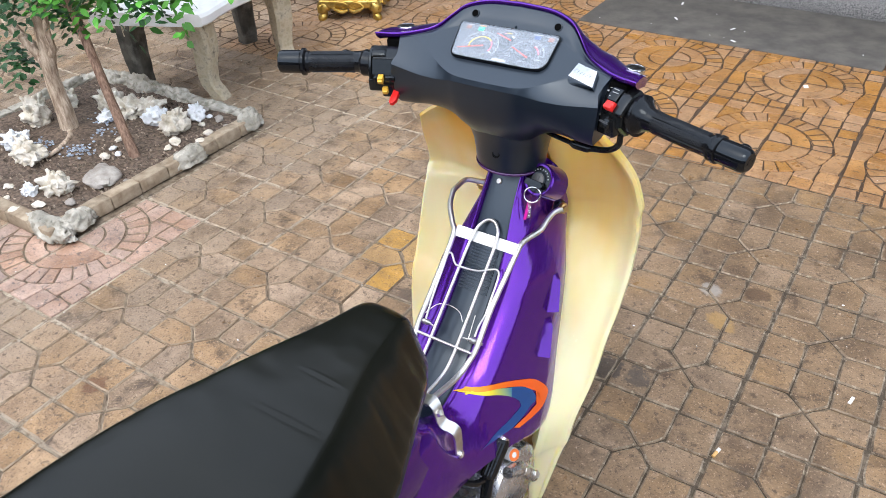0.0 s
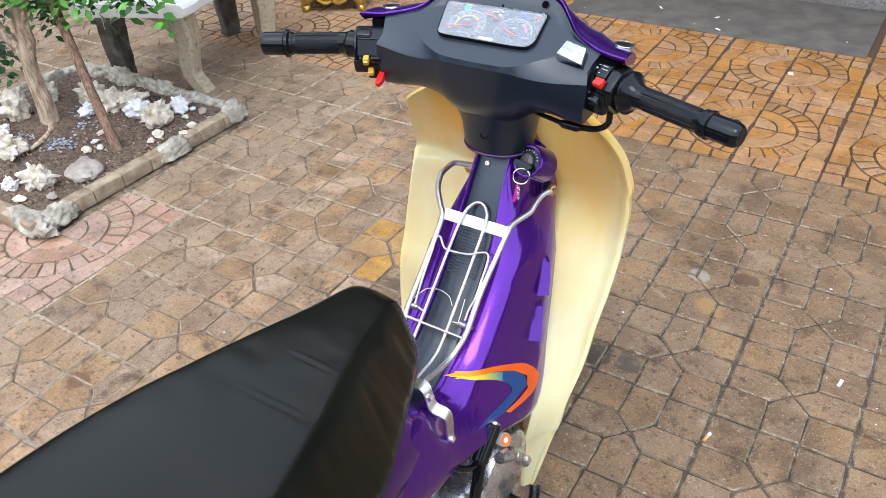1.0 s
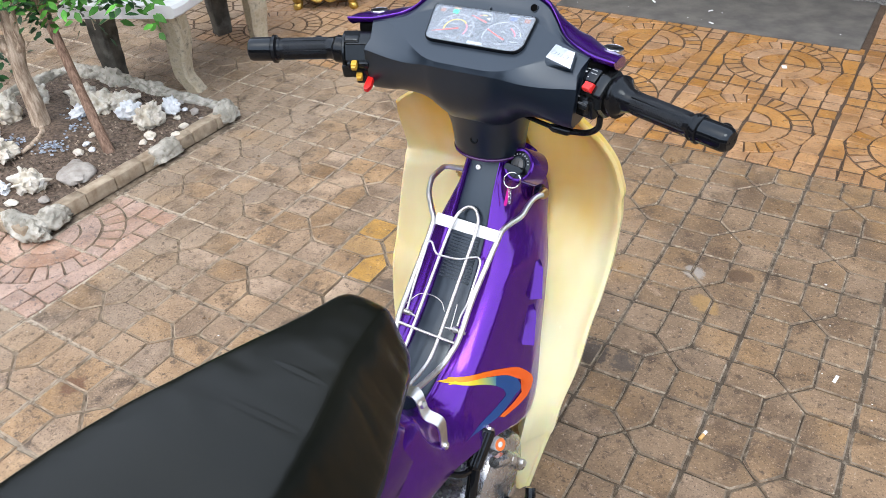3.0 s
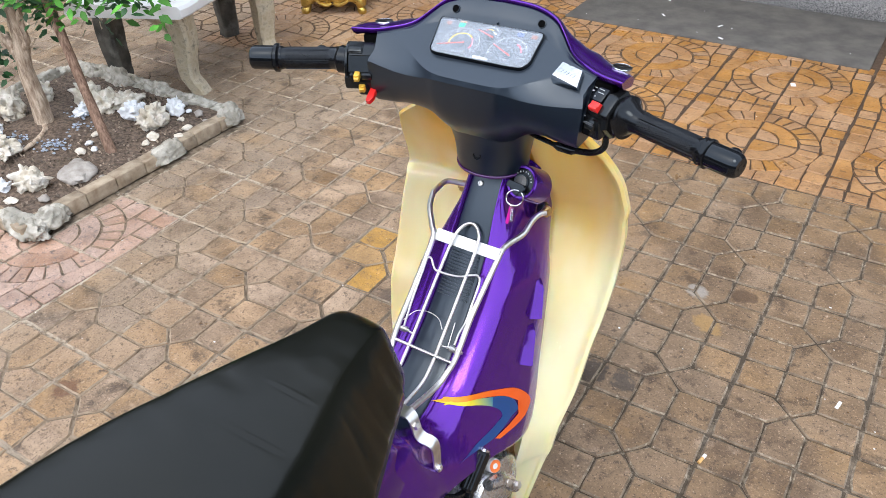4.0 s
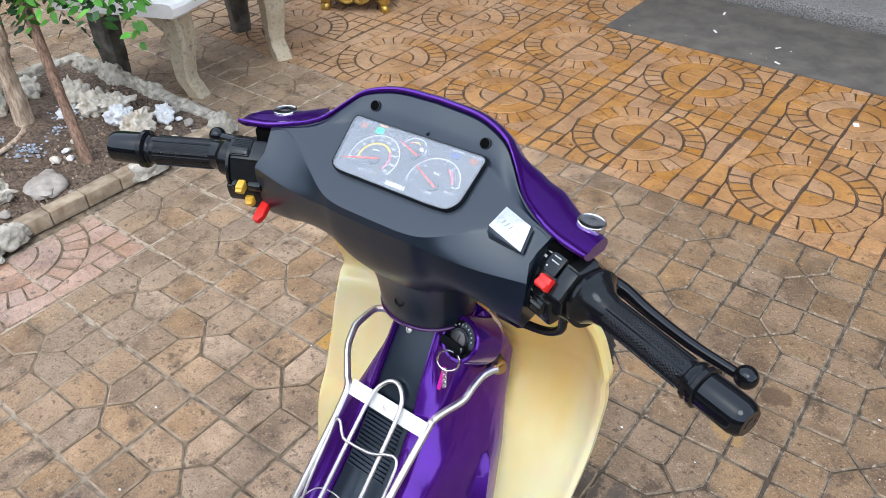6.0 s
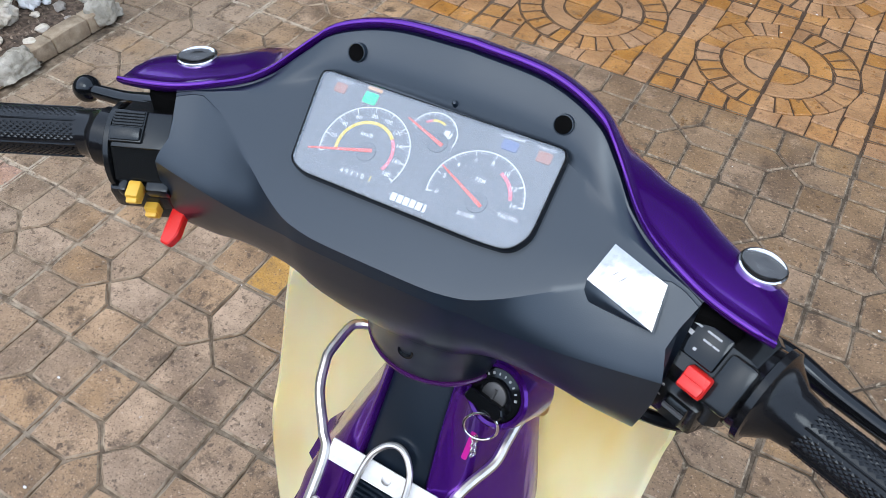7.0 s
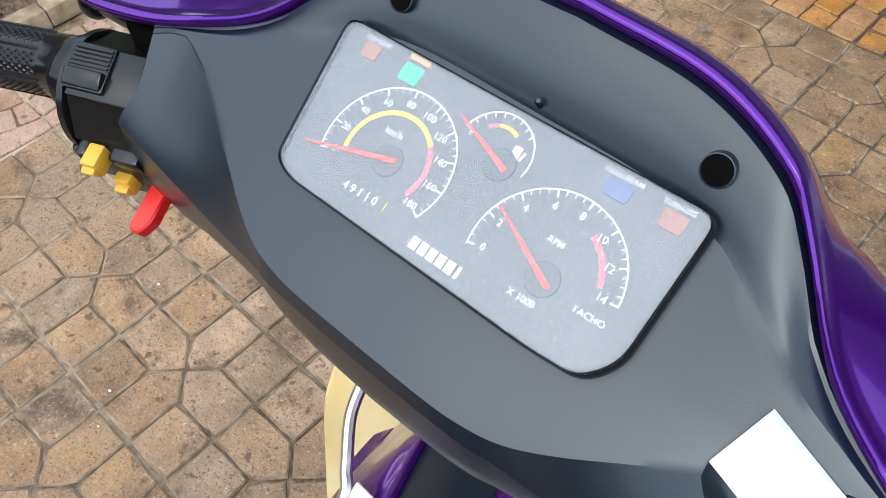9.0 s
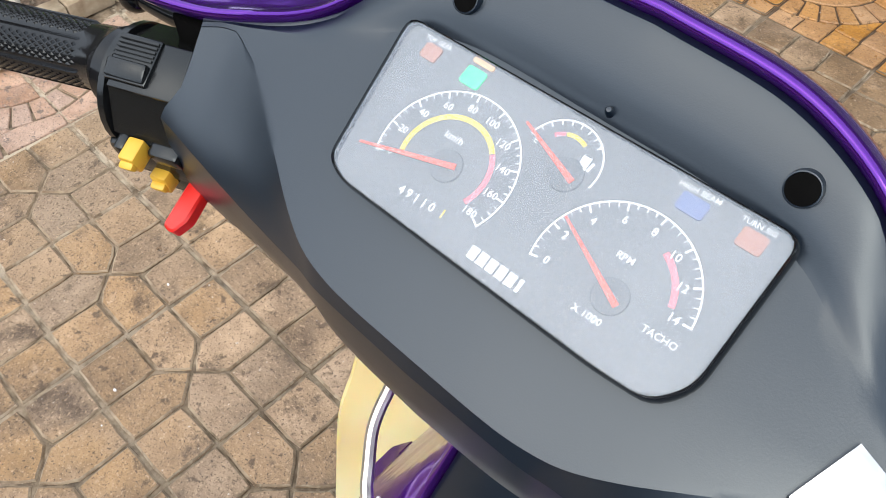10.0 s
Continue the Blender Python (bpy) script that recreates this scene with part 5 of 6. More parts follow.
# strap bracket on the right, from the rack's foot down to the body
for s in (1, -1):
    bm = bmesh.new()
    path = [(.040, -.165, .626), (.062, -.172, .640), (.071, -.174, .637), (.076, -.175, .625), (.078, -.174, .612), (.084, -.172, .602), (.096, -.170, .599), (.102, -.168, .590), (.103, -.167, .567), (.102, -.166, .534)]
    fine = spline(path, 5)
    rows = []
    for i, p in enumerate(fine):
        a, b = fine[max(i - 1, 0)], fine[min(i + 1, len(fine) - 1)]
        t = (Vector(b) - Vector(a)).normalized()
        w = V(0, 1, .25)
        w = (w - t * w.dot(t)).normalized()
        n = t.cross(w)
        q = Vector(p)
        rows.append([V(s * v.x, v.y, v.z) for v in (q - w * .0085 - n * .0012, q + w * .0085 - n * .0012, q + w * .0085 + n * .0012, q - w * .0085 + n * .0012)])
    grid(bm, rows, True, True)
    strap = part("strap_bracket", bm, M["steel"], rack, "bent flat steel strap bracket")
    for x, y, z, turn in ((.0775, -.175, .625, 60), (.1035, -.166, .543, 85)):
        bm = bmesh.new()
        turned(bm, [(.0062, -.001), (.0062, .003), (.005, .0048), (.0028, .005), (.0026, .0035), (.0, .0035)], Matrix.Translation((s * x, y, z)) @ Matrix.Rotation(radians(s * turn), 4, "Y"), 6 if turn == 60 else 18, False)
        part("bolt", bm, M["steel"], strap)

# ---- side body, engine and wheels ----
bm = bmesh.new()
rows = []
for y, w, z0, z1 in ((-.200, .088, .50, .618), (-.23, .100, .485, .645), (-.30, .114, .462, .672), (-.4, .135, .47, .69), (-.6, .14, .5, .70), (-.85, .10, .60, .74), (-1.0, .05, .70, .76)):
    rows.append([(w * .50, y, z1), (w * .80, y, z1 - .016), (w, y, z1 - .06), (w * .98, y, (z0 + z1) / 2), (w * .9, y, z0 + .01), (w * .7, y, z0), (-w * .7, y, z0), (-w * .9, y, z0 + .01), (-w * .98, y, (z0 + z1) / 2), (-w, y, z1 - .06), (-w * .92, y, z1 - .02), (-w * .55, y, z1)])
fine = [spline([r[j] for r in rows], 4) for j in range(12)]
grid(bm, [list(q) for q in zip(*fine)], True, True)
# darker copy of the tunnel's paint stands in for mirrored ground
part("side_cover", bm, M["purple"], bike, "glossy purple painted side cover", 40)
bm = bmesh.new()
block(bm, (.15, .30, .17), Matrix.Translation((0, -.10, .30)), .03, 3)
tube(bm, [(0, .02, .33), (0, .16, .38)], [.062, .055], 20)
for i in range(9):
    tube(bm, [(0, .035 + i * .013, .335 + i * .005), (0, .039 + i * .013, .3365 + i * .005)], [.074, .074], 18)
engine = part("engine", bm, M["alu_dark"], bike, "dark grey oily cast aluminium engine", 40)
bm = bmesh.new()
tube(bm, [(.085, -.06, .47), (.118, -.01, .455), (.112, .05, .40), (.09, .09, .33)], .0075, 10, True, 6)
part("hose", bm, M["rubber"], engine)
bm = bmesh.new()
tube(bm, [(.060, -.20, .53), (.112, -.15, .46), (.108, -.08, .42), (.09, -.02, .40)], .0055, 10, True, 6)
part("cable", bm, M["rubber"], engine)
bm = bmesh.new()
M_ENG = Matrix.Rotation(radians(90), 4, "Y")
turned(bm, [(.080, -.03), (.080, .0), (.075, .016), (.062, .024), (.0, .026)], Matrix.Translation((.10, -.02, .315)) @ M_ENG, 36, False)
turned(bm, [(.07, -.03), (.07, .0), (.064, .012), (.0, .014)], Matrix.Translation((.095, -.13, .31)) @ M_ENG, 36, False)
part("clutch_cover", bm, M["alu"], engine, "silver cast aluminium clutch cover")
bm = bmesh.new()
tube(bm, [(.128, -.065, .405), (.131, -.035, .385), (.131, .0, .345), (.128, .03, .29)], [.010, .013, .011, .009], 10, True, 4)
arm = part("clutch_arm", bm, M["alu"], engine, "cast aluminium clutch arm")
for y, z in ((-.024, .374), (.012, .325)):
    bm = bmesh.new()
    turned(bm, [(.0075, .0), (.0075, .006), (.006, .008), (.0, .008)], Matrix.Translation((.139, y, z)) @ pose(0, 0, 0, 0, 62, 0), 6, False)
    part("bolt", bm, M["steel"], arm)
bm = bmesh.new()
CAP = Matrix.Translation((.121, -.032, .412)) @ pose(0, 0, 0, 15, 62, 0)
turned(bm, [(.0120, -.014), (.0120, .0), (.0110, .0015), (.0, .0015)], CAP, 28, False)
cap = part("filler_cap", bm, M["plate"], engine, "white filler cap with orange ring")
bm = bmesh.new()
turned(bm, [(.0108, .0017), (.0104, .0022), (.0052, .0022), (.005, .0017)], CAP, 28, False)
part("ring", bm, ink("orange sticker", (.8, .18, .03)), cap)
# added brown disc where the ground shows between body and leg shield
bm = bmesh.new()
turned(bm, [(.034, -.02), (.034, .0), (.031, .004), (.026, .003), (.0245, -.002), (.012, -.002), (.011, .003), (.0, .003)], Matrix.Translation((.098, .075, .355)) @ pose(0, 0, 0, 0, 75, 0), 28, False)
part("horn", bm, material("brown of the gap disc", (.16, .09, .04), (.28, .17, .08), .45, .6, scale=60), bike, "brown disc in place of ground seen through the gap")
bm = bmesh.new()
tube(bm, [(.105, -.16, .315), (.119, -.145, .34), (.121, -.127, .40), (.118, -.109, .435)], [.012, .010, .0095, .0095], 12, True, 4)
kick = part("kick_starter", bm, M["black_gloss"], bike, "black kick starter lever with ribbed rubber pedal")
bm = bmesh.new()
pts = [V(.117, -.112, .437) + V(.003, .046, .050) * f for f in np.linspace(0, 1, 29)]
d = (pts[-1] - pts[0]).normalized()
u = d.cross(V(1, 0, 0)).normalized()
w = d.cross(u)
grid(bm, [[p + (.0160 - (.0012 if k % 4 > 1 else 0)) * f * (math.cos(k * math.pi / 22) * u + .8 * math.sin(k * math.pi / 22) * w) for k in range(44)] for p, f in zip(pts, [.75, .93] + [1] * 25 + [.93, .75])], True, True)
part("pedal_rubber", bm, M["rubber"], kick)
bm = bmesh.new()
tube(bm, [V(.120, -.068, .485), V(.121, -.063, .490)], .009, 12)
part("pedal_end", bm, M["chrome"], kick)
bm = bmesh.new()
tube(bm, [(.06, .01, .20), (.12, .01, .195), (.15, .01, .195)], .010, 12)
peg = part("foot_peg", bm, M["black_gloss"], bike, "black foot peg with ribbed rubber")
bm = bmesh.new()
pts = [V(.150 + .09 * f, .01, .195) for f in np.linspace(0, 1, 25)]
tube(bm, pts, [.016 + (.0018 if i % 2 else 0) for i in range(25)], 16)
part("peg_rubber", bm, M["rubber"], peg)
bm = bmesh.new()
tube(bm, [(.145, .04, .225), (.15, .03, .215), (.152, .02, .205)], .010, 10)
part("peg_bolt", bm, M["rubber"], peg)
bm = bmesh.new()
tube(bm, [(.03, .15, .36), (.06, .20, .28), (.075, .14, .17), (.085, .0, .15), (.10, -.25, .19)], .017, 14, True, 6)
tube(bm, [(.10, -.25, .19), (.115, -.32, .21), (.125, -.8, .34), (.126, -.85, .353)], [.02, .036, .042, .03], 20)
part("exhaust", bm, M["chrome"], bike, "chrome exhaust pipe and silencer")
bm = bmesh.new()
block(bm, (.10, .22, .15), Matrix.Translation((0, .02, .46)), .03, 2)
block(bm, (.08, .35, .12), Matrix.Translation((0, -.30, .46)), .03, 2)
part("frame", bm, M["black"], bike)


def build_wheel(name, cy, r, w, rear):
    wheel = new(name)
    wheel.empty_display_size = .05
    wheel.parent = bike
    wheel.location = (0 if rear else -.016, cy, r)
    turn = Matrix.Rotation(radians(90), 4, "Y")
    bm = bmesh.new()
    k = w / 2
    prof = [(r - .055, -k * .62), (r - .045, -k * .85), (r - .025, -k), (r - .012, -k * .92), (r - .003, -k * .55), (r, 0), (r - .003, k * .55), (r - .012, k * .92), (r - .025, k), (r - .045, k * .85), (r - .055, k * .62)]
    turned(bm, prof, turn, 72, False)
    for i in range(64):
        a = i * 2 * math.pi / 64
        for s in (-1, 1):
            m = Matrix.Rotation(a, 4, "X") @ Matrix.Translation((s * k * .66, 0, r - .004)) @ pose(0, 0, 0, 0, s * 28, s * 25)
            block(bm, (k * .55, .010, .008), m)
    part("tyre", bm, M["tyre"], wheel, "black treaded tyre", 30)
    bm = bmesh.new()
    turned(bm, [(r - .054, -k * .7), (r - .060, -k * .7), (r - .072, -k * .4), (r - .074, 0), (r - .072, k * .4), (r - .060, k * .7), (r - .054, k * .7)], turn, 72, False)
    turned(bm, [(.0, -.04), (.045, -.04), (.05, -.02), (.05, .02), (.045, .04), (.0, .04)], turn, 32, False)
    part("rim", bm, M["alu"], wheel)
    bm = bmesh.new()
    for i in range(36):
        a = i * 2 * math.pi / 36
        b = a + (.5 if i % 2 else -.5)
        s = .03 if i % 4 < 2 else -.03
        tube(bm, [(s, .046 * math.cos(b), .046 * math.sin(b)), (0, (r - .07) * math.cos(a), (r - .07) * math.sin(a))], .0016, 5)
    tagged(part("spokes", bm, M["steel"], wheel), kind="stuff")


build_wheel("front_wheel", .455, .285, .068, False)
build_wheel("rear_wheel", -.66, .285, .09, True)
bm = bmesh.new()
rows = []
for a in np.radians(np.linspace(60, 175, 24)):
    rows.append([(x - .016, .455 + (.315 - d) * math.cos(a), .285 + (.315 - d) * math.sin(a)) for x, d in ((-.044, .05), (-.042, .02), (-.031, .004), (0, -.004), (.031, .004), (.042, .02), (.044, .05))])
grid(bm, rows)
bmesh.ops.solidify(bm, geom=bm.faces[:], thickness=.003)
part("front_fender", bm, M["purple"], bike, "glossy purple painted front mudguard", 60)
for s in (-1, 1):
    bm = bmesh.new()
    tube(bm, [(s * .060, .345, .60), (s * .062, .47, .30)], [.024, .020], 16)
    part("fork_leg", bm, M["black_gloss"], bike)
bm = bmesh.new()
rows = []
for a in np.radians(np.linspace(30, 150, 20)):
    rows.append([(x, -.66 - (.34 - d) * math.cos(a), .285 + (.34 - d) * math.sin(a)) for x, d in ((-.07, .05), (-.06, .01), (0, 0), (.06, .01), (.07, .05))])
grid(bm, rows)
bmesh.ops.solidify(bm, geom=bm.faces[:], thickness=.003)
part("rear_fender", bm, M["black"], bike, "black plastic rear mudguard", 60)
for s in (-1, 1):
    bm = bmesh.new()
    tube(bm, [(s * .06, -.12, .22), (s * .11, -.16, .05), (s * .14, -.17, .012), (s * .16, -.17, .0125)], .0125, 12, True, 4)
    part("centre_stand_leg", bm, M["black_gloss"], bike)
    bm = bmesh.new()
    tube(bm, [(s * .075, -.35, .30), (s * .085, -.66, .285)], .02, 12)
    tube(bm, [(s * .10, -.50, .56), (s * .095, -.64, .30)], .024, 14)
    part("swing_arm", bm, M["black"], bike)
bm = bmesh.new()
tube(bm, [(0, .17, .80), (0, .225, .72), (0, .20, .55), (0, .10, .47)], .035, 12, True, 4)
part("frame_spine", bm, M["black"], bike)


# ---- ground ----
TILE, JOINT = 0.30, 0.0028
ground = tagged(part("ground", (lambda b: (bmesh.ops.create_grid(b, x_segments=1, y_segments=1, size=60, matrix=Matrix.Translation((0, 0, -.0052))), b)[1])(bmesh.new()), M["grout"]), "dirty cement bed between the paving tiles", "ground", kind="structure")


def tile_pieces():
    """The eight pieces of one brown tile, about its middle: four corner squares and four pentagons."""
    h, q, g = TILE / 2 - JOINT, TILE / 2 - 0.105, 0.0019
    corner = [(q + g, q + g), (h, q + g * .6), (h, h), (q + g * .6, h)]
    d = g * 1.4
    penta = [(0, d), (q - g * .2, q + g * .9), (q - g, h), (-q + g, h), (-q + g * .2, q + g * .9)]
    return corner, penta


def chipped(outline, seed, steps=3, amount=.0008):
    """The outline with its straight edges worn uneven and its corners knocked off."""
    rng = random.Random(seed)
    o = [Vector((x, y, 0)) for x, y in outline]
    c = sum(o, V(0, 0, 0)) / len(o)
    out = []
    for i, p in enumerate(o):
        q = o[(i + 1) % len(o)]
        if (q - p).length < .02:
            out.append((p + (c - p).normalized() * rng.uniform(0, amount))[:2])
            continue
        side = V(-(q - p).y, (q - p).x, 0).normalized()
        if side.dot(c - p) < 0:
            side = -side
        for k in range(steps):
            w = p.lerp(q, min(.97, max(.03, (k + rng.uniform(-.25, .25)) / steps)))
            out.append((w + side * (rng.uniform(-.35, 1.0) * amount + (.0018 if rng.random() < .06 else 0)))[:2])
    return out


def piece_mesh(outline, name, mat, depth=.012):
    bm = bmesh.new()
    slab(bm, outline, -depth, 0, .0031)
    sharpen(bm, 30)
    me = bpy.data.meshes.new(name)
    bm.to_mesh(me)
    bm.free()
    me.materials.append(mat)
    worn(me)
    return me


def worn(me):
    """Gives the chamfers the eroded edge's material."""
    me.materials.append(M["tile_edge"])
    for f in me.polygons:
        if .2 < f.normal.z < .95:
            f.material_index = 1


def ring(r0, r1, a0, a1, n=6):
    return [(r1 * math.cos(a), r1 * math.sin(a)) for a in np.linspace(a0, a1, n)] + [(r0 * math.cos(a), r0 * math.sin(a)) for a in np.linspace(a1, a0, n)] if r0 > 0 else \
        [(0.003, 0.003)] + [(r1 * math.cos(a), r1 * math.sin(a)) for a in np.linspace(a0, a1, n)]


def circle_pieces():
    """The pieces of an orange tile: a quarter of a ringed circle about one corner and small blocks outside."""
    g, out = .0021, []
    e = .0085
    out.append(ring(0, .096 - g, .04, math.pi / 2 - .04))
    out.append(ring(.096 + g, .165 - g, .035, math.pi / 2 - .035, 8))
    k = 7
    for i in range(k):
        a0, a1 = i * math.pi / 2 / k, (i + 1) * math.pi / 2 / k
        out.append(ring(.165 + g, .243 - g, a0 + e * 1.3, a1 - e * 1.3, 3))
    h = TILE - .0026
    lim = .243 + g

    def y_at(x):
        return math.sqrt(max(lim * lim - x * x, 0))
    cuts = [.004, .075, .15, .225, h]
    for x0, x1 in zip(cuts, cuts[1:]):
        a, b = x0 + g * .6, x1 - g * .6
        y0 = [y_at(x) for x in np.linspace(a, b, 4)]
        if min(y0) > h - .012:
            continue
        lo = list(zip(np.linspace(a, b, 4), y0))
        ys = [.075, .15, .225, h]
        start = max(y0)
        levels = [y for y in ys if y > start + .02]
        first = levels[0] if levels else h
        out.append(lo + [(b, first - g), (a, first - g)])
        for q0, q1 in zip(levels, levels[1:]):
            out.append([(a, q0 + g * .3), (b, q0 + g * .3), (b, q1 - g), (a, q1 - g)])
    return out


corner_outline, penta_outline = tile_pieces()
circle_outlines = circle_pieces()
pavement = thing("pavement", "stamped brown and orange cement tile paving with dirty joints", "paving", kind="structure")
CORNERS = [chipped(corner_outline, k) for k in range(10)]
PENTAS = [chipped(penta_outline, 50 + k) for k in range(10)]
CIRCLES = [[chipped(o, 100 + 40 * k + i, 2, .0006) for i, o in enumerate(circle_outlines)] for k in range(4)]
BROWN = {"corner": [piece_mesh(o, "tile_corner", M["tile_brown"]) for o in CORNERS], "penta": [piece_mesh(o, "tile_pentagon", M["tile_brown"]) for o in PENTAS]}
OCHRE = {"corner": [piece_mesh(o, "ochre_corner", M["tile_ochre"]) for o in CORNERS[:4]], "penta": [piece_mesh(o, "ochre_pentagon", M["tile_ochre"]) for o in PENTAS[:4]]}
far = {"tile_brown": [[], []], "tile_orange": [[], []], "tile_pink": [[], []]}
rnd = random.Random(7)


def far_piece(kind, outline, m):
    bm = bmesh.new()
    slab(bm, outline, -.012, 0, .0031 if kind == "tile_brown" else .0022, m)
    vs, fs = far[kind]
    base = len(vs)
    bm.verts.index_update()
    vs.extend(v.co[:] for v in bm.verts)
    fs.extend([base + v.index for v in f.verts] for f in bm.faces)
    bm.free()


pieces = 0
PLANTER = (-1.70, -.635, .235, 1.245)
for j in range(-21, 26):
    for i in range(-18, 12):
        cx, cy = (j + .5) * TILE, (i + .5) * TILE
        if PLANTER[0] + .1 < cx < PLANTER[1] - .1 and PLANTER[2] + .1 < cy < PLANTER[3] - .1:
            continue
        if cy > 2.95 and 0 < cx < 1.5 or i == 11 and j < -6:
            continue
        wob = pose(cx + rnd.uniform(-.0012, .0012), cy + rnd.uniform(-.0012, .0012), rnd.uniform(-.0012, .0008), rnd.uniform(-.15, .15), rnd.uniform(-.15, .15), rnd.uniform(-.25, .25))
        circle = i >= 6 and j >= -5
        pink = (j, i) in ((-2, 1), (-3, 1), (-2, 0), (-3, 0))
        if circle or pink:
            # the circle's centre is the corner where even columns and odd rows meet
            if circle:
                sx, sy = (-1 if j % 2 == 1 else 1), (1 if i % 2 == 1 else -1)
            else:
                sx, sy = (1 if j == -2 else -1), (1 if i == 1 else -1)
            m = wob @ Matrix.Diagonal((sx, sy, 1, 1)) @ Matrix.Translation((-TILE / 2, -TILE / 2, 0))
            for o in CIRCLES[(i + 2 * j) % 4]:
                far_piece("tile_pink" if pink else "tile_orange", o, m)
            continue
        near = .3 <= cx <= 2.1 and -.3 < cy < 1.8 and pieces < 296
        ochre = (j, i) == (1, 2)
        for k in range(4):
            turn = pose(0, 0, 0, 0, 0, 90 * k)
            for key, outlines in (("corner", CORNERS), ("penta", PENTAS)):
                pick = rnd.randrange(10)
                sunk = (j, i) == (0, 4) and (key, k) in (("corner", 2), ("penta", 1))
                if near or ochre:
                    meshes = (OCHRE if ochre and key == "penta" or ochre and k < 2 else BROWN)[key]
                    ob = new("tile", meshes[pick % len(meshes)])
                    ob.parent = pavement
                    ob.matrix_local = wob @ turn
                    pieces += 1
                else:
                    far_piece("tile_brown", outlines[pick], wob @ turn @ pose(0, 0, -.0045 if sunk else 0))
for kind, (vs, fs) in far.items():
    me = bpy.data.meshes.new("far_tiles")
    me.from_pydata(vs, [], fs)
    me.materials.append(M[kind])
    worn(me)
    ob = new("far_tiles", me)
    ob.parent = pavement
    tagged(ob, kind="stuff")

# grey concrete apron, aggregate step and porch floor
bm = bmesh.new()
block(bm, (1.475, .64, .03), Matrix.Translation((.7345, 3.291, -.008)), .006)
tagged(part("apron", bm, M["concrete"]), "dark grey weathered concrete apron before the porch", "apron", kind="structure")
bm = bmesh.new()
block(bm, (9.0, .36, .10), Matrix.Translation((3.0, 3.80, .02)), .012)
tagged(part("step", bm, M["aggregate"]), "speckled grey aggregate step of the porch", "step", kind="structure")
bm = bmesh.new()
for k in range(-4, 12):
    block(bm, (.597, .597, .02), Matrix.Translation((k * .6 + .3, 4.29, .075)), .002)
    block(bm, (.597, .597, .02), Matrix.Translation((k * .6 + .3, 4.89, .075)), .002)
tagged(part("porch_floor", bm, M["white_tile"]), "white glazed tiles of the porch floor", "floor", kind="structure")

# ---- planter bed ----
x0, x1, y0, y1 = PLANTER
bed = thing("planter", "square planting bed with a low rough mortar kerb", "planter", kind="structure")
bm = bmesh.new()
across, down = np.linspace(x0 + .04, x1 - .04, 110), np.linspace(y0 + .04, y1 - .04, 104)
grid(bm, [[(x, y, .040 + .012 * noise.noise(V(x * 6, y * 6, 1)) + .006 * noise.noise(V(x * 22, y * 22, 4)) + .004 * noise.noise(V(x * 60, y * 60, 9)) + .022 * math.exp(-((x + 1.25) ** 2 + (y - .75) ** 2) / .02)) for x in across] for y in down])
part("soil", bm, M["soil"], bed)


def kerb(a, b, w=.054, h=.052, crag=.0016):
    """A row of flat cement slabs set on edge, with open butt joints."""
    a, b = V(*a, 0), V(*b, 0)
    n = max(3, int((b - a).length / .125))
    for k in range(n):
        p, q = a + (b - a) * (k / n), a + (b - a) * ((k + 1) / n)
        bm = bmesh.new()
        mid = (p + q) / 2
        block(bm, ((q - p).length - .003, w, h), Matrix.Translation((mid.x, mid.y, h / 2)) @ Matrix.Rotation(math.atan2((q - p).y, (q - p).x) + .012 * math.sin(k * 2.1), 4, "Z"), .004)
        bmesh.ops.subdivide_edges(bm, edges=bm.edges[:], cuts=2, use_grid_fill=True)
        for v in bm.verts:
            v.co += noise.noise_vector(v.co * 14) * crag * 1.5 + noise.noise_vector(v.co * 55) * crag
        part("kerb_stone", bm, M["kerb"] if crag < .003 else M["mortar"], bed)


kerb((x1 - .03, y0), (x1 - .03, y1))
kerb((x0, y0 + .03), (x1, y0 + .03))
kerb((x0, y1 - .03), (x1, y1 - .03), crag=.0032)
kerb((x0 + .03, y0), (x0 + .03, y1), crag=.0032)

# ---- bench: a curved cement seat on two pairs of legs ----
BC = V(-.12, 1.58, 0)
bench = thing("garden_bench", "curved white cement garden bench with scrolled legs, stained and mossy", "bench", Matrix.Translation((-1.2, 1.58, 0)))


def bench_at(r, a, z):
    """A point by its distance from the bench's centre of curvature and its angle from the middle."""
    return V(BC.x + 1.2 - r * math.cos(radians(a)), r * math.sin(radians(a)), z)


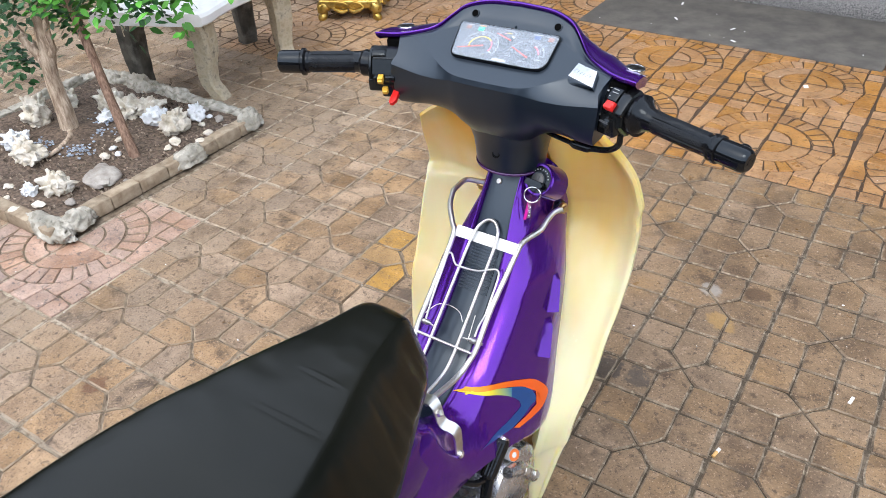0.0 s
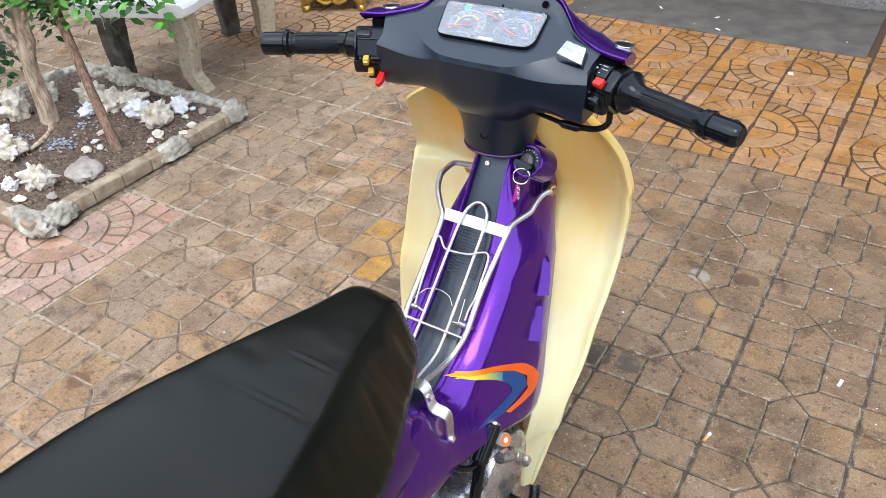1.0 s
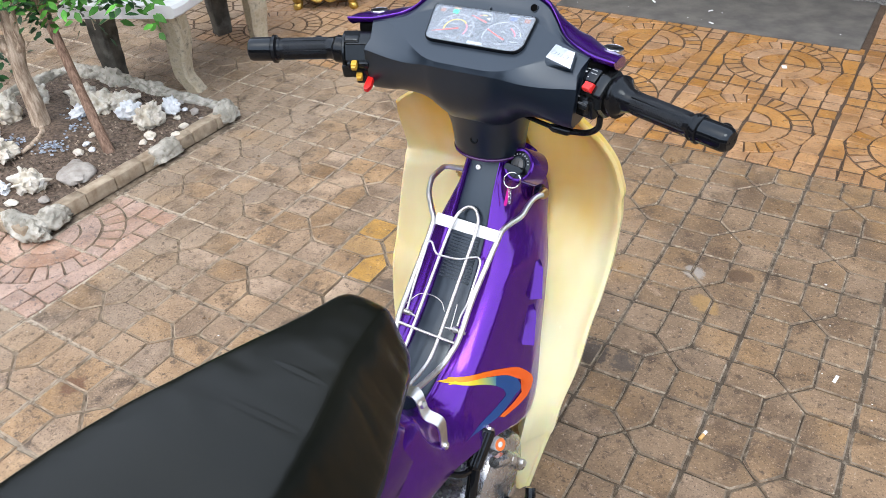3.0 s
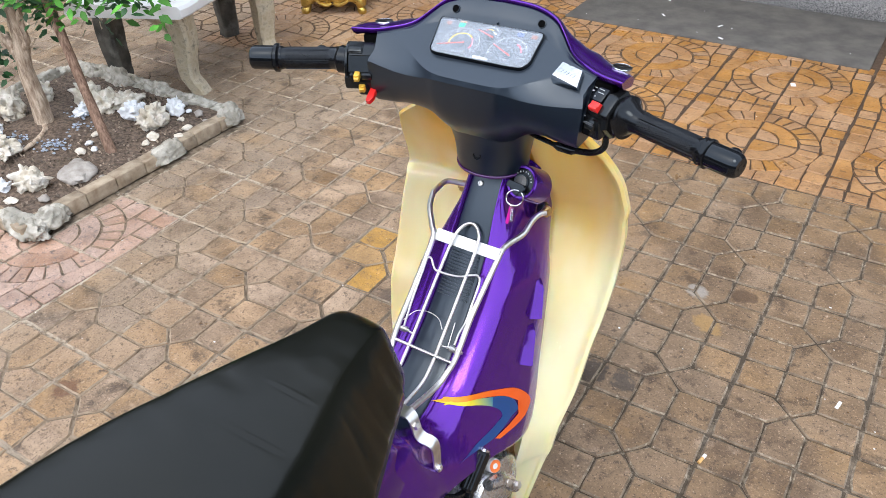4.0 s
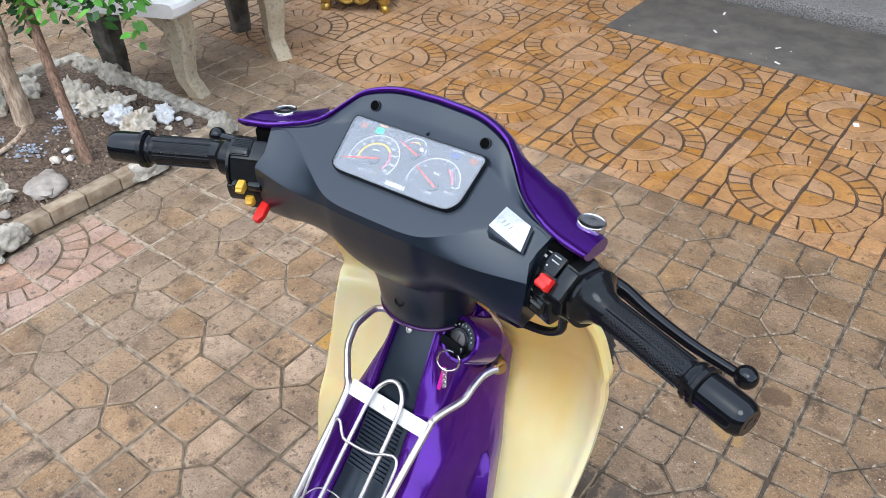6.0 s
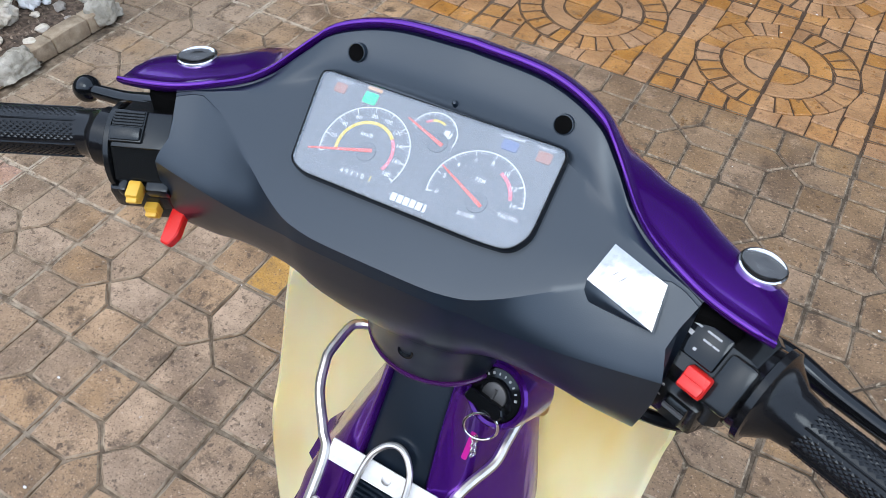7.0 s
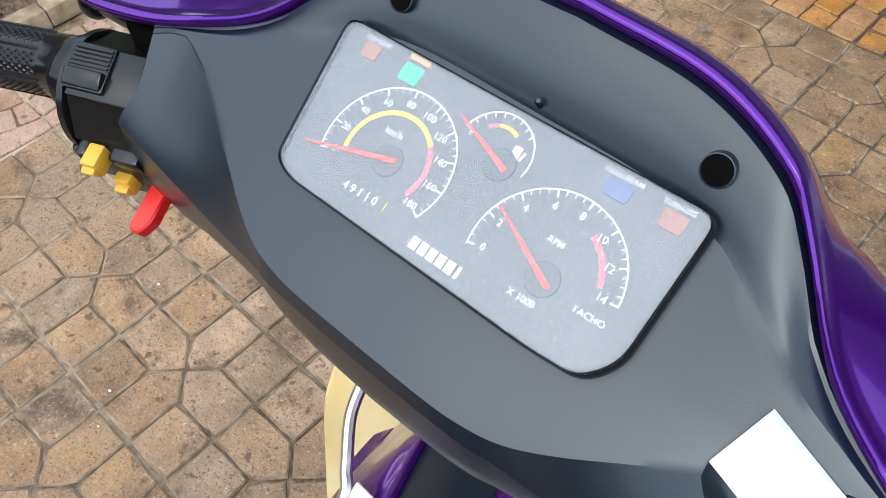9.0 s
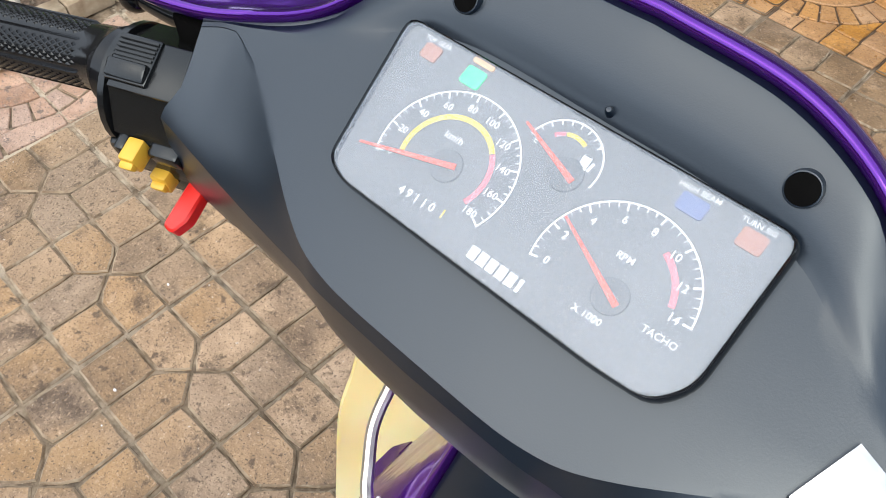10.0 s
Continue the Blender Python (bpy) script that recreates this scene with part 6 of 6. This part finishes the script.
bm = bmesh.new()
rows = []
for a in np.linspace(-24, 26, 26):
    e = max(0, (abs(a - 1) - 22) / 3)
    r0, r1 = .815 + .02 * e, 1.36 - .02 * e
    rows.append([bench_at(r, a, z) for r, z in ((r0 + .008, .384), (r0, .392), (r0 - .002, .422), (r0 + .008, .434), (r0 + .03, .438), (r1 - .03, .438), (r1 - .008, .434), (r1, .422), (r1, .392), (r1 - .008, .384))])
grid(bm, rows, True, True)
part("seat_slab", bm, M["slab"], bench, "white painted cement seat slab")
for a in (-14, 15):
    bm = bmesh.new()
    rows = []
    for r, z0, z1 in ((.90, .28, .387), (.98, .265, .387), (1.06, .315, .387), (1.16, .33, .387), (1.25, .315, .387), (1.33, .265, .387)):
        rows.append([bench_at(r, a - 2.2, z0), bench_at(r, a + 2.2, z0), bench_at(r, a + 2.2, z1), bench_at(r, a - 2.2, z1)])
    grid(bm, [list(q) for q in zip(*[spline([r[j] for r in rows], 4) for j in range(4)])], True, True)
    part("leg_rail", bm, M["stone"], bench)
    for mat, knots in ((M["stone"], ((.975, .045, .05, .385), (.950, .047, .05, .32), (.945, .045, .045, .23), (.958, .038, .04, .14), (.958, .034, .036, .07), (.93, .034, .036, .025), (.915, .036, .036, .0))),
                       (M["stone_dark"], ((1.30, .05, .05, .385), (1.33, .05, .05, .29), (1.335, .045, .045, .16), (1.33, .04, .04, .05), (1.34, .042, .04, .0)))):
        bm = bmesh.new()
        rows = []
        for r, hr, ht, z in spline(knots, 5):
            c = bench_at(r, a, z)
            u = (bench_at(r + 1, a, z) - c).normalized()
            w = V(-u.y, u.x, 0)
            rows.append([c + u * hr * p + w * ht * q for p, q in ((-1, -.75), (-.75, -1), (.75, -1), (1, -.75), (1, .75), (.75, 1), (-.75, 1), (-1, .75))])
        grid(bm, rows, True, True)
        for v in bm.verts:
            v.co += noise.noise_vector(v.co * 25) * .003
        part("leg", bm, mat, bench, angle=40)

# ---- gold pot stand ----
stand = thing("gold_pot_stand", "carved gold lacquered square pot stand with scrolled feet", "pot stand", pose(-1.20, 2.57, 0, 0, 0, 28))
bm = bmesh.new()
block(bm, (.34, .34, .05), Matrix.Translation((0, 0, .085)), .015, 3)
block(bm, (.29, .29, .05), Matrix.Translation((0, 0, .135)), .012, 3)
block(bm, (.32, .32, .03), Matrix.Translation((0, 0, .172)), .008, 3)
block(bm, (.27, .27, .16), Matrix.Translation((0, 0, .26)), .012, 3)
part("body", bm, M["gold"], stand)
for sx in (-1, 1):
    for sy in (-1, 1):
        bm = bmesh.new()
        tube(bm, [(sx * .12, sy * .12, .09), (sx * .15, sy * .15, .06), (sx * .145, sy * .145, .035), (sx * .155, sy * .155, .012), (sx * .155, sy * .155, .0)], [.04, .035, .022, .026, .02], 12, True, 3)
        part("foot", bm, M["gold"], stand)
bm = bmesh.new()
for k in range(4):
    m = Matrix.Rotation(k * math.pi / 2, 4, "Z")
    for i in range(14):
        bmesh.ops.create_uvsphere(bm, u_segments=8, v_segments=6, radius=.0075, matrix=m @ Matrix.Translation((-.13 + i * .02, -.148, .116)))
part("bead_row", bm, M["gold"], stand)
for k in range(4):
    bm = bmesh.new()
    m = Matrix.Rotation(k * math.pi / 2, 4, "Z")
    for s in (-1, 1):
        spiral = [m @ V(s * (.035 + (.045 - .006 * a) * math.cos(a)), -.172 + .002 * a, .075 + (.03 - .004 * a) * math.sin(a)) for a in np.linspace(0, 6.5, 30)]
        tube(bm, spiral, .007, 8)
        tube(bm, [m @ V(s * .004, -.174, .06), m @ V(s * .03, -.178, .05), m @ V(s * .06, -.178, .058), m @ V(s * .09, -.176, .075)], [.008, .010, .010, .006], 8, True, 4)
    part("scroll_carving", bm, M["gold"], stand)
bm = bmesh.new()
turned(bm, [(.12, .34), (.15, .36), (.19, .45), (.21, .58), (.2, .70), (.22, .73), (.22, .75), (.19, .75), (.18, .72)], Matrix(), 40)
part("pot", bm, M["gold"], stand)

# ---- what lies in the planting bed ----
rnd = random.Random(21)


def lump(name, size, mat, label, category, place, seed, spikes=0.0, turn=0.0, group="", rough=.35):
    """An uneven stone or shell that rests in the soil."""
    bm = bmesh.new()
    bmesh.ops.create_icosphere(bm, subdivisions=4 if spikes else 3, radius=1.0)
    off = V(seed * 3.1, seed * 1.7, seed * .9)
    for v in bm.verts:
        n = v.co.normalized()
        k = 1 + rough * noise.noise(n * 1.3 + off) + .5 * rough * noise.noise(n * 3.1 + off)
        if spikes:
            k += spikes * (max(0, noise.noise(n * 3.0 + off * 2) - .1) * 1.1 + max(0, noise.noise(n * 6.5 + off) - .1) * 1.0 + .22 * noise.noise(n * 13 + off))
        v.co = n * k
        v.co = V(v.co.x * size[0], v.co.y * size[1], max(v.co.z, -.55) * size[2])
    ob = part(name, bm, mat, None, label, 50)
    tagged(ob, category=category, group=group)
    ob.matrix_world = Matrix.Translation((place[0], place[1], .04 + .5 * size[2])) @ Matrix.Rotation(radians(turn), 4, "Z")
    return ob


def coral(size, mat, label, place, seed, turn):
    """A bleached spiny shell or coral clump: a whorled body with rows of blunt knobs and a few long spines."""
    r = random.Random(seed * 17)
    bm = bmesh.new()
    bmesh.ops.create_icosphere(bm, subdivisions=5, radius=1.0)
    knobs = []
    for k in range(26):
        a, e = r.uniform(0, 6.28), r.uniform(-.2, 1.45)
        long = k % 6 == 0
        knobs.append((V(math.cos(a) * math.cos(e), math.sin(a) * math.cos(e), math.sin(e)), r.uniform(.28, .52) if long else r.uniform(.10, .34), r.uniform(.10, .17) if long else r.uniform(.10, .22)))
    off = V(seed, seed * 2.3, 1)
    for v in bm.verts:
        n = v.co.normalized()
        k = .74 + .26 * noise.noise(n * 1.7 + off) + .10 * abs(noise.noise(n * 5 + off)) + .05 * math.sin(9 * n.x + 5 * n.z + seed)
        k += max(L * math.exp(-2 * (1 - n.dot(d)) / (w * w)) for d, L, w in knobs)
        p = V(n.x * k * size[0], n.y * k * size[1], n.z * k * size[2])
        p += noise.noise_vector(p * 45 + off) * size[0] * .14 + noise.noise_vector(p * 120 + off) * size[0] * .07
        p.z = max(p.z, -.5 * size[2])
        v.co = p
    ob = part("coral_piece", bm, mat, None, label, 80)
    tagged(ob, category="coral", group="coral in the planting bed")
    ob.matrix_world = Matrix.Translation((place[0], place[1], .04 + .45 * size[2])) @ Matrix.Rotation(radians(turn), 4, "Z")


for i, (x, y, a, b, h, mat) in enumerate(((-1.18, .52, .065, .05, .055, "shell"), (-.86, .43, .06, .04, .05, "shell"), (-1.45, .74, .055, .06, .075, "shell"), (-1.16, .98, .065, .05, .05, "shell"), (-1.09, 1.03, .06, .05, .045, "shell"),
                                         (-.985, .985, .05, .04, .042, "shell_white"), (-.86, .975, .06, .05, .055, "shell"), (-.87, 1.10, .045, .035, .04, "shell_white"), (-1.48, .90, .05, .04, .05, "shell"), (-1.33, .56, .05, .04, .05, "shell_white"),
                                         (-1.28, .98, .05, .05, .06, "shell"), (-.93, .36, .035, .025, .03, "shell_white"), (-1.21, .90, .03, .05, .025, "shell_white"))):
    coral((a * 1.2, b * 1.25, h * 1.1), M[mat], "bleached jagged piece of coral or shell on dark soil" if mat == "shell" else "white jagged piece of coral on dark soil", (x, y), i + 1, i * 47)
lump("garden_rock", (.085, .06, .028), M["rock"], "flat grey stone lying in the planting bed", "stone", (-.79, .565), 33, 0, -25)
spots = [(-.96, .74), (-1.0, .80), (-.90, .72), (-.76, .85), (-.77, 1.13), (-.70, 1.10), (-.84, .33), (-.88, .265), (-.75, .40), (-.93, .68), (-.80, 1.06), (-.72, 1.02), (-.83, 1.13), (-1.0, 1.10), (-.70, .60), (-.99, .30), (-1.06, .35), (-1.15, .31), (-.69, .95), (-.90, 1.16), (-1.12, 1.12), (-.78, .90), (-1.4, .64), (-1.52, .8)]
for i, (x, y) in enumerate(spots):
    r = rnd.uniform(.010, .020)
    lump("pebble", (r * rnd.uniform(1, 1.5), r, r * .75), M[rnd.choice(("shell", "shell", "shell_white", "rock"))], "small pale pebble or shell on dark soil", "pebble", (x, y), i + 60, 0, rnd.uniform(0, 180), "pebbles in the planting bed", .45)
# craggy mortar patches over the kerb
for i, (x, y, a, b, h) in enumerate(((-.652, .86, .042, .095, .062), (-.70, .275, .13, .045, .060), (-.650, .345, .044, .075, .058), (-.665, 1.195, .052, .060, .075), (-.88, 1.215, .16, .038, .050), (-1.16, 1.215, .16, .043, .060), (-1.36, 1.205, .14, .052, .078), (-1.52, 1.2, .13, .05, .070), (-1.665, 1.0, .045, .20, .06))):
    bm = bmesh.new()
    bmesh.ops.create_icosphere(bm, subdivisions=5, radius=1.0)
    for v in bm.verts:
        n = v.co.normalized()
        o = V(i, 7, 1)
        p = V(n.x * a, n.y * b, max(0, n.z) * h)
        k = 1 + .25 * noise.noise(n * 1.6 + o) - .40 * abs(noise.noise(p * 22 + o)) - .26 * abs(noise.noise(p * 60 + o)) + .14
        v.co = V(p.x * k, p.y * k, p.z * k + .012)
    ob = part("mortar_patch", bm, M["mortar"], bed, angle=70)
    ob.matrix_local = Matrix.Translation((x, y, 0))
# glassy pebbles, crumbs and litter on the soil
bm = bmesh.new()
for i in range(1500):
    x, y = rnd.uniform(-1.62, -.70), rnd.uniform(.30, 1.17)
    r = rnd.uniform(.002, .0065)
    bmesh.ops.create_icosphere(bm, subdivisions=1, radius=r, matrix=Matrix.Translation((x, y, .04 + r * .3)) @ pose(0, 0, 0, rnd.uniform(0, 90), rnd.uniform(0, 90), 0) @ Matrix.Diagonal((rnd.uniform(1, 2.6), 1, .5, 1)))
tagged(part("soil_crumbs", bm, M["crumb"], bed), kind="stuff")
bm = bmesh.new()
for cx, cy, k in ((-1.06, .66, 60), (-1.21, .89, 50), (-1.25, .60, 40), (-1.12, .80, 30)):
    for i in range(k):
        r = rnd.uniform(.003, .007)
        bmesh.ops.create_icosphere(bm, subdivisions=1, radius=r, matrix=Matrix.Translation((cx + rnd.gauss(0, .035), cy + rnd.gauss(0, .03), .050 + r * .3)) @ Matrix.Diagonal((1.3, 1, .6, 1)))
tagged(part("blue_gravel", bm, material("blue grey gravel", (.16, .2, .27), (.45, .5, .56), .5, scale=40, vary=.4), bed), kind="stuff")

# ---- tree and stake ----
tree = thing("garden_tree", "small garden tree with pale peeling trunk and bright green leaves", "tree", Matrix.Translation((-1.25, .75, .03)))
TB = V(-1.25, .75, .03)


def limb(name, pts, radii, mat=M["bark"], parent=tree, base=TB):
    bm = bmesh.new()
    tube(bm, [V(*p) - base for p in pts], radii, 22, True, 10)
    for v in bm.verts:
        v.co += noise.noise_vector(V(v.co.x * 22, v.co.y * 22, v.co.z * 7)) * .008 * min(1, radii[0] / .02) + noise.noise_vector(V(v.co.x * 90, v.co.y * 90, v.co.z * 12)) * .0050 * min(1, radii[0] / .02)
    return part(name, bm, mat, parent, angle=60)


limb("trunk", [(-1.245, .745, .03), (-1.25, .75, .08), (-1.255, .755, .18), (-1.26, .76, .28), (-1.25, .765, .36)], [.042, .034, .031, .030, .028])
limb("limb", [(-1.25, .765, .34), (-1.23, .77, .46), (-1.21, .78, .60), (-1.18, .80, .85), (-1.12, .84, 1.2)], [.028, .025, .023, .020, .012])
limb("limb", [(-1.258, .762, .30), (-1.31, .76, .37), (-1.40, .755, .45), (-1.52, .74, .53), (-1.70, .72, .70)], [.024, .022, .019, .016, .01])
limb("limb", [(-1.26, .765, .32), (-1.275, .775, .45), (-1.27, .79, .60), (-1.30, .82, .9)], [.016, .015, .014, .01])
limb("limb", [(-1.25, .765, .36), (-1.20, .765, .40), (-1.17, .76, .50), (-1.10, .76, .66)], [.016, .013, .011, .008])
limb("root", [(-1.24, .745, .05), (-1.18, .70, .055), (-1.13, .60, .05), (-1.14, .54, .045)], [.016, .011, .009, .005])
bm = bmesh.new()
tube(bm, [(0, 0, 0), (-.06, .015, .16), (-.125, .035, .34), (-.20, .055, .55), (-.27, .07, .75), (-.33, .08, .95)], [.021, .0185, .018, .018, .017, .016], 12, True, 5)
for v in bm.verts:
    v.co += noise.noise_vector(v.co * 30) * .003
stake = part("wooden_stake", bm, M["stake"], None, "leaning brown wooden stake stuck in the planting bed", 60)
tagged(stake, category="stake")
stake.location = (-.825, .742, .03)


def twig_crown(name, centres, n, size, mat, seed):
    """Sprays of pointed leaflets along thin twigs."""
    r = random.Random(seed)
    verts, faces = [], []
    for (cx, cy, cz, rad) in centres:
        for i in range(n):
            o = V(cx, cy, cz) + V(r.gauss(0, rad), r.gauss(0, rad), r.gauss(0, rad * .6)) - TB
            d = V(r.uniform(-1, 1), r.uniform(-1, 1), r.uniform(-.7, .25)).normalized()
            side = d.cross(V(0, 0, 1)).normalized()
            up = side.cross(d)
            k = r.randint(4, 7)
            for j in range(k):
                base = o + d * (j * size * .62) - up * (j * j * size * .03)
                s = 1 if j % 2 else -1
                ld = (d * .55 + side * s * .8 + up * r.uniform(-.3, .25)).normalized()
                lw = ld.cross(up).normalized() * size * .26
                L = size * r.uniform(.75, 1.2)
                drop = up * (-L * .18)
                b = len(verts)
                pts = [base, base + ld * L * .35 + lw, base + ld * L * .7 + lw * .75 + drop * .5, base + ld * L + drop, base + ld * L * .7 - lw * .75 + drop * .5, base + ld * L * .35 - lw, base + ld * L * .5 + up * -.002]
                verts += [p[:] for p in pts]
                faces += [(b, b + 1, b + 6), (b + 1, b + 2, b + 6), (b + 2, b + 3, b + 6), (b + 3, b + 4, b + 6), (b + 4, b + 5, b + 6), (b + 5, b, b + 6)]
    me = bpy.data.meshes.new(name)
    me.from_pydata(verts, [], faces)
    for p in me.polygons:
        p.use_smooth = True
    me.materials.append(mat)
    ob = new(name, me)
    ob.parent = tree
    return tagged(ob, kind="stuff")


twig_crown("crown", [(-1.06, .80, .64, .05), (-.92, .82, .65, .05), (-.80, .84, .67, .05), (-.68, .85, .70, .045), (-.56, .86, .72, .04), (-.75, .90, .72, .08), (-.95, .86, .74, .08), (-.60, .92, .76, .07)], 12, .047, M["leaf"], 5)
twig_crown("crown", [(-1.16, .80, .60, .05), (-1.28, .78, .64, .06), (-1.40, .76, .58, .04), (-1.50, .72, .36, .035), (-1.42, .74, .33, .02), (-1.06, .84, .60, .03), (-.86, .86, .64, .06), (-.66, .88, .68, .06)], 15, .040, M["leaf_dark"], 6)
twig_crown("crown", [(-1.1 + .3 * math.cos(a), .85 + .3 * math.sin(a), 1.15 + .12 * math.sin(3 * a), .13) for a in np.linspace(0, 6.1, 12)], 22, .034, M["leaf"], 8)
for i, (a, b) in enumerate((((-1.18, .79, .62), (-.55, .86, .66)), ((-1.2, .79, .7), (-.70, .9, .74)), ((-1.16, .79, .58), (-.98, .80, .52)), ((-1.33, .76, .41), (-1.50, .72, .36)))):
    m = (V(*a) + V(*b)) / 2 + V(0, 0, .03)
    limb("twig", [a, m[:], b], [.006, .0045, .002])

# ---- litter on the paving ----
for i, (x, y, w, l, turn) in enumerate(((1.739, .848, .008, .028, -10), (.45, 3.2, .010, .035, 40), (.75, 3.18, .010, .03, -30), (.80, 3.02, .012, .03, 60), (1.22, 2.66, .02, .03, 20), (.40, 3.44, .01, .04, 10))):
    bm = bmesh.new()
    block(bm, (w, l, .0012), Matrix(), .0003, 1)
    for v in bm.verts:
        v.co.z += 2.0 * v.co.y ** 2
    ob = part("paper_scrap", bm, M["paper"])
    tagged(ob, "small scrap of white paper on the paving", "litter", "paper scraps")
    ob.matrix_world = pose(x, y, .0012 + (.0075 if y > 2.96 else 0), 0, 0, turn)
butt = thing("cigarette_butt", "white and tan cigarette butt lying on a tile joint", "cigarette butt", pose(1.511, .520, .004, 0, 0, -12))
bm = bmesh.new()
tube(bm, [(0, .001, 0), (0, .013, 0)], .004, 12)
part("paper_end", bm, M["paper"], butt)
bm = bmesh.new()
tube(bm, [(0, -.016, 0), (0, .001, 0)], .0041, 12)
part("filter_end", bm, M["filter"], butt)
bm = bmesh.new()
r2 = random.Random(4)
for i in range(170):
    x, y = r2.uniform(-1.6, 2.6), r2.uniform(-.3, 3.4)
    if -1.75 < x < -.6 and .2 < y < 1.3:
        continue
    r = r2.uniform(.0010, .0030)
    bmesh.ops.create_icosphere(bm, subdivisions=1, radius=r, matrix=Matrix.Translation((x, y, (.009 if y > 2.96 and x > 0 else .001) + r * .3)) @ Matrix.Diagonal((1.5, 1, .5, 1)))
tagged(part("grit", bm, M["shell_white"], pavement), kind="stuff")

# ---- parked wheel and post feet behind the stand, unseen house front beyond the porch ----
bm = bmesh.new()
turned(bm, [(.13, -.035), (.20, -.04), (.225, -.02), (.23, 0), (.225, .02), (.20, .04), (.13, .035)], pose(-1.78, 2.62, .23, 90, 0, 35), 48, False)
wheel = thing("parked_motorcycle_wheel", "black tyre and grey spoked wheel of another parked motorcycle", "wheel")
part("tyre", bm, M["tyre"], wheel)
bm = bmesh.new()
for i in range(6):
    a = i * math.pi / 3
    tube(bm, [pose(-1.78, 2.62, .23, 90, 0, 35) @ V(.02 * math.cos(a), .02 * math.sin(a), 0), pose(-1.78, 2.62, .23, 90, 0, 35) @ V(.14 * math.cos(a), .14 * math.sin(a), 0)], .012, 8)
turned(bm, [(.128, -.03), (.14, -.03), (.14, .03), (.128, .03)], pose(-1.78, 2.62, .23, 90, 0, 35), 48, False)
part("rim", bm, M["alu"], wheel)
bm = bmesh.new()
block(bm, (.12, .12, .12), pose(-.88, 3.32, .06, 0, 0, 20), .01)
ob = tagged(part("post_base", bm, M["mortar"]), "chipped pale cement post base on the paving", "post base")
# house wall and roof out of view, added to block sky from reflections
M["wall"] = material("cool grey of unseen house wall", (.08, .09, .105), (.125, .135, .15), .7, scale=3, bump=.3, bump_scale=60)
bm = bmesh.new()
block(bm, (16, .2, 6.6), Matrix.Translation((1, 5.3, 3.38)))
tagged(part("wall_north", bm, M["wall"]), "plain dark house wall behind the porch, unseen, added to dim reflections", "wall", kind="structure")
bm = bmesh.new()
block(bm, (16, 1.9, .12), pose(1, 4.5, 2.9, 8, 0, 0))
tagged(part("porch_roof", bm, M["wall"]), "plain dark porch roof, unseen, added to dim reflections", "roof", kind="structure")
# added walls out of view; their heights set how much low sky gets in
M["unseen_wall"] = material("dark wall out of view", (.06, .06, .05), (.11, .11, .09), .9, scale=2, bump=.4, bump_scale=40)
for name, size, at in (("wall_south", (16, .2, 2.3), (1, -5.5, 1.13)), ("wall_west", (.2, 11, 4.6), (-6.5, 0, 2.28)), ("wall_east", (.2, 11, 1.1), (8, 0, .53))):
    bm = bmesh.new()
    block(bm, size, Matrix.Translation(at))
    tagged(part(name, bm, M["unseen_wall"]), "plain dark wall out of view, added to block low sky", "wall", kind="structure")
